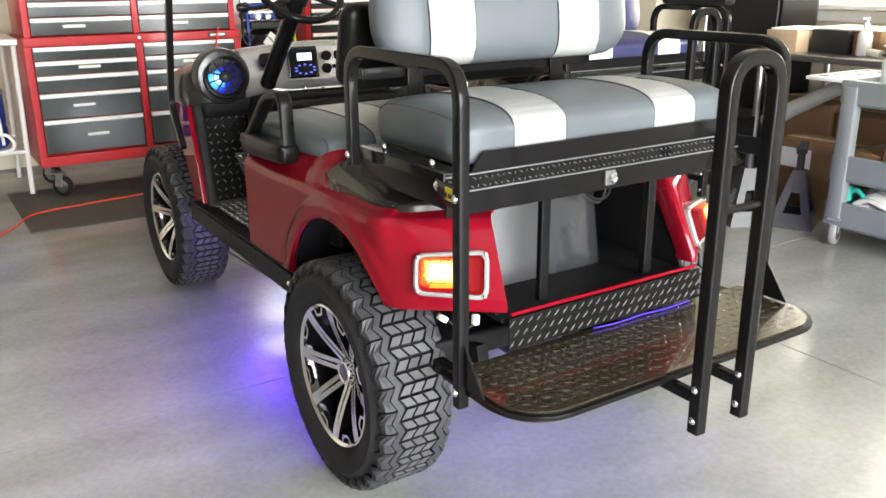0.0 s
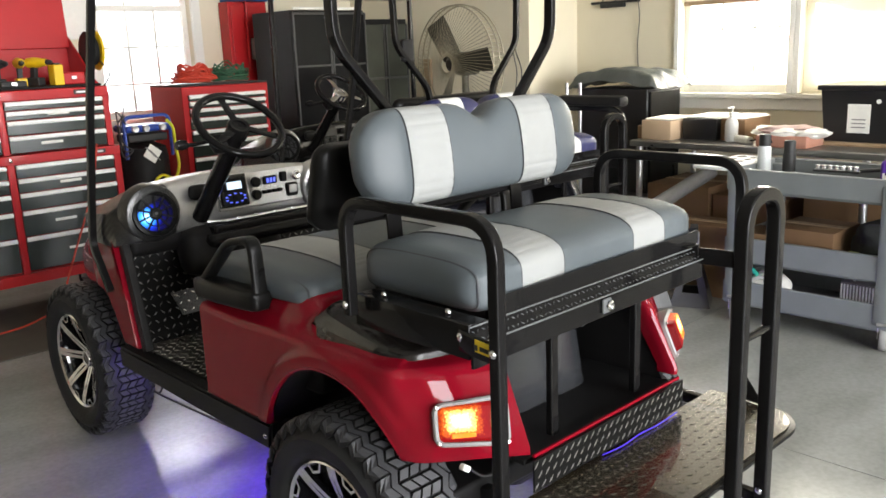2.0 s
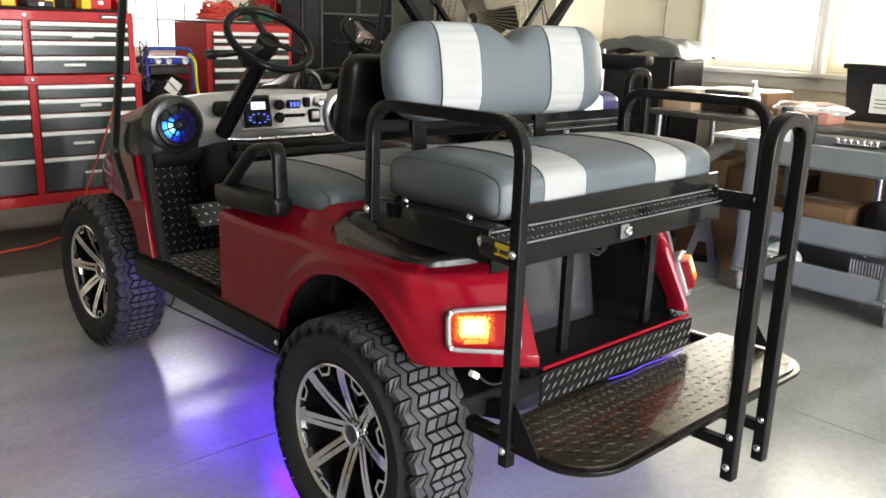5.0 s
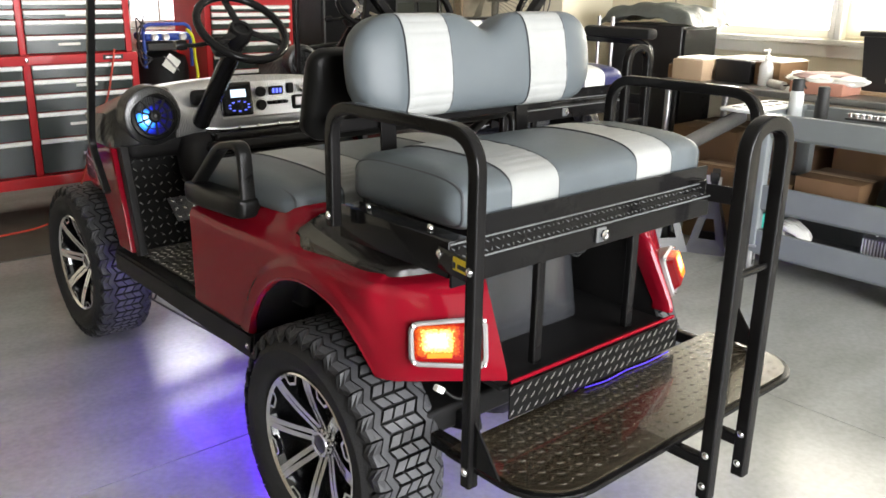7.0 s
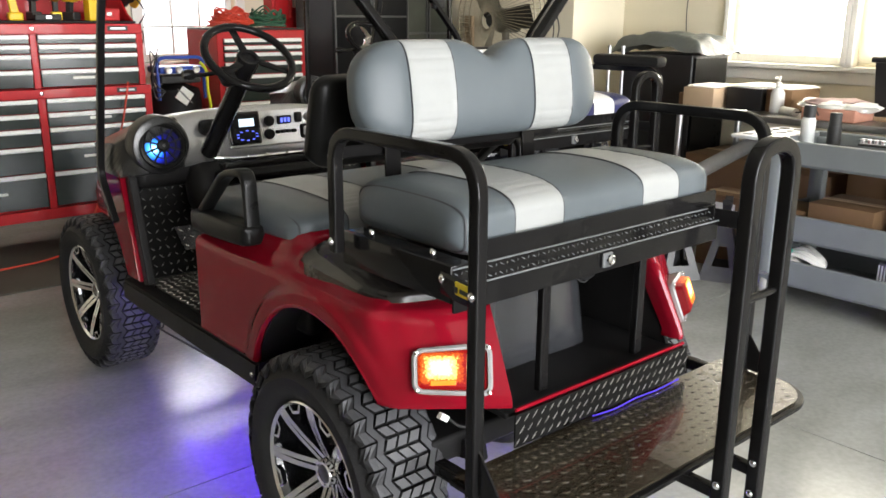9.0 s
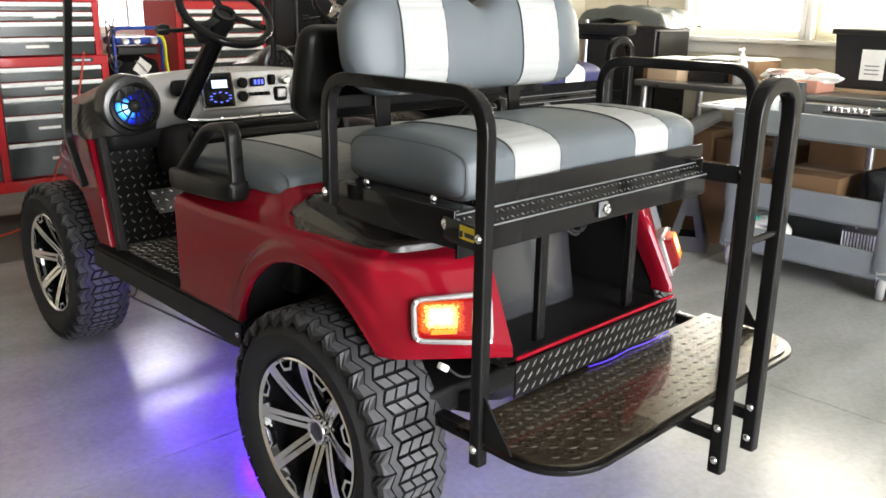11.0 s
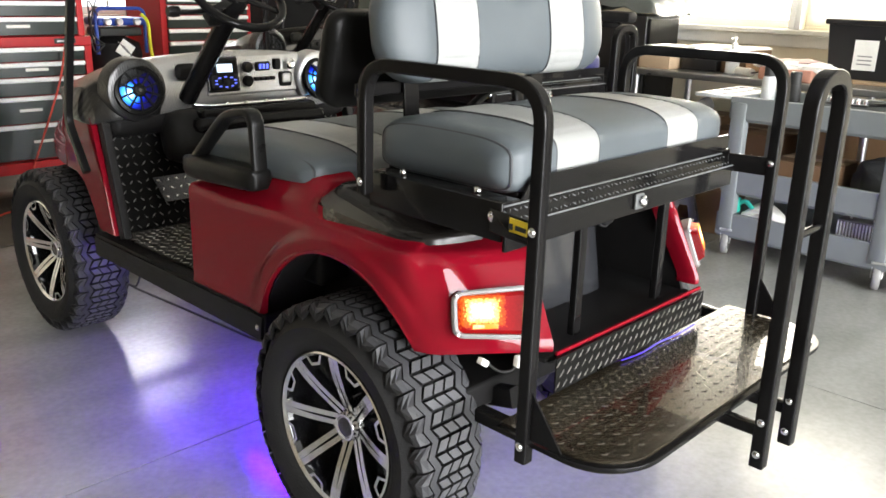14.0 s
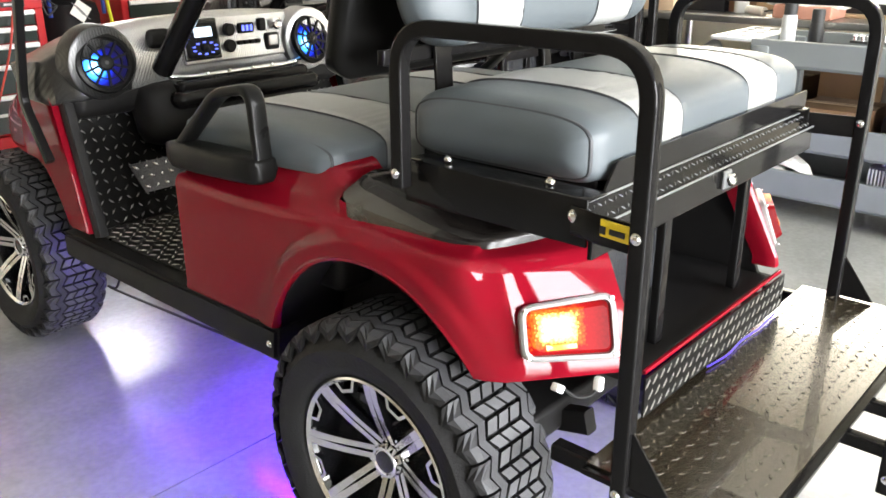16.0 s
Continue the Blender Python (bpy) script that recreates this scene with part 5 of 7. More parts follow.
        bx(bx_m, (s * 0.438, -0.175, 0.8155), (0.006, 0.36, 0.073), None, 0.002)
        bx(bx_m, (s * 0.413, -0.175, 0.850), (0.052, 0.36, 0.005), None, 0.002)
        part("side_plate", bx_m, B, c, "black folded steel side plate", smooth=35)
        bm = bmesh.new()
        sweep(bm, [(s * 0.441, -0.33, 0.818), (s * 0.452, -0.38, 0.818), (s * 0.460, -0.45, 0.818)], RECT(0.045, 0.006, 0.002), (0, 0, 1))
        part("rail_bracket", bm, B, c, "black bracket between frame and rail", smooth=35)
        bolt(c, (s * 0.443, -0.335, 0.825), "x", 0.0075)
        for y in (-0.071, -0.274):
            bolt(c, (s * 0.416, y, 0.858), "x", 0.0065)
        # foot gusset and platform arm
        bm = bmesh.new()
        q = [(-0.47, 0.437), (-0.47, 0.53), (-0.54, 0.437)]
        a, b = [bm.verts.new((x + 0.002, y, z)) for y, z in q], [bm.verts.new((x - 0.002, y, z)) for y, z in q]
        bm.faces.new(a), bm.faces.new(b[::-1])
        for k in range(3):
            bm.faces.new((a[k], a[(k + 1) % 3], b[(k + 1) % 3], b[k]))
        part("gusset", bm, B, c, "black triangular gusset")
        tube("platform_arm", [(s * 0.430, -0.315, 0.417), (s * 0.430, -0.46, 0.417)], B, c, 0.03)
        tube("support_post", [(s * 0.165, -0.340, 0.52), (s * 0.165, -0.340, 0.785)], B, c, 0.026, 0.018, label="black flat-bar seat support")
    box("yellow_label", (-0.4615, -0.414, 0.824), (0.003, 0.052, 0.025), M["yellow"], c, "yellow warning label", bevel=0.0005, rot=Matrix.Rotation(radians(-8), 4, "Z"))
    box("label_bar", (-0.4645, -0.418, 0.822), (0.002, 0.026, 0.008), M["ink"], c, bevel=0, rot=Matrix.Rotation(radians(-8), 4, "Z"))
    box("label_mark", (-0.4625, -0.394, 0.822), (0.002, 0.009, 0.011), M["ink"], c, bevel=0, rot=Matrix.Rotation(radians(-8), 4, "Z"))
    # seat frame: rear beam, ledge and front lip of the tray
    box("rear_beam", (0, -0.362, 0.786), (0.882, 0.008, 0.048), B, c, "black steel rear beam", bevel=0.002)
    plate_part("ledge_plate", (-0.44, -0.364, 0.811), (1, 0, 0), (0, 0.75, 0.66), 0.88, 0.038, c, "sloping diamond plate ledge", 0.015, 0.010, mats=[M["black"], M["steelgrey"]], height=0.0016, nz=(0, -0.66, 0.75), thin=0.12)
    for y, z in ((-0.366, 0.812), (-0.336, 0.838)):
        tube("ledge_edge", [(-0.441, y, z), (0.441, y, z)], M["steelgrey"], c, 0.0038, rnd=True, label="thin bright edge of the ledge")
    box("seat_tray", (0.036, -0.133, 0.840), (0.77, 0.36, 0.024), B, c, "black seat tray", bevel=0.004)
    bm = bmesh.new()
    q = [(-0.362, 0.836), (-0.356, 0.846), (-0.330, 0.878), (-0.322, 0.882), (0.466, 0.882), (0.470, 0.878), (0.470, 0.836)]
    a, b = [bm.verts.new((x, -0.334, z)) for x, z in q], [bm.verts.new((x, -0.330, z)) for x, z in q]
    bm.faces.new(a), bm.faces.new(b[::-1])
    for k in range(len(q)):
        bm.faces.new((a[k], a[(k + 1) % len(q)], b[(k + 1) % len(q)], b[k]))
    part("tray_lip", bm, B, c, "black upright lip before the seat cushion")
    # latch
    l = box("latch", (0, -0.370, 0.790), (0.032, 0.008, 0.034), M["steelgrey"], c, "small steel draw latch", bevel=0.003)
    turned("latch_lock", [(0.012, 0), (0.012, -0.008), (0.009, -0.011), (0.007, -0.008), (0.001, -0.008)], M["chrome"], l, "y", 18, (0.002, -0.374, 0.791))
    cushion("rear_seat", (0.050, -0.128, 0.8985), (0.434, 0.192, 0.0615), ((-0.288, -0.141), (0.133, 0.276)), mats, c, "two-tone striped vinyl rear seat cushion", r=0.06)
    cushion("rear_backrest", (0.045, 0.085, 1.131 - 0.09 * roofed), (0.400, 0.060, 0.119), ((-0.281, -0.148), (0.115, 0.260)), mats, c, "two-tone striped vinyl backrest with a notched top", rx=-8, r=0.115, dip=0.045, ribs="z", puff=0.008, sq=(3.4, 3.4))
    for x in (-0.225, 0.235):
        tube("backrest_bracket", [(x, 0.10, 0.84), (x, 0.115, 1.06)], B, c, 0.045, 0.008)
        bolt(c, (x, 0.095, 0.90), "y", 0.006)
    box("backrest_frame", (0, 0.13, 1.00), (0.74, 0.02, 0.03), B, c, bevel=0.004)
    # ---- front seat
    cushion("front_seat", (0, 0.44, 0.806), (0.452, 0.25, 0.046), ((-0.30, -0.15), (0.15, 0.30)), mats, c, "two-tone vinyl front seat cushion", r=0.055)
    box("seat_base", (0, 0.44, 0.64), (0.80, 0.42, 0.24), P, c, "black under-seat body", bevel=0.02)
    bm = cushion_bm(0.360, 0.034, 0.112, (), r=0.05, ribs="z", puff=0.0)
    ob = part("front_backrest_shell", bm, M["satin"], c, "black plastic front backrest shell", smooth=50)
    ob.matrix_basis = pose(0, 0.262, 1.055, 13)
    for s in (-1, 1):
        hip_restraint(c, s)
    # ---- footwell
    plate_part("floor_plate", (-0.46, 0.66, 0.463), (1, 0, 0), (0, 1, 0), 0.92, 0.50, c, "black diamond plate floor", 0.024, 0.022, thin=0.11, mats=[M["satin"], M["plateglint"]])
    plate_part("kick_plate", (-0.46, 1.14, 0.465), (1, 0, 0), (0, 0.25, 0.97), 0.92, 0.36, c, "black diamond plate kick panel", 0.026, 0.019, nz=(0, -0.97, 0.25), thin=0.11, mats=[M["satin"], M["plateglint"]], height=0.003)
    plate_part("brake_plate", (-0.385, 0.982, 0.588), (1, 0, 0), (0, 0.77, 0.64), 0.20, 0.095, c, "bright diamond plate pedal cover", 0.028, 0.02, mats=[M["pedal"], M["machined"]], nz=(0, -0.64, 0.77))
    box("dash_lower", (0, 1.20, 0.80), (0.90, 0.09, 0.09), P, c, bevel=0.03)
    box("column_cover", (-0.10, 1.150, 0.745), (0.38, 0.13, 0.17), P, c, "black plastic cover below the dash", bevel=0.05, rot=Matrix.Rotation(radians(-18), 4, "X"))
    dash(c, detail)
    steering(c, M["black"] if detail else M["chrome"])
    # ---- rear step platform
    bm = bmesh.new()
    w, y0, y1, r, zt, th = 0.478, -0.385, -0.645, 0.11, 0.437, 0.028
    wl = 0.450
    out = [(-wl, y0), (w, y0)]
    for sx, a0 in ((1, 0), (-1, -90)):
        for i in range(9):
            a = radians(a0 - 90 * i / 8)
            out.append((sx * ((w if sx > 0 else wl) - r) + r * math.cos(a), y1 + r + r * math.sin(a)))
    top = [bm.verts.new((x, y, zt - 0.003)) for x, y in out]
    low = [bm.verts.new((x, y, zt - th)) for x, y in out]
    bm.faces.new(top), bm.faces.new(low[::-1])
    for k in range(len(out)):
        bm.faces.new((low[k], low[(k + 1) % len(out)], top[(k + 1) % len(out)], top[k]))
    st = 0.026
    for i in range(36):
        for j in range(10):
            x, y = -0.432 + st * i, y0 - 0.024 - st * j
            cx, cy = max(0.0, abs(x) - ((w if x > 0 else wl) - r)), max(0.0, (y1 + r) - y)
            if math.hypot(cx, cy) > r - 0.016 or y < y1 + 0.016:
                continue
            q = 1 if (i + j) % 2 else -1
            u, v2 = Vector((1, 0.55 * q, 0)).normalized() * 0.0088, Vector((-0.55 * q, 1, 0)).normalized() * 0.0029
            p = Vector((x, y, zt - 0.003))
            lo, hi = [bm.verts.new(p + k) for k in (-u, v2, u, -v2)], [bm.verts.new(p + k * 0.62 + Vector((0, 0, 0.0014))) for k in (-u, v2, u, -v2)]
            for k in range(4):
                bm.faces.new((lo[k], lo[(k + 1) % 4], hi[(k + 1) % 4], hi[k])).material_index = 1
            bm.faces.new(hi).material_index = 1
    part("step_plate", bm, [M["plate"], M["plate"]], c, "black diamond plate rear step")
    edge = [(x, y, zt - 0.013) for x, y in out]
    tube("step_rim", edge[1:] + [edge[0]], B, c, 0.010, 0.030, fil=0, nrm=(0, 0, 1), label="black rolled rim of the step")
    # ---- grab handle at the back of the step
    tube("grab_handle", [(-0.070, -0.732, 0.335), (-0.070, -0.732, 1.086), (0.063, -0.732, 1.086), (0.063, -0.732, 0.335)], B, c, 0.029, fil=0.066, nrm=(0, 1, 0), label="black arched grab handle", n=10)
    tube("handle_rung", [(-0.06, -0.732, 0.802), (0.053, -0.732, 0.802)], B, c, 0.016, rnd=True)
    for x in (-0.070, 0.063):
        tube("handle_arm", [(x + 0.004, -0.60, 0.408), (x + 0.004, -0.72, 0.408)], B, c, 0.024)
        for z in (0.433, 0.364):
            bolt(c, (x - 0.0145, -0.732, z), "x", 0.006)
    # ---- roof struts
    for s in (-1, 1):
        top = 1.68 if roofed else 1.85
        tube("roof_strut", [(s * 0.215, 0.145, 1.00), (s * 0.215, 0.145, 1.20), (s * 0.405, 0.150, 1.405), (s * 0.415, 0.150, top)] if roofed else [(0.05 + s * 0.205, 0.145, 1.00), (0.05 + s * 0.205, 0.145, 1.20), (0.05 + s * 0.395, 0.150, 1.405), (0.05 + s * 0.403, 0.150, top)], B, c, 0.030, 0.020, fil=0.05, nrm=(0, 1, 0), label="black rear roof strut")
        tube("windscreen_strut", [(s * 0.48, 1.02, 0.80), (s * 0.47, 1.02, top)] if roofed else [(s * 0.513, 1.215, 0.655), (s * 0.513, 1.315, 0.80), (s * 0.513, 1.19, 1.24), (s * 0.49, 1.03, top)], B, c, 0.022, fil=0.04, label="black front roof strut")
    if roofed:
        bm = bmesh.new()
        bx(bm, (0, 0.575, 1.700), (0.92, 1.07, 0.075), None, 0.034)
        part("roof", bm, M["roof"], c, "cream moulded canopy roof", smooth=40)
        bm = bmesh.new()
        lathe(bm, [(0.075, 0.0), (0.072, -0.010), (0.055, -0.017), (0.001, -0.020)], "z", 24, (0.34, 0.40, 1.662))
        part("dome_lamp", bm, M["paper"], c, "pale unlit dome lamp under the roof", smooth=50)
        box("strut_box", (-0.34, 0.15, 1.383), (0.07, 0.03, 0.10), P, c, "small black box on the strut", bevel=0.012)
    if detail:
        wire("loose_cable", [(0.00, -0.19, 0.775), (0.03, -0.215, 0.745), (0.08, -0.228, 0.700), (0.125, -0.228, 0.695), (0.145, -0.222, 0.725), (0.135, -0.20, 0.775)], M["rubber"], c, 0.0045)
        wire("loose_cable", [(0.01, -0.19, 0.772), (0.05, -0.222, 0.715), (0.10, -0.228, 0.685), (0.13, -0.222, 0.72), (0.12, -0.20, 0.775)], M["ink"], c, 0.003)
        wire("loose_cable", [(0.03, -0.19, 0.772), (0.055, -0.215, 0.73), (0.085, -0.222, 0.690)], M["casterred"], c, 0.0015)
        wire("lamp_conduit", [(-0.30, -0.20, 0.755), (-0.278, -0.235, 0.735), (-0.268, -0.262, 0.690), (-0.272, -0.275, 0.640)], M["rubber"], c, 0.006)
        for k, (x, y, z) in enumerate(((-0.41, -0.30, 0.515), (-0.35, -0.34, 0.512))):
            box("plug", (x, y, z), (0.024, 0.015, 0.014), M["paper"], c, "white lamp connector", bevel=0.003, rot=Matrix.Rotation(radians(35 + 60 * k), 4, "Y"))
        wire("lamp_lead", [(-0.40, -0.30, 0.512), (-0.385, -0.32, 0.495), (-0.365, -0.335, 0.495), (-0.35, -0.34, 0.508)], M["ink"], c, 0.003)
        wire("hanging_cable", [(-0.39, 1.14, 0.38), (-0.40, 1.15, 0.33), (-0.40, 1.19, 0.272), (-0.40, 1.24, 0.262), (-0.40, 1.17, 0.263), (-0.40, 0.907, 0.278), (-0.40, 0.69, 0.290), (-0.40, 0.50, 0.302), (-0.39, 0.34, 0.34)], M["ink"], c, 0.0035)
    return c


build_cart((0.02, 0, 0), "dark red lifted golf cart with striped grey seats and violet underglow", M["red"], M["grey"], M["light"])
build_cart((1.40, 1.30, 0), "dark golf cart with blue and white seats and a cream roof", M["darkcart"], M["blue"], M["white"], detail=False, roofed=True)


# ---------------- things on the second cart ----------------
def arm_pad(x, y0, y1, z):
    bm = bmesh.new()
    bx(bm, (x, (y0 + y1) / 2, z), (0.075, y1 - y0, 0.05), None, 0.018)
    return tagged(part("arm_pad", bm, M["blackmat"], None, smooth=40), "black padded armrest on the rail of the dark cart", "armrest")


# ---------------- tool chests ----------------
def chest_front(c, x0, x1, z0, z1, y, cols, body, plates=True):
    """Drawer fronts with bright full-width pulls; cols: (u0, u1, list of drawer heights from the top)."""
    for u0, u1, hs in cols:
        z = z1
        for k, hh in enumerate(hs):
            d = box("drawer", ((u0 + u1) / 2, y - 0.006, z - hh / 2), (u1 - u0 - 0.006, 0.02, hh - 0.006), M["drawer"], c, "gloss black drawer front", bevel=0.003)
            bm = bmesh.new()
            sweep(bm, [(u0 + 0.006, y - 0.022, z - 0.014), (u1 - 0.006, y - 0.022, z - 0.014)], [(-0.011, -0.008), (-0.011, 0.006), (-0.004, 0.010), (0.010, 0.004), (0.012, -0.008)], (0, 0, 1))
            part("drawer_pull", bm, M["handle"], d, "bright aluminium full-width pull", smooth=30)
            if plates and k % 2 == 1 or hh > 0.14:
                box("label_plate", (u0 + (u1 - u0) * (0.42 + 0.1 * (k % 3)), y - 0.018, z - hh * 0.5), (0.12, 0.004, 0.016), M["paper"], d, "small white drawer label", bevel=0.002)
            z -= hh


def castor(parent, c, r, mat_w, mat_h, facing=0.4):
    e = empty("castor", c)
    e.parent = parent
    e.rotation_euler = (0, 0, facing)
    turned("castor_wheel", [(r * 0.5, -0.016), (r * 0.93, -0.016), (r, -0.010), (r, 0.010), (r * 0.93, 0.016), (r * 0.5, 0.016)], mat_w, e, "x", 26, (0, 0, 0))
    turned("castor_hub", [(r * 0.45, -0.018), (r * 0.62, -0.017), (r * 0.62, 0.017), (r * 0.45, 0.018)], mat_h, e, "x", 18)
    bm = bmesh.new()
    for s in (-1, 1):
        bx(bm, (s * 0.022, 0.012, r * 0.62), (0.004, 0.040, r * 1.3), Matrix.Rotation(0.18, 4, "X"), 0.001)
    bx(bm, (0, 0.022, r * 1.26), (0.06, 0.06, 0.012), None, 0.003)
    part("fork", bm, M["steel"], e, "steel castor fork")
    return e


def big_chest():
    c = empty("tool_chest", (0, 0, 0), "large red rolling tool chest with black drawers and bright pulls", "tool chest")
    x0, x1, y0, y1, zb, zm = -0.680, 0.545, 3.47, 3.97, 0.19, 0.905
    R = M["chestred"]
    bm = bmesh.new()
    bx(bm, (-0.0675, (y0 + y1) / 2 + 0.01, (zb + zm) / 2), (x1 - x0, y1 - y0 - 0.02, zm - zb), None, 0.006)
    part("cabinet_body", bm, R, c, "red lower cabinet", smooth=35)
    for nm, ctr, sz in (("stile", (x0 + 0.02, y0 - 0.004, (zb + zm) / 2), (0.04, 0.03, zm - zb)), ("stile", (x1 - 0.02, y0 - 0.004, (zb + zm) / 2), (0.04, 0.03, zm - zb)), ("stile", (-0.065, y0 - 0.004, (zb + zm) / 2), (0.04, 0.028, zm - zb)),
                        ("rail", (-0.0675, y0 - 0.006, zm - 0.022), (x1 - x0, 0.034, 0.05)), ("rail", (-0.0675, y0 - 0.006, zb + 0.03), (x1 - x0, 0.034, 0.06))):
        box(nm, ctr, sz, R, c, bevel=0.004)
    chest_front(c, x0, x1, zb, zm - 0.048, y0, ((x0 + 0.04, -0.085, (0.078, 0.080, 0.098, 0.147, 0.195)), (-0.045, x1 - 0.04, (0.078, 0.080, 0.098, 0.147, 0.195))), R)
    # upper chest
    u0, u1, zt = -0.665, 0.530, 1.250
    bm = bmesh.new()
    bx(bm, ((u0 + u1) / 2, (y0 + y1) / 2 + 0.03, (zm + zt) / 2 + 0.002), (u1 - u0, y1 - y0 - 0.06, zt - zm), None, 0.006)
    part("upper_body", bm, R, c, "red upper chest", smooth=35)
    y2 = y0 + 0.03
    for ctr, sz in (((u0 + 0.018, y2 - 0.002, (zm + zt) / 2), (0.036, 0.03, zt - zm)), ((u1 - 0.018, y2 - 0.002, (zm + zt) / 2), (0.036, 0.03, zt - zm)), ((-0.065, y2 - 0.002, (zm + zt) / 2), (0.036, 0.028, zt - zm)), (((u0 + u1) / 2, y2 - 0.004, zt - 0.026), (u1 - u0, 0.032, 0.054))):
        box("rail", ctr, sz, R, c, bevel=0.004)
    chest_front(c, u0, u1, zm, zt - 0.054, y2, ((u0 + 0.036, -0.083, (0.052, 0.052, 0.082, 0.098)), (-0.047, u1 - 0.036, (0.052, 0.052, 0.082, 0.098))), R)
    for p in ((0.40, y0 - 0.0245, zm - 0.02), (0.39, y2 - 0.022, zt - 0.024)):
        n = box("name_plate", p, (0.115, 0.004, 0.026), M["ink"], c, "black badge with a plain silver bar", bevel=0.001)
        box("plate_bar", (p[0], p[1] - 0.003, p[2]), (0.085, 0.002, 0.010), M["steel"], n, bevel=0)
    for p in ((-0.065, y0 - 0.024, zm - 0.022), (-0.065, y2 - 0.02, zt - 0.026)):
        turned("lock", [(0.010, 0), (0.010, -0.006), (0.001, -0.007)], M["chrome"], c, "y", 12, p)
    # tray and raised lid
    box("tool_tray", (-0.0675, 3.74, zt + 0.010), (1.18, 0.40, 0.012), M["blackmat"], c, "black tool tray", bevel=0.003)
    box("lid", (-0.0675, 3.955, 1.640), (1.17, 0.022, 0.33), R, c, "red raised lid", bevel=0.006, rot=Matrix.Rotation(radians(-5), 4, "X"))
    box("lid_back", (-0.0675, 3.985, 1.38), (1.18, 0.02, 0.26), R, c, "red back panel", bevel=0.004)
    for x in (u0 + 0.008, u1 - 0.008):
        bm = bmesh.new()
        q = [(3.56, zt), (3.97, zt), (3.97, 1.55), (3.80, 1.42), (3.66, 1.30)]
        a, b = [bm.verts.new((x - 0.006, y, z)) for y, z in q], [bm.verts.new((x + 0.006, y, z)) for y, z in q]
        bm.faces.new(a), bm.faces.new(b[::-1])
        for k in range(len(q)):
            bm.faces.new((a[k], a[(k + 1) % 5], b[(k + 1) % 5], b[k]))
        part("lid_cheek", bm, R, c, "red side cheek")
    for x in (-0.57, 0.43):
        for y in (3.53, 3.90):
            castor(c, (x, y, 0.058), 0.060, M["rubber"], M["chrome"], 0.9)
    return c


big_chest()


def power_drill(loc, rz, body, k):
    e = empty("cordless_drill", loc, "yellow and black cordless drill on the chest tray", "drill", "tools on the chest", rz=rz)
    e.scale = (0.84, 0.84, 0.84)
    turned("motor_body", [(0.010, -0.09), (0.022, -0.085), (0.027, -0.05), (0.034, -0.02), (0.036, 0.03), (0.032, 0.07), (0.012, 0.078)], body, e, "y", 16, (0, 0, 0.155))
    turned("chuck", [(0.006, -0.135), (0.016, -0.12), (0.019, -0.09), (0.012, -0.085)], M["ink"], e, "y", 12, (0, 0, 0.155))
    tube("grip", [(0, 0.02, 0.14), (0, 0.035, 0.05)], M["ink"], e, 0.034, 0.042, fil=0)
    box("battery", (0, 0.02, 0.030), (0.066, 0.105, 0.055), body if k % 2 else M["ink"], e, bevel=0.008)


for k, (x, y, rz, m) in enumerate(((-0.53, 3.66, 20, "tool"), (-0.36, 3.70, -15, "ink"), (0.01, 3.66, 8, "ink"), (0.11, 3.62, -10, "tool"), (0.215, 3.66, 28, "tool"))):
    power_drill((x, y, 1.266), rz, M[m], k)


def work_light(loc):
    e = empty("work_light", loc, "upright yellow cordless work light on the chest tray", "lamp", "tools on the chest", rz=-8)
    box("light_foot", (0, 0, 0.022), (0.075, 0.09, 0.044), M["tool"], e, bevel=0.010)
    tube("light_body", [(0, 0, 0.035), (-0.012, 0, 0.13), (-0.016, -0.01, 0.19)], M["tool"], e, 0.042, fil=0.03)
    box("light_head", (-0.018, -0.014, 0.195), (0.048, 0.05, 0.05), M["tool"], e, bevel=0.014)
    turned("light_lens", [(0.014, 0), (0.014, -0.005), (0.001, -0.006)], M["ink"], e, "y", 14, (-0.018, -0.040, 0.20))


def battery_pack(loc):
    e = empty("battery_pack", loc, "yellow tool battery standing on the chest tray", "battery", "tools on the chest", rz=6)
    box("pack_body", (0, 0, 0.058), (0.058, 0.075, 0.115), M["tool"], e, bevel=0.008)
    box("pack_terminal", (0.0, 0, 0.120), (0.036, 0.05, 0.012), M["ink"], e, bevel=0.003)


work_light((-0.10, 3.64, 1.266))
battery_pack((0.295, 3.60, 1.266))


def socket_tin(loc, s, m, label):
    e = empty("tool_case", loc, label, "tool case", "tools on the chest")
    box("case_body", (0, 0, s[2] / 2), s, m, e, bevel=0.008)
    box("case_latch", (0, -s[1] / 2 - 0.003, s[2] * 0.55), (0.03, 0.008, 0.02), M["steel"], e, bevel=0.002)


socket_tin((-0.43, 3.60, 1.266), (0.09, 0.06, 0.05), M["ink"], "small black tool case on the chest tray")
socket_tin((0.40, 3.68, 1.266), (0.13, 0.12, 0.07), M["chestred"], "small red tool case on the chest tray")
socket_tin((0.05, 3.585, 1.266), (0.14, 0.05, 0.035), M["ink"], "flat black tool case on the chest tray")


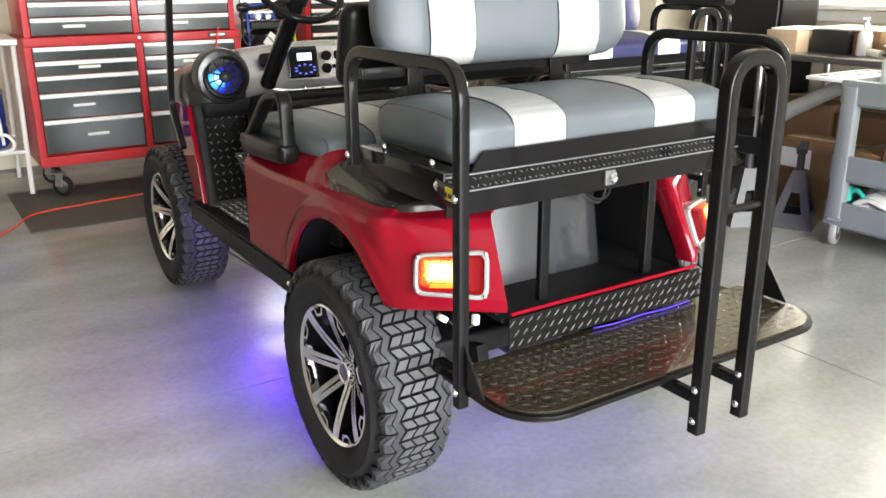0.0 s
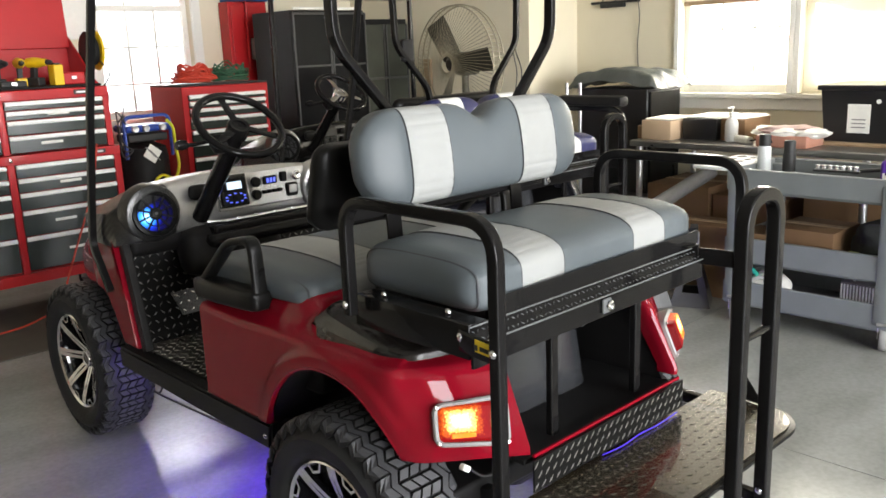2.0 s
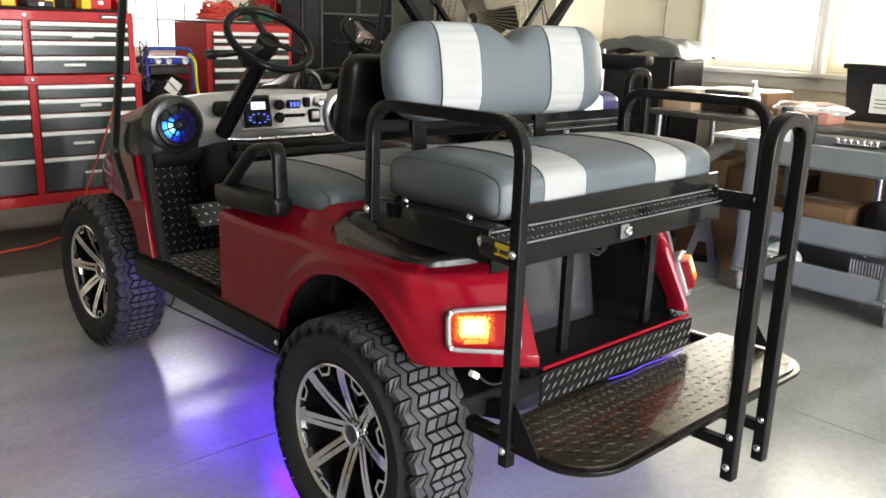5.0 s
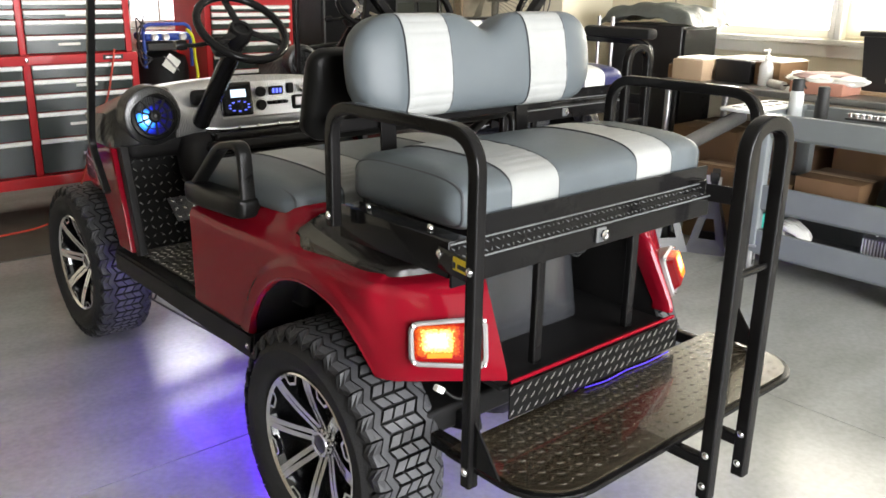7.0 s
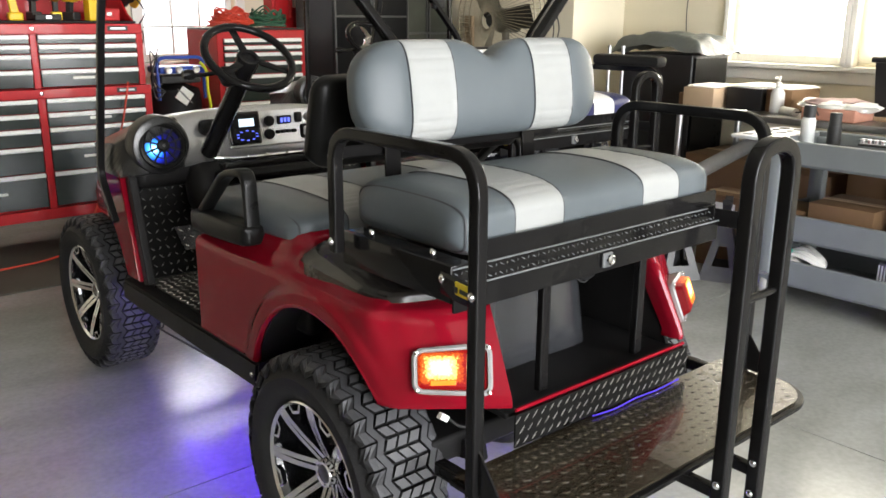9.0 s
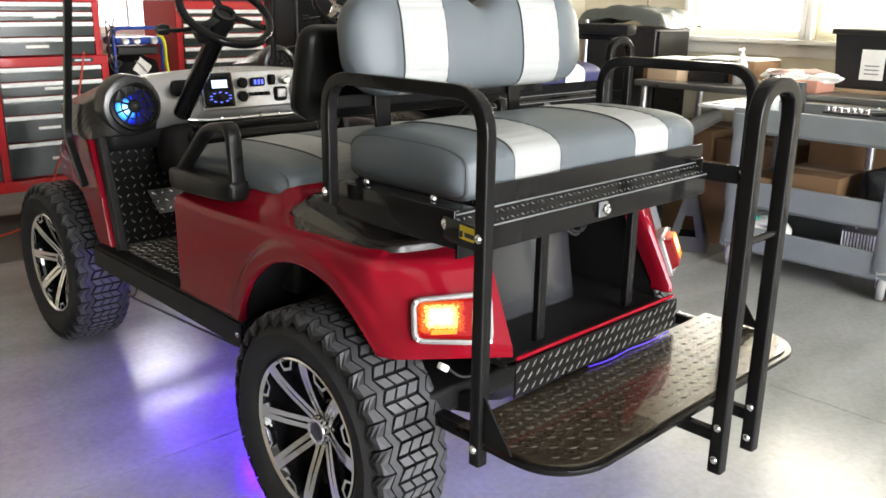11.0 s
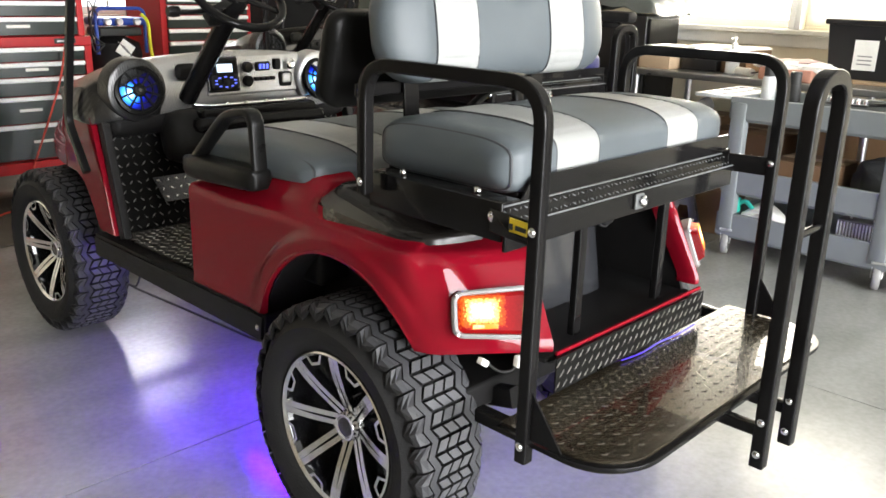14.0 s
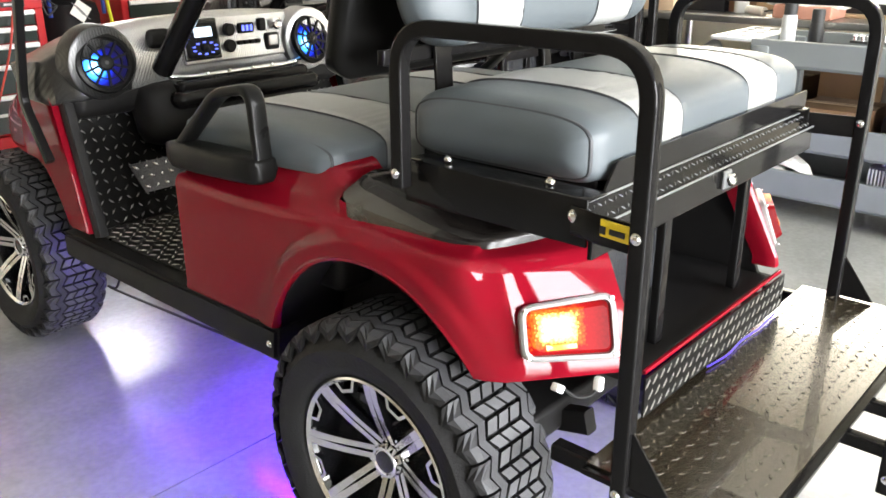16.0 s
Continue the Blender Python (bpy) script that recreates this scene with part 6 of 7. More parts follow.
def cord_reel():
    e = empty("cord_reel", (0.56, 3.74, 1.455), "black cord reel with a yellow rim on the chest's side", "cord reel")
    turned("reel_disc", [(0.02, 0.0), (0.105, 0.0), (0.112, 0.006), (0.105, 0.012), (0.02, 0.012)], M["ink"], e, "x", 30, (-0.025, 0, 0), "black reel flange")
    turned("reel_disc", [(0.02, 0.0), (0.112, 0.0), (0.118, 0.008), (0.112, 0.014), (0.02, 0.014)], M["tool"], e, "x", 30, (0.030, 0, 0), "yellow reel flange")
    turned("wound_cord", [(0.08 + 0.006 * (i % 2), -0.012 + 0.005 * i) for i in range(9)], M["ink"], e, "x", 24)
    wire("cord_end", [(0.02, -0.08, -0.06), (0.06, -0.10, -0.14), (0.03, -0.06, -0.22), (0.07, -0.02, -0.26), (0.05, -0.05, -0.32)], M["ink"], e, 0.004)


cord_reel()

# hanging lead and floor lead
tagged(wire("extension_lead", [(0.40, 3.415, 0.93), (0.386, 3.41, 0.873), (0.342, 3.41, 0.694), (0.28, 3.41, 0.53), (0.226, 3.41, 0.405), (0.13, 3.40, 0.19), (0.06, 3.38, 0.02), (-0.03, 3.36, 0.014), (-0.20, 3.25, 0.014), (-0.488, 3.20, 0.014), (-0.794, 3.12, 0.014), (-0.95, 2.90, 0.002), (-1.3, 2.55, 0.002), (-2.0, 2.3, 0.002)], M["cordred"], None, 0.0055), "orange-red extension lead that trails over the floor", "cable")


def compressor():
    e = empty("air_compressor", (0.83, 3.78, -0.012), "black and blue upright compressor with a yellow hose", "compressor")
    turned("tank", [(0.12, 0.0), (0.12, 0.05), (0.10, 0.07), (0.150, 0.10), (0.158, 0.16), (0.158, 0.80), (0.145, 0.86), (0.05, 0.90)], M["blackmat"], e, "z", 28)
    box("panel", (0, -0.04, 0.985), (0.30, 0.20, 0.045), M["comp"], e, "blue control panel", bevel=0.015)
    box("panel", (0, -0.02, 0.925), (0.26, 0.18, 0.05), M["ink"], e, bevel=0.01)
    for x in (-0.10, -0.03, 0.08):
        turned("gauge", [(0.022, 0), (0.022, -0.018), (0.018, -0.022), (0.001, -0.020)], M["steel"], e, "y", 16, (x, -0.145, 0.985))
    tube("carry_frame", [(-0.15, -0.11, 0.80), (-0.15, -0.11, 1.06), (0.15, -0.11, 1.06), (0.15, -0.11, 0.80)], M["comp"], e, 0.022, fil=0.05, rnd=True, nrm=(0, 1, 0))
    wire("air_hose", [(0.10, -0.17, 1.03), (0.125, -0.20, 0.98), (0.13, -0.20, 0.86), (0.14, -0.20, 0.74), (0.10, -0.20, 0.66), (0.02, -0.20, 0.69), (-0.03, -0.20, 0.64), (0.05, -0.20, 0.58), (0.12, -0.20, 0.62), (0.06, -0.21, 0.67), (-0.05, -0.21, 0.62)], M["hoseyellow"], e, 0.010)
    t = box("hang_tag", (-0.02, -0.185, 0.83), (0.088, 0.003, 0.088), M["paper"], e, "white paper tag hung askew", bevel=0, rot=Matrix.Rotation(radians(38), 4, "Y"))
    for i in range(5):
        box("tag_line", (-0.02 + 0.012 * (i - 2), -0.188, 0.83 + 0.014 * (2 - i)), (0.055, 0.002, 0.005), M["bezel"], t, bevel=0, rot=Matrix.Rotation(radians(38), 4, "Y"))
    for k in range(3):
        wire("loose_lead", [(-0.14, -0.12, 1.02 + 0.05 * k), (-0.20, -0.14, 1.10 - 0.08 * k), (-0.19, -0.16, 0.92 - 0.05 * k), (-0.13, -0.16, 0.86)], M["ink"], e, 0.005)


compressor()


def small_chest():
    c = empty("rolling_cabinet", (0, 0, 0), "smaller red tool cabinet with black drawers", "tool chest")
    x0, x1, y0, y1 = 1.06, 1.70, 3.62, 4.07
    box("cabinet_body", ((x0 + x1) / 2, (y0 + y1) / 2, 0.66), (x1 - x0, y1 - y0, 1.10), M["chestred"], c, bevel=0.008)
    box("cabinet_top", ((x0 + x1) / 2, (y0 + y1) / 2, 1.216), (x1 - x0, y1 - y0, 0.010), M["ink"], c, bevel=0.003)
    chest_front(c, x0, x1, 0.15, 1.16, y0, ((x0 + 0.035, x1 - 0.035, (0.045, 0.045, 0.06, 0.08, 0.075, 0.10, 0.14, 0.17, 0.20)),), M["chestred"], plates=False)
    for x in (x0 + 0.07, x1 - 0.07):
        castor(c, (x, y0 + 0.08, 0.05), 0.052, M["rubber"], M["steel"])
        castor(c, (x, y1 - 0.08, 0.05), 0.052, M["rubber"], M["steel"])


small_chest()


def cord_heap(name, c, rx, ry, m, label, seed, loops=9):
    rnd = random.Random(seed)
    pts = []
    for k in range(loops * 9):
        a = 2 * math.pi * k / 9
        s = (0.70 + 0.42 * rnd.random()) * (1 - 0.25 * k / (loops * 9))
        pts.append((c[0] + rx * s * math.cos(a) + rnd.uniform(-0.01, 0.01), c[1] + ry * s * math.sin(a), c[2] + 0.008 + 0.11 * (k / (loops * 9)) ** 0.8 * rnd.uniform(0.35, 1.25)))
    return tagged(wire(name, pts, m, None, 0.0055, steps=4), label, "cable")


cord_heap("coiled_cord", (1.24, 3.78, 1.222), 0.145, 0.12, M["cordred"], "orange-red extension cord coiled on the cabinet", 3, 17)
cord_heap("coiled_cord", (1.52, 3.80, 1.222), 0.14, 0.11, M["cordgreen"], "dark green extension cord coiled on the cabinet", 5, 13)


def locker():
    e = empty("steel_locker", (0, 0, 0), "tall red steel locker against the wall", "locker")
    box("locker_body", (2.05, 4.43, 0.89), (0.34, 0.13, 1.80), M["chestred"], e, bevel=0.006)
    box("locker_door", (2.05, 4.357, 0.89), (0.30, 0.016, 1.74), M["chestred"], e, bevel=0.004)
    tube("locker_handle", [(2.16, 4.345, 1.2), (2.16, 4.315, 1.2), (2.16, 4.315, 1.05), (2.16, 4.345, 1.05)], M["chrome"], e, 0.012, fil=0.02, rnd=True)


locker()
e = empty("storage_crate", (2.06, 4.37, 1.79), "blue plastic crate on the locker", "crate")
box("crate_body", (0, 0, 0.10), (0.34, 0.24, 0.20), M["bluebox"], e, bevel=0.012)
box("crate_rim", (0, 0, 0.205), (0.36, 0.26, 0.016), M["bluebox"], e, bevel=0.004)
e = empty("towel_dispenser", (2.02, 4.33, 1.42), "red bracket with a pale dispenser box", "dispenser")
box("bracket", (0, 0.0, 0.14), (0.022, 0.022, 0.55), M["chestred"], e, bevel=0.006)
box("dispenser_box", (0.07, -0.03, 0.02), (0.11, 0.07, 0.16), M["bezel"], e, bevel=0.01)
box("dispenser_window", (0.055, -0.067, -0.03), (0.05, 0.004, 0.06), M["paper"], e, bevel=0.002)


def black_cabinet():
    e = empty("storage_cabinet", (0, 0, 0), "tall black storage cabinet with grey door edges", "cabinet")
    box("cabinet_body", (2.30, 3.93, 0.84), (0.66, 0.5, 1.70), M["blackmat"], e, bevel=0.008)
    for x in (2.135, 2.465):
        d = box("cabinet_door", (x, 3.672, 0.86), (0.322, 0.018, 1.62), M["clearsheet"], e, "dark glossy door", bevel=0.004)
        for dx in (-0.155, 0.155):
            box("door_edge", (x + dx, 3.660, 0.86), (0.012, 0.012, 1.62), M["jack"], d, bevel=0.002)
        for z in (0.06, 1.30, 1.665):
            box("door_edge", (x, 3.661, z), (0.32, 0.010, 0.014), M["jack"], d, bevel=0.002)
    box("lamp_strip", (2.25, 3.655, 1.70), (0.55, 0.02, 0.018), M["paper"], e, "pale edge strip", bevel=0.003)


black_cabinet()


def glass_cabinet():
    """A dark cabinet with smoked doors beside the black one."""
    e = empty("display_cabinet", (2.885, 3.92, -0.012), "dark cabinet with smoked glass doors against the wall", "cabinet")
    box("cabinet_body", (0, 0.02, 0.82), (0.48, 0.36, 1.64), M["blackmat"], e, bevel=0.006)
    for x in (-0.117, 0.117):
        d = box("cabinet_door", (x, -0.170, 0.84), (0.222, 0.014, 1.52), M["smoked"], e, "smoked glass door", bevel=0.003)
        for dx in (-0.104, 0.104):
            box("door_edge", (x + dx, -0.180, 0.84), (0.014, 0.010, 1.52), M["jack"], d, bevel=0.002)
    for z in (0.45, 1.19):
        box("shelf_edge", (0, -0.182, z), (0.46, 0.010, 0.018), M["jack"], e, bevel=0.002)


glass_cabinet()
tagged(box("wooden_plank", (3.115, 3.52, 0.65), (0.025, 0.09, 1.32), M["wood"], None, bevel=0.003), "narrow wooden board upright against the wall", "board")


# ---------------- fan ----------------
def drum_fan():
    f = empty("pedestal_fan", (2.66, 2.71, -0.012), "large dark pedestal fan with a wire guard", "fan", rz=-3)
    z = 1.292
    for k, (r, x) in enumerate(((0.385, -0.05), (0.392, 0.0), (0.385, 0.045), (0.055, -0.115))):
        bm = bmesh.new()
        sweep(bm, [(x, r * math.cos(2 * math.pi * i / 48), z + r * math.sin(2 * math.pi * i / 48)) for i in range(48)], RND(0.0045 if k < 3 else 0.003, 6), (1, 0, 0), closed=True)
        part("guard_ring", bm, M["fanwire"], f, "dark wire ring", smooth=60)
    bm = bmesh.new()
    for i in range(84):
        a = 2 * math.pi * i / 84
        c, s = math.cos(a), math.sin(a)
        b = a + 0.18
        sweep(bm, [(-0.115, 0.055 * c, z + 0.055 * s), (-0.105, 0.2 * math.cos(a + 0.1), z + 0.2 * math.sin(a + 0.1)), (-0.05, 0.385 * math.cos(b), z + 0.385 * math.sin(b)), (0.045, 0.385 * math.cos(b), z + 0.385 * math.sin(b))], RND(0.0022, 4))
    tagged(part("guard_mesh", bm, M["fanwire"], f, "thin radial guard wires"), kind="stuff")
    for k in range(3):
        bm = bmesh.new()
        rows = []
        a0 = radians(55 + 120 * k)
        for i in range(9):
            t = i / 8
            r = 0.05 + 0.30 * t
            wd = 0.050 + 0.035 * t - 0.01 * t ** 3
            rows.append([bm.verts.new((-0.035 + 0.04 * u * (1 - 0.4 * t), r * math.cos(a0) - u * wd * math.sin(a0), z + r * math.sin(a0) + u * wd * math.cos(a0))) for u in (-1, -0.5, 0, 0.5, 1)])
        for a, b in zip(rows, rows[1:]):
            for j in range(4):
                bm.faces.new((a[j], a[j + 1], b[j + 1], b[j]))
        ob = part("blade", bm, M["fan"], f, "dark fan blade", smooth=60)
        so = ob.modifiers.new("thick", "SOLIDIFY")
        so.thickness = 0.004
    turned("hub", [(0.03, -0.10), (0.05, -0.08), (0.05, -0.02), (0.08, 0.0), (0.08, 0.14), (0.05, 0.17)], M["fan"], f, "x", 20, (0, 0, z))
    tube("pole", [(0.05, 0, 0.04), (0.05, 0, z - 0.05)], M["fan"], f, 0.05, rnd=True)
    turned("base", [(0.28, 0.0), (0.28, 0.02), (0.20, 0.04), (0.04, 0.07)], M["fan"], f, "z", 28, (0.05, 0, 0))


drum_fan()
for k, (x, y) in enumerate(((1.80, 1.46), (1.83, 1.47))):
    tagged(wire("hanging_wire", [(x, y, 1.66), (x + 0.02, y, 1.5), (x - 0.01, y, 1.38), (x + 0.02 + 0.02 * k, y, 1.25), (x, y, 1.12), (x + 0.01, y, 1.0), (x - 0.02, y - 0.02, 0.93)], M["ink"], None, 0.003), "thin dark wire that hangs from the cart roof", "cable")


# ---------------- neon sign ----------------
def neon_sign():
    s = empty("neon_sign", (3.68, 2.15, 1.66), "unlit dark neon sign on the wall", "sign")
    box("sign_bar", (0, 0, 0.0), (0.03, 0.40, 0.018), M["ink"], s, bevel=0.003)
    box("transformer", (0, 0.02, -0.022), (0.035, 0.20, 0.028), M["ink"], s, bevel=0.006)
    for z, w, m in ((0.05, 0.17, "ink"), (0.08, 0.19, "bezel"), (0.108, 0.19, "yellow"), (0.135, 0.20, "ink"), (0.18, 0.27, "bezel"), (0.225, 0.29, "ink"), (0.27, 0.26, "bezel")):
        tube("sign_tube", [(0, -w / 2, z - 0.008), (0, -w / 2, z + 0.010), (0, w / 2, z + 0.010), (0, w / 2, z - 0.008)], M[m], s, 0.010, fil=0.008, rnd=True)
    for y in (-0.11, 0.0, 0.11):
        box("sign_post", (0.006, y, 0.14), (0.008, 0.008, 0.29), M["ink"], s, bevel=0.001)
    wire("sign_cord", [(0, -0.19, -0.005), (0.005, -0.20, -0.12), (0.0, -0.19, -0.30), (0.008, -0.195, -0.48)], M["ink"], s, 0.003)


neon_sign()


# ---------------- covered grill by the east wall ----------------
def covered_grill():
    g = empty("covered_grill", (3.36, 1.80, -0.012), "dark cabinet under a creased grey cover sheet", "grill")
    box("cabinet", (0, 0, 0.55), (0.40, 0.52, 1.10), M["tote"], g, bevel=0.01)
    box("side_panel", (-0.02, -0.272, 0.60), (0.34, 0.02, 0.96), M["satin"], g, bevel=0.004)
    bm = bmesh.new()
    n, m2 = 26, 30
    grid = []
    for i in range(n + 1):
        row = []
        for j in range(m2 + 1):
            u, v = i / n * 2 - 1, j / m2 * 2 - 1
            z = 1.225 - 0.05 * v * v + 0.02 * noise.noise((u * 2.2, v * 2.6, 0)) + 0.007 * noise.noise((u * 5, v * 6, 3))
            edge = max(abs(u), abs(v))
            if edge > 0.82:
                z -= (edge - 0.82) * (0.42 + 0.10 * noise.noise((u * 2, v * 2, 8)))
            row.append(bm.verts.new((u * 0.22, v * 0.35 + 0.02, z)))
        grid.append(row)
    for i in range(n):
        for j in range(m2):
            bm.faces.new((grid[i][j], grid[i + 1][j], grid[i + 1][j + 1], grid[i][j + 1]))
    ob = part("cover_sheet", bm, M["cover"], g, "creased grey-green cover sheet", smooth=80)
    ob.modifiers.new("thick", "SOLIDIFY").thickness = 0.006
    for y in (0.22, 0.33):
        tube("side_rail", [(-0.26, y, 0.0), (-0.26, y, 1.14)], M["steel"], g, 0.025, rnd=True)


covered_grill()


# ---------------- work table with boxes ----------------
def work_table():
    t = empty("work_table", (0, 0, 0), "long stainless work table below the windows", "table")
    x0, x1, y0, y1, z = 2.86, 3.58, -1.2, 1.47, 0.800
    box("table_top", ((x0 + x1) / 2, (y0 + y1) / 2, z - 0.018), (x1 - x0, y1 - y0, 0.036), M["galv"], t, "brushed steel top", bevel=0.006)
    box("shelf", ((x0 + x1) / 2, (y0 + y1) / 2, 0.26), (x1 - x0 - 0.06, y1 - y0 - 0.06, 0.025), M["galv"], t, bevel=0.005)
    for x in (x0 + 0.04, x1 - 0.04):
        for y in (y0 + 0.05, 0.1, y1 - 0.05):
            tube("leg", [(x, y, -0.012), (x, y, z - 0.03)], M["steel"], t, 0.04, rnd=True)


work_table()


def carton(c, s, m, label, tape=True, rz=0, sheets=False):
    b = empty("carton", c, label, "box", rz=rz)
    bm = bmesh.new()
    bx(bm, (0, 0, s[2] / 2), s, None, 0.004)
    part("carton_body", bm, m, b, smooth=30)
    if tape:
        box("tape", (0, 0, s[2] + 0.001), (0.05, s[1] * 1.0, 0.002), M["cardlight"], b, bevel=0)
        box("flap_seam", (0, 0, s[2] + 0.0025), (0.003, s[1] * 0.98, 0.001), M["ink"], b, bevel=0)
    if sheets:
        for k in range(3):
            box("paper_sheet", (0.01 * k, 0.01 * k - 0.01, s[2] + 0.004 + 0.003 * k), (s[0] * 0.9, s[1] * 0.9, 0.002), M["paper"], b, "loose white sheet", bevel=0, rot=Matrix.Rotation(radians(4 * k - 4), 4, "Z"))
    return b


carton((3.08, 1.33, 0.80), (0.30, 0.20, 0.115), M["cardlight"], "pale open carton on the work table", sheets=True)
carton((3.05, 1.455, 0.80), (0.20, 0.035, 0.08), M["card"], "narrow brown carton at the table's end", tape=False)
carton((3.20, 1.10, 0.80), (0.34, 0.22, 0.125), M["tote"], "dark printed carton on the work table", tape=False, sheets=True)
carton((3.22, 0.905, 0.80), (0.32, 0.15, 0.125), M["card"], "brown carton under loose paper", sheets=True)
for c, s, rz in (((3.2, 1.2, 0.273), (0.5, 0.4, 0.26), 3), ((3.2, 0.75, 0.273), (0.45, 0.42, 0.22), -4), ((3.25, 0.2, 0.273), (0.5, 0.5, 0.3), 2), ((3.2, -0.5, 0.273), (0.5, 0.5, 0.28), -3)):
    carton(c, s, M["card"], "brown cardboard box on the table's lower shelf", rz=rz)
b = carton((2.74, 0.85, -0.012), (0.24, 0.42, 0.40), M["card"], "brown cardboard box with a white label beside the table", rz=4)
box("carton_label", (-0.1215, 0.09, 0.31), (0.003, 0.17, 0.10), M["paper"], b, "white paper label", bevel=0)
carton((2.95, 1.56, -0.012), (0.34, 0.30, 0.44), M["tote"], "black storage box on the floor by the table", tape=False)
tagged(tube("pipe", [(2.60, 1.13, 0.46), (3.05, 1.02, 0.62)], M["bezel"], None, 0.085, rnd=True), "thick grey pipe that leans across the boxes", "pipe")


def pump_bottle(c, label):
    b = empty("pump_bottle", c, label, "bottle")
    turned("bottle_body", [(0.034, 0.0), (0.038, 0.006), (0.038, 0.105), (0.030, 0.125), (0.014, 0.135), (0.014, 0.150)], M["clearp"], b, "z", 20)
    turned("pump", [(0.017, 0.148), (0.017, 0.165), (0.006, 0.17), (0.006, 0.188), (0.012, 0.19), (0.012, 0.20), (0.001, 0.201)], M["paper"], b, "z", 14)
    tube("nozzle", [(0, 0, 0.194), (-0.035, 0.01, 0.192)], M["paper"], b, 0.009, rnd=True)


pump_bottle((3.04, 0.90, 0.800), "clear pump bottle on the work table")


def tote_box():
    t = empty("storage_tote", (3.30, 0.10, 0.800), "black lidded storage tote on the work table", "storage box")
    bm = bmesh.new()
    rows = []
    for z, k in ((0.02, 0.93), (0.03, 0.935), (0.285, 1.0), (0.30, 1.0)):
        rows.append([bm.verts.new((sx * 0.19 * k, sy * 0.33 * k, z)) for sx, sy in ((1, 1), (-1, 1), (-1, -1), (1, -1))])
    for a, b in zip(rows, rows[1:]):
        for i in range(4):
            bm.faces.new((a[i], a[(i + 1) % 4], b[(i + 1) % 4], b[i]))
    bm.faces.new(rows[0][::-1]), bm.faces.new(rows[-1])
    part("tote_body", bm, M["tote"], t)
    box("tote_rim", (0, 0, 0.305), (0.41, 0.70, 0.028), M["tote"], t, bevel=0.008)
    box("tote_base", (0, 0, 0.010), (0.42, 0.70, 0.02), M["wood"], t, "thin wooden board under the tote", bevel=0.003)
    s = box("paper_label", (-0.190, 0.13, 0.145), (0.003, 0.115, 0.15), M["paper"], t, "white paper label", bevel=0)
    for k in range(3):
        box("label_bar", (-0.1925, 0.13, 0.10 + 0.02 * k), (0.002, 0.07, 0.006), M["bezel"], s, bevel=0)
    turned("sticker", [(0.012, 0), (0.012, -0.003), (0.001, -0.003)], M["paper"], t, "x", 14, (-0.192, 0.035, 0.235))


tote_box()
e = empty("parts_bin", (2.985, 0.535, 0.800), "salmon plastic bin heaped with pale rags", "bin")
bm = bmesh.new()
bx(bm, (0, 0, 0.032), (0.22, 0.28, 0.064), None, 0.010)
part("bin_body", bm, M["basket"], e, smooth=40)
for k in range(5):
    bm = bmesh.new()
    bmesh.ops.create_icosphere(bm, subdivisions=3, radius=1)
    for v in bm.verts:
        d = 1 + 0.35 * noise.noise(v.co * 1.7 + Vector((k * 3.1, 0, 0))) + 0.15 * noise.noise(v.co * 5 + Vector((k, 2, 0)))
        v.co = Vector((v.co.x * 0.09 * d, v.co.y * 0.10 * d, v.co.z * 0.026 * d)) + Vector((0.03 * math.sin(k * 2), -0.11 + 0.058 * k, 0.074 + 0.010 * (k % 2)))
    part("rag", bm, M["cloth"] if k % 2 else M["paper"], e, "crumpled rag", smooth=70)
e = empty("caulk_gun", (3.02, 0.84, 0.82), "black caulking gun with a pale tube", "caulking gun", rz=-32)
tube("cartridge", [(0, -0.11, 0), (0, 0.11, 0)], M["paper"], e, 0.045, rnd=True)
tube("gun_frame", [(0, 0.10, -0.012), (0, 0.18, -0.005), (0, 0.24, 0.01)], M["ink"], e, 0.03, fil=0.02)
tube("push_rod", [(0, -0.10, 0), (0, -0.30, 0.03), (0, -0.32, 0.01)], M["ink"], e, 0.008, fil=0.02, rnd=True)


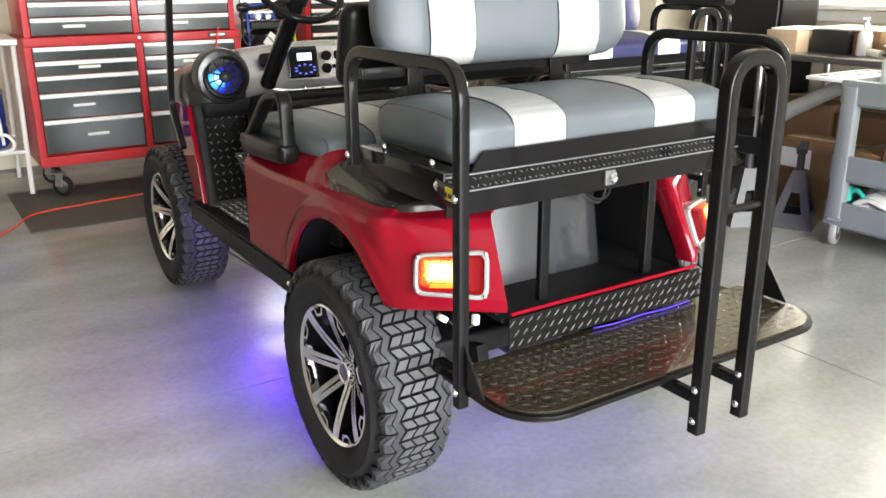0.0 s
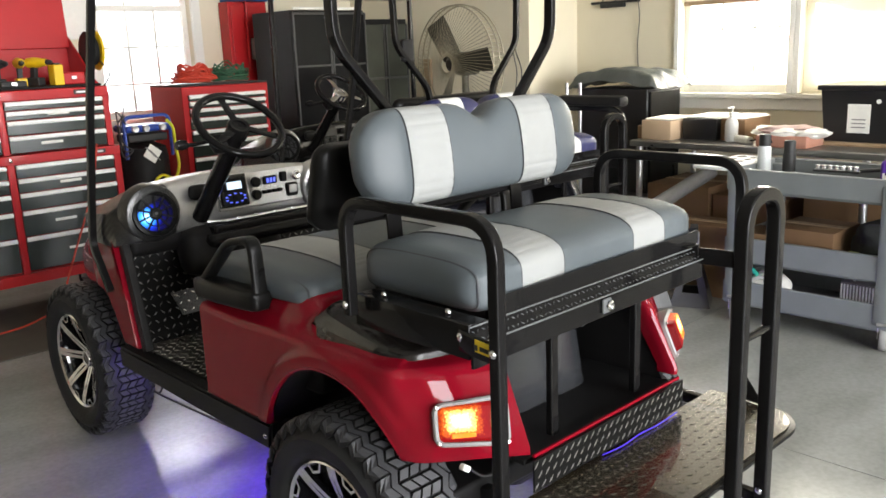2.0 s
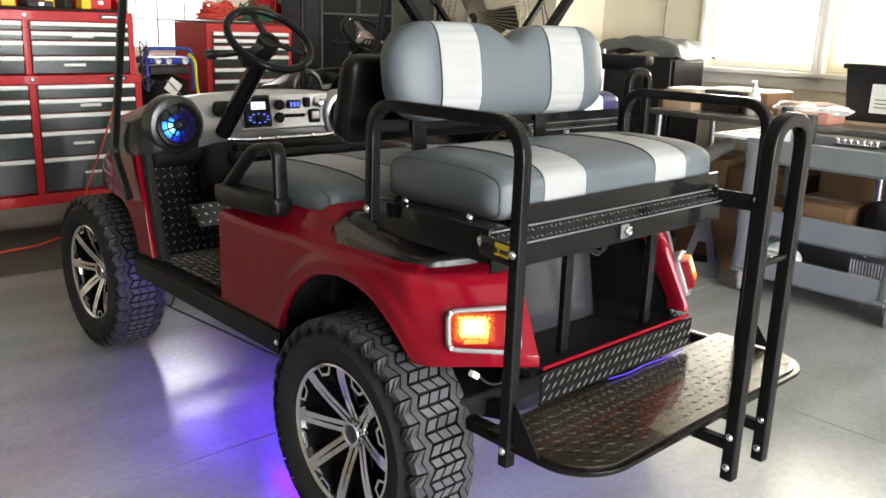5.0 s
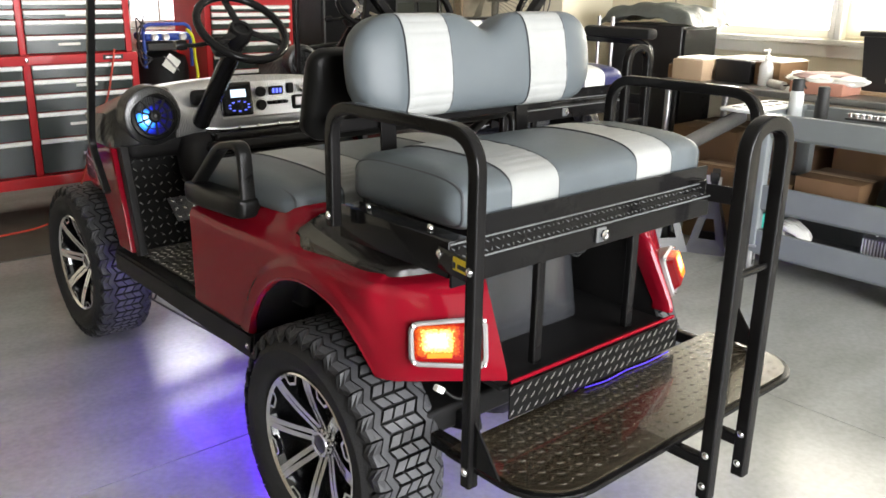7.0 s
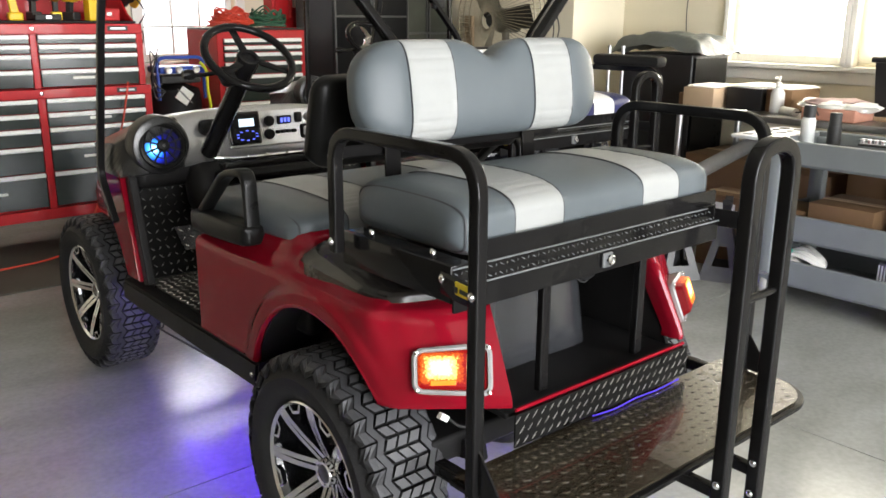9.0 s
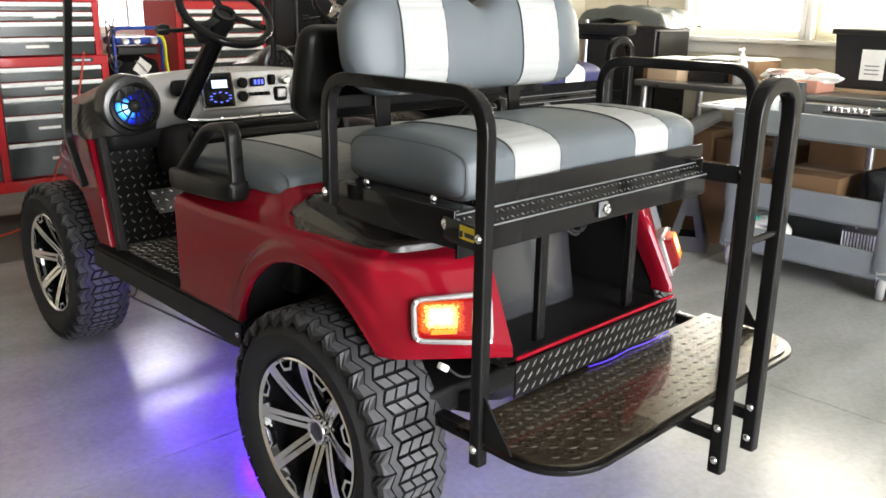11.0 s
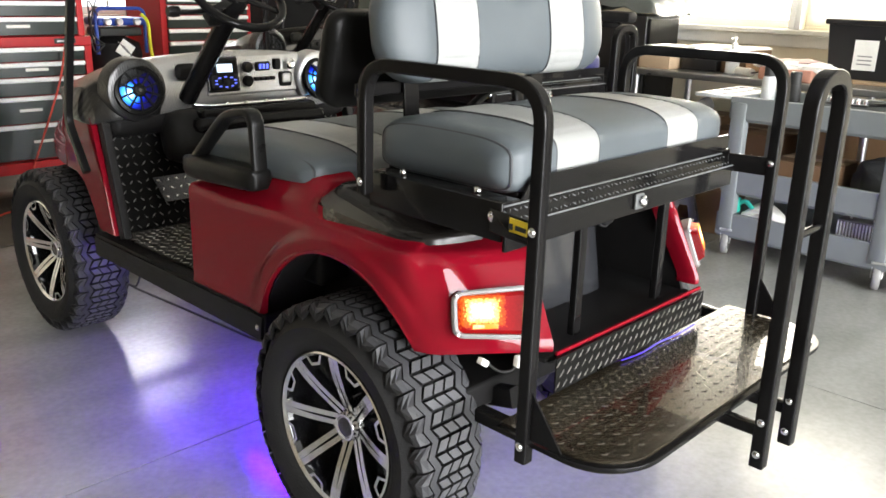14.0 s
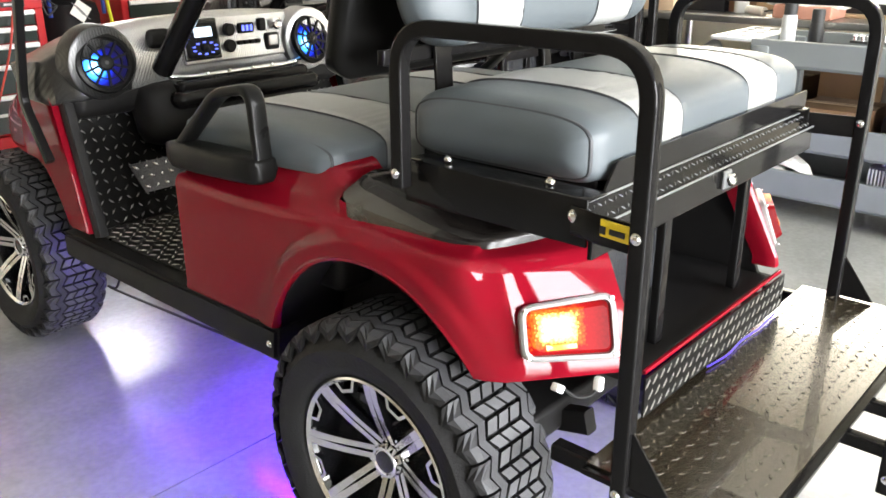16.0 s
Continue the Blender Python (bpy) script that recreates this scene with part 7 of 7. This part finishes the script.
# ---------------- utility cart ----------------
def utility_cart():
    c = empty("utility_cart", (0, 0, 0), "grey plastic three-shelf utility cart on castors", "utility cart")
    G = M["cart"]
    x0, x1, y0, y1 = 2.30, 2.78, -0.27, 0.53

    def shelf(z, lip):
        """A moulded tray: outer wall, rim, inner wall and floor in one skin."""
        bm = bmesh.new()
        loops = []
        for inset, h in ((0.014, z - lip), (0.0, z - lip + 0.014), (0.0, z - 0.004), (0.004, z), (0.020, z), (0.026, z - 0.004), (0.030, z - lip + 0.026), (0.038, z - lip + 0.020)):
            loops.append([bm.verts.new((x, y, h)) for x, y in ((x0 + inset, y0 + inset), (x1 - inset, y0 + inset), (x1 - inset, y1 - inset), (x0 + inset, y1 - inset))])
        for p, q in zip(loops, loops[1:]):
            for k in range(4):
                bm.faces.new((p[k], p[(k + 1) % 4], q[(k + 1) % 4], q[k]))
        bm.faces.new(loops[0][::-1]), bm.faces.new(loops[-1])
        part("shelf", bm, G, c, "grey moulded tray shelf", smooth=35)

    shelf(0.765, 0.115), shelf(0.425, 0.125), shelf(0.205, 0.125)
    for x in (x0 + 0.025, x1 - 0.025):
        for y in (y0 + 0.045, y1 - 0.045):
            bm = bmesh.new()
            bx(bm, (x - 0.004 if x < 2.5 else x + 0.004, y, 0.425), (0.06, 0.075, 0.63), None, 0.012)
            part("corner_post", bm, G, c, "grey moulded corner post", smooth=35)
            castor(c, (x + 0.01, y + (0.0), 0.050), 0.058, M["bezel"], M["ink"], 1.9)
    # handle end with tool holes
    bm = bmesh.new()
    bx(bm, ((x0 + x1) / 2, y1 + 0.095, 0.757), (x1 - x0, 0.19, 0.018), None, 0.006)
    h = part("handle_tray", bm, M["sprayw"], c, "pale handle tray with tool holes", smooth=35)
    for i in range(5):
        for j in range(2):
            turned("tool_hole", [(0.026 - 0.008 * (i % 2), 0), (0.026 - 0.008 * (i % 2), 0.003), (0.001, 0.003)], M["ink"], h, "z", 16, (x0 + 0.06 + 0.085 * i, y1 + 0.055 + 0.075 * j, 0.7655))


utility_cart()


def spray_can(c, m, cap, label, r=0.033, hgt=0.17):
    b = empty("spray_can", c, label, "can")
    turned("can_body", [(r * 0.95, 0), (r, 0.004), (r, hgt - 0.02), (r * 0.85, hgt - 0.005), (r * 0.5, hgt)], m, b, "z", 20)
    turned("can_cap", [(r * 0.86, hgt - 0.012), (r * 0.86, hgt + 0.045), (r * 0.78, hgt + 0.052), (r * 0.1, hgt + 0.053)], cap, b, "z", 20)


spray_can((2.56, 0.47, 0.685), M["sprayw"], M["ink"], "white spray can with a black cap on the utility cart")
spray_can((2.60, 0.36, 0.685), M["ink"], M["ink"], "black spray can on the utility cart", 0.032, 0.14)
e = empty("cleaner_bottle", (2.42, -0.185, 0.665), "purple cleaner bottle with a yellow cap on the utility cart", "bottle")
box("bottle_body", (0, 0, 0.085), (0.055, 0.10, 0.17), M["purple"], e, bevel=0.018)
turned("bottle_cap", [(0.018, 0.165), (0.018, 0.20), (0.014, 0.203), (0.001, 0.203)], M["tool"], e, "z", 16)
box("bottle_label", (-0.0285, 0, 0.08), (0.002, 0.07, 0.07), M["paper"], e, bevel=0)
for k, yy in enumerate((0.02, -0.02)):
    box("label_bar", (-0.030, 0, 0.09 + yy), (0.001, 0.05, 0.012), M["ink"], e, bevel=0)
e = empty("socket_rail", (2.40, 0.05, 0.766), "row of bright sockets on a black rail", "socket set", rz=4)
box("rail", (0, 0, 0.006), (0.03, 0.20, 0.010), M["ink"], e, bevel=0.002)
for k in range(7):
    turned("socket", [(0.010, 0.008), (0.010, 0.03), (0.007, 0.032), (0.006, 0.024)], M["chrome"], e, "z", 12, (0, -0.085 + 0.028 * k, 0))
tagged(tube("breaker_bar", [(2.42, -0.02, 0.775), (2.50, -0.24, 0.79), (2.51, -0.30, 0.785)], M["ink"], None, 0.018, rnd=True, fil=0.03), "black breaker bar across the cart's top", "tool")
carton((2.54, 0.185, 0.312), (0.32, 0.30, 0.17), M["card"], "brown box on the cart's middle shelf")
carton((2.50, 0.425, 0.312), (0.22, 0.16, 0.12), M["card"], "small brown box on the cart's middle shelf", tape=False)
e = empty("scrub_pad", (2.39, -0.055, 0.312), "pale green cloth on the cart's middle shelf", "cloth")
bm = bmesh.new()
bmesh.ops.create_icosphere(bm, subdivisions=3, radius=1)
for v in bm.verts:
    d = 1 + 0.3 * noise.noise(v.co * 2.1)
    v.co = Vector((v.co.x * 0.055 * d, v.co.y * 0.075 * d, 0.045 + v.co.z * 0.052 * d))
part("cloth", bm, M["green"], e, smooth=70)
e = empty("tool_bag", (2.58, -0.115, 0.312), "slumped dark cloth tool bag on the cart's middle shelf", "bag")
bm = bmesh.new()
bmesh.ops.create_icosphere(bm, subdivisions=4, radius=1)
for v in bm.verts:
    p = v.co.copy()
    d = 1 + 0.18 * noise.noise(p * 1.6 + Vector((4, 1, 0))) + 0.07 * noise.noise(p * 4.5)
    q = Vector([math.copysign(abs(k) ** 0.6, k) for k in p])
    v.co = Vector((q.x * 0.125 * d, q.y * 0.115 * d, max(0.0, 0.105 + q.z * 0.105 * d)))
part("bag_body", bm, M["bagcloth"], e, "dark grey-green cloth", smooth=70)
tube("bag_strap", [(-0.115, -0.07, 0.08), (-0.085, -0.06, 0.205), (-0.085, 0.05, 0.205), (-0.115, 0.06, 0.08)], M["ink"], e, 0.006, 0.022, fil=0.03)
e = empty("parts_case", (2.50, -0.10, 0.092), "ribbed silver case with a carry handle on the bottom shelf", "case")
box("case_body", (0, 0, 0.085), (0.20, 0.20, 0.17), M["bezel"], e, bevel=0.01)
for k in range(14):
    box("rib", (-0.103, -0.091 + 0.014 * k, 0.085), (0.008, 0.006, 0.15), M["handle"], e, bevel=0.002)
tube("carry_handle", [(-0.06, -0.05, 0.17), (-0.06, -0.05, 0.20), (-0.06, 0.05, 0.20), (-0.06, 0.05, 0.17)], M["handle"], e, 0.012, fil=0.015, rnd=True)
e = empty("work_gloves", (2.42, 0.33, 0.092), "white work gloves in a heap on the bottom shelf", "gloves")
for k in range(6):
    wire("glove_finger", [(-0.05 + 0.02 * k, 0.10, 0.10), (-0.06 + 0.02 * k, 0.03, 0.135 + 0.01 * (k % 3)), (-0.07 + 0.018 * k, -0.06, 0.12), (-0.06 + 0.02 * k, -0.12 + 0.01 * k, 0.09)], M["paper"], e, 0.013)
box("glove_palm", (0, 0.06, 0.07), (0.13, 0.12, 0.10), M["paper"], e, bevel=0.03)
e = empty("spring_clamp", (2.36, 0.47, 0.205), "teal plastic tool on the bottom shelf", "clamp")
box("clamp_jaw", (0, 0, 0.035), (0.045, 0.05, 0.075), M["teal"], e, bevel=0.012)
tube("clamp_arm", [(0, 0.0, 0.03), (0, -0.05, 0.065), (0, -0.09, 0.03)], M["teal"], e, 0.022, fil=0.02, rnd=True)


def second_trolley():
    c = empty("steel_trolley", (0, 0, 0), "steel frame trolley with red castors beside the utility cart", "trolley")
    for x in (2.36, 2.80):
        for y in (-0.33, -0.95):
            tube("trolley_post", [(x, y, 0.10), (x, y, 0.86)], M["steel"], c, 0.03, rnd=True)
            castor(c, (x, y, 0.046), 0.055, M["casterred"], M["sprayw"], 1.5)
    for z in (0.42, 0.86):
        box("trolley_shelf", (2.58, -0.64, z), (0.50, 0.68, 0.03), M["cart"], c, bevel=0.006)
    box("trolley_tray", (2.58, -0.64, 0.13), (0.48, 0.66, 0.03), M["cart"], c, bevel=0.006)


second_trolley()


def jack_stand(c, rz):
    j = empty("jack_stand", c, "grey steel jack stand on the floor", "jack stand", "jack stands", rz=rz)
    for k in range(4):
        bm = bmesh.new()
        rot = Matrix.Rotation(radians(90 * k), 4, "Z")
        o = [(-0.105, 0.105, 0.0), (0.105, 0.105, 0.0), (0.03, 0.03, 0.29), (-0.03, 0.03, 0.29)]
        i = [(-0.045, 0.083, 0.075), (0.045, 0.083, 0.075), (0.020, 0.056, 0.18), (-0.020, 0.056, 0.18)]
        vo, vi = [bm.verts.new(rot @ Vector(p)) for p in o], [bm.verts.new(rot @ Vector(p)) for p in i]
        for a in range(4):
            bm.faces.new((vo[a], vo[(a + 1) % 4], vi[(a + 1) % 4], vi[a]))
        ob = part("leg_plate", bm, M["jack"], j, "grey pressed steel leg")
        ob.modifiers.new("thick", "SOLIDIFY").thickness = 0.006
    tube("post", [(0, 0, 0.20), (0, 0, 0.375)], M["ink"], j, 0.038, rnd=True)
    bm = bmesh.new()
    q = [(-0.055, 0.40), (-0.03, 0.37), (0.03, 0.37), (0.055, 0.40), (0.06, 0.425), (0.02, 0.395), (-0.02, 0.395), (-0.06, 0.425)]
    a, b = [bm.verts.new((x, -0.02, z)) for x, z in q], [bm.verts.new((x, 0.02, z)) for x, z in q]
    bm.faces.new(a), bm.faces.new(b[::-1])
    for k in range(8):
        bm.faces.new((a[k], a[(k + 1) % 8], b[(k + 1) % 8], b[k]))
    part("saddle", bm, M["ink"], j, "dark saddle")
    return j


js = jack_stand((2.47, 0.80, -0.012), 25)
copy_thing(js, pose(2.30, 0.98, -0.012, 0, 0, 60))


# ---------------- bench beside the chest ----------------
def side_bench():
    b = empty("side_bench", (0, 0, 0), "white steel frame bench beside the tool chest", "bench")
    for x in (-0.72, -1.55):
        for y in (3.70, 4.25):
            tube("leg", [(x, y, -0.012), (x + 0.02, y, 0.86)], M["trim"], b, 0.028, rnd=True)
    box("bench_top", (-1.13, 3.97, 0.875), (0.92, 0.60, 0.035), M["trim"], b, bevel=0.006)
    box("lower_shelf", (-1.13, 3.97, 0.25), (0.86, 0.56, 0.02), M["trim"], b, bevel=0.004)
    tube("hook_rail", [(-1.3, 3.69, 0.36), (-0.80, 3.69, 0.36), (-0.77, 3.69, 0.30), (-0.80, 3.69, 0.26), (-1.3, 3.69, 0.26)], M["trim"], b, 0.022, fil=0.04, rnd=True)
    tube("upright", [(-0.83, 3.69, 0.30), (-0.84, 3.69, 0.60)], M["trim"], b, 0.018, rnd=True)


side_bench()
e = empty("water_drum", (-0.93, 3.92, 0.26), "blue plastic drum on the bench's lower shelf", "drum")
turned("drum_body", [(0.14, 0), (0.155, 0.02), (0.155, 0.11), (0.148, 0.13), (0.155, 0.15), (0.155, 0.30), (0.13, 0.335), (0.04, 0.34)], M["comp"], e, "z", 26)
turned("drum_lid", [(0.157, 0.315), (0.162, 0.33), (0.15, 0.345), (0.02, 0.348)], M["bezel"], e, "z", 26)
e = empty("work_rag", (-0.90, 3.85, 0.893), "brown crumpled rag on the bench", "cloth")
bm = bmesh.new()
bmesh.ops.create_icosphere(bm, subdivisions=3, radius=1)
for v in bm.verts:
    d = 1 + 0.4 * noise.noise(v.co * 1.8)
    v.co = Vector((v.co.x * 0.13 * d, v.co.y * 0.14 * d, 0.09 + v.co.z * 0.09 * d))
part("rag", bm, M["wood"], e, smooth=70)
tagged(box("wall_panel", (0.80, 4.485, 1.80), (0.20, 0.028, 0.52), M["paper"], None, bevel=0.004), "plain white panel on the wall beside the window", "panel")
arm_pad(1.847, 0.82, 1.20, 1.112)
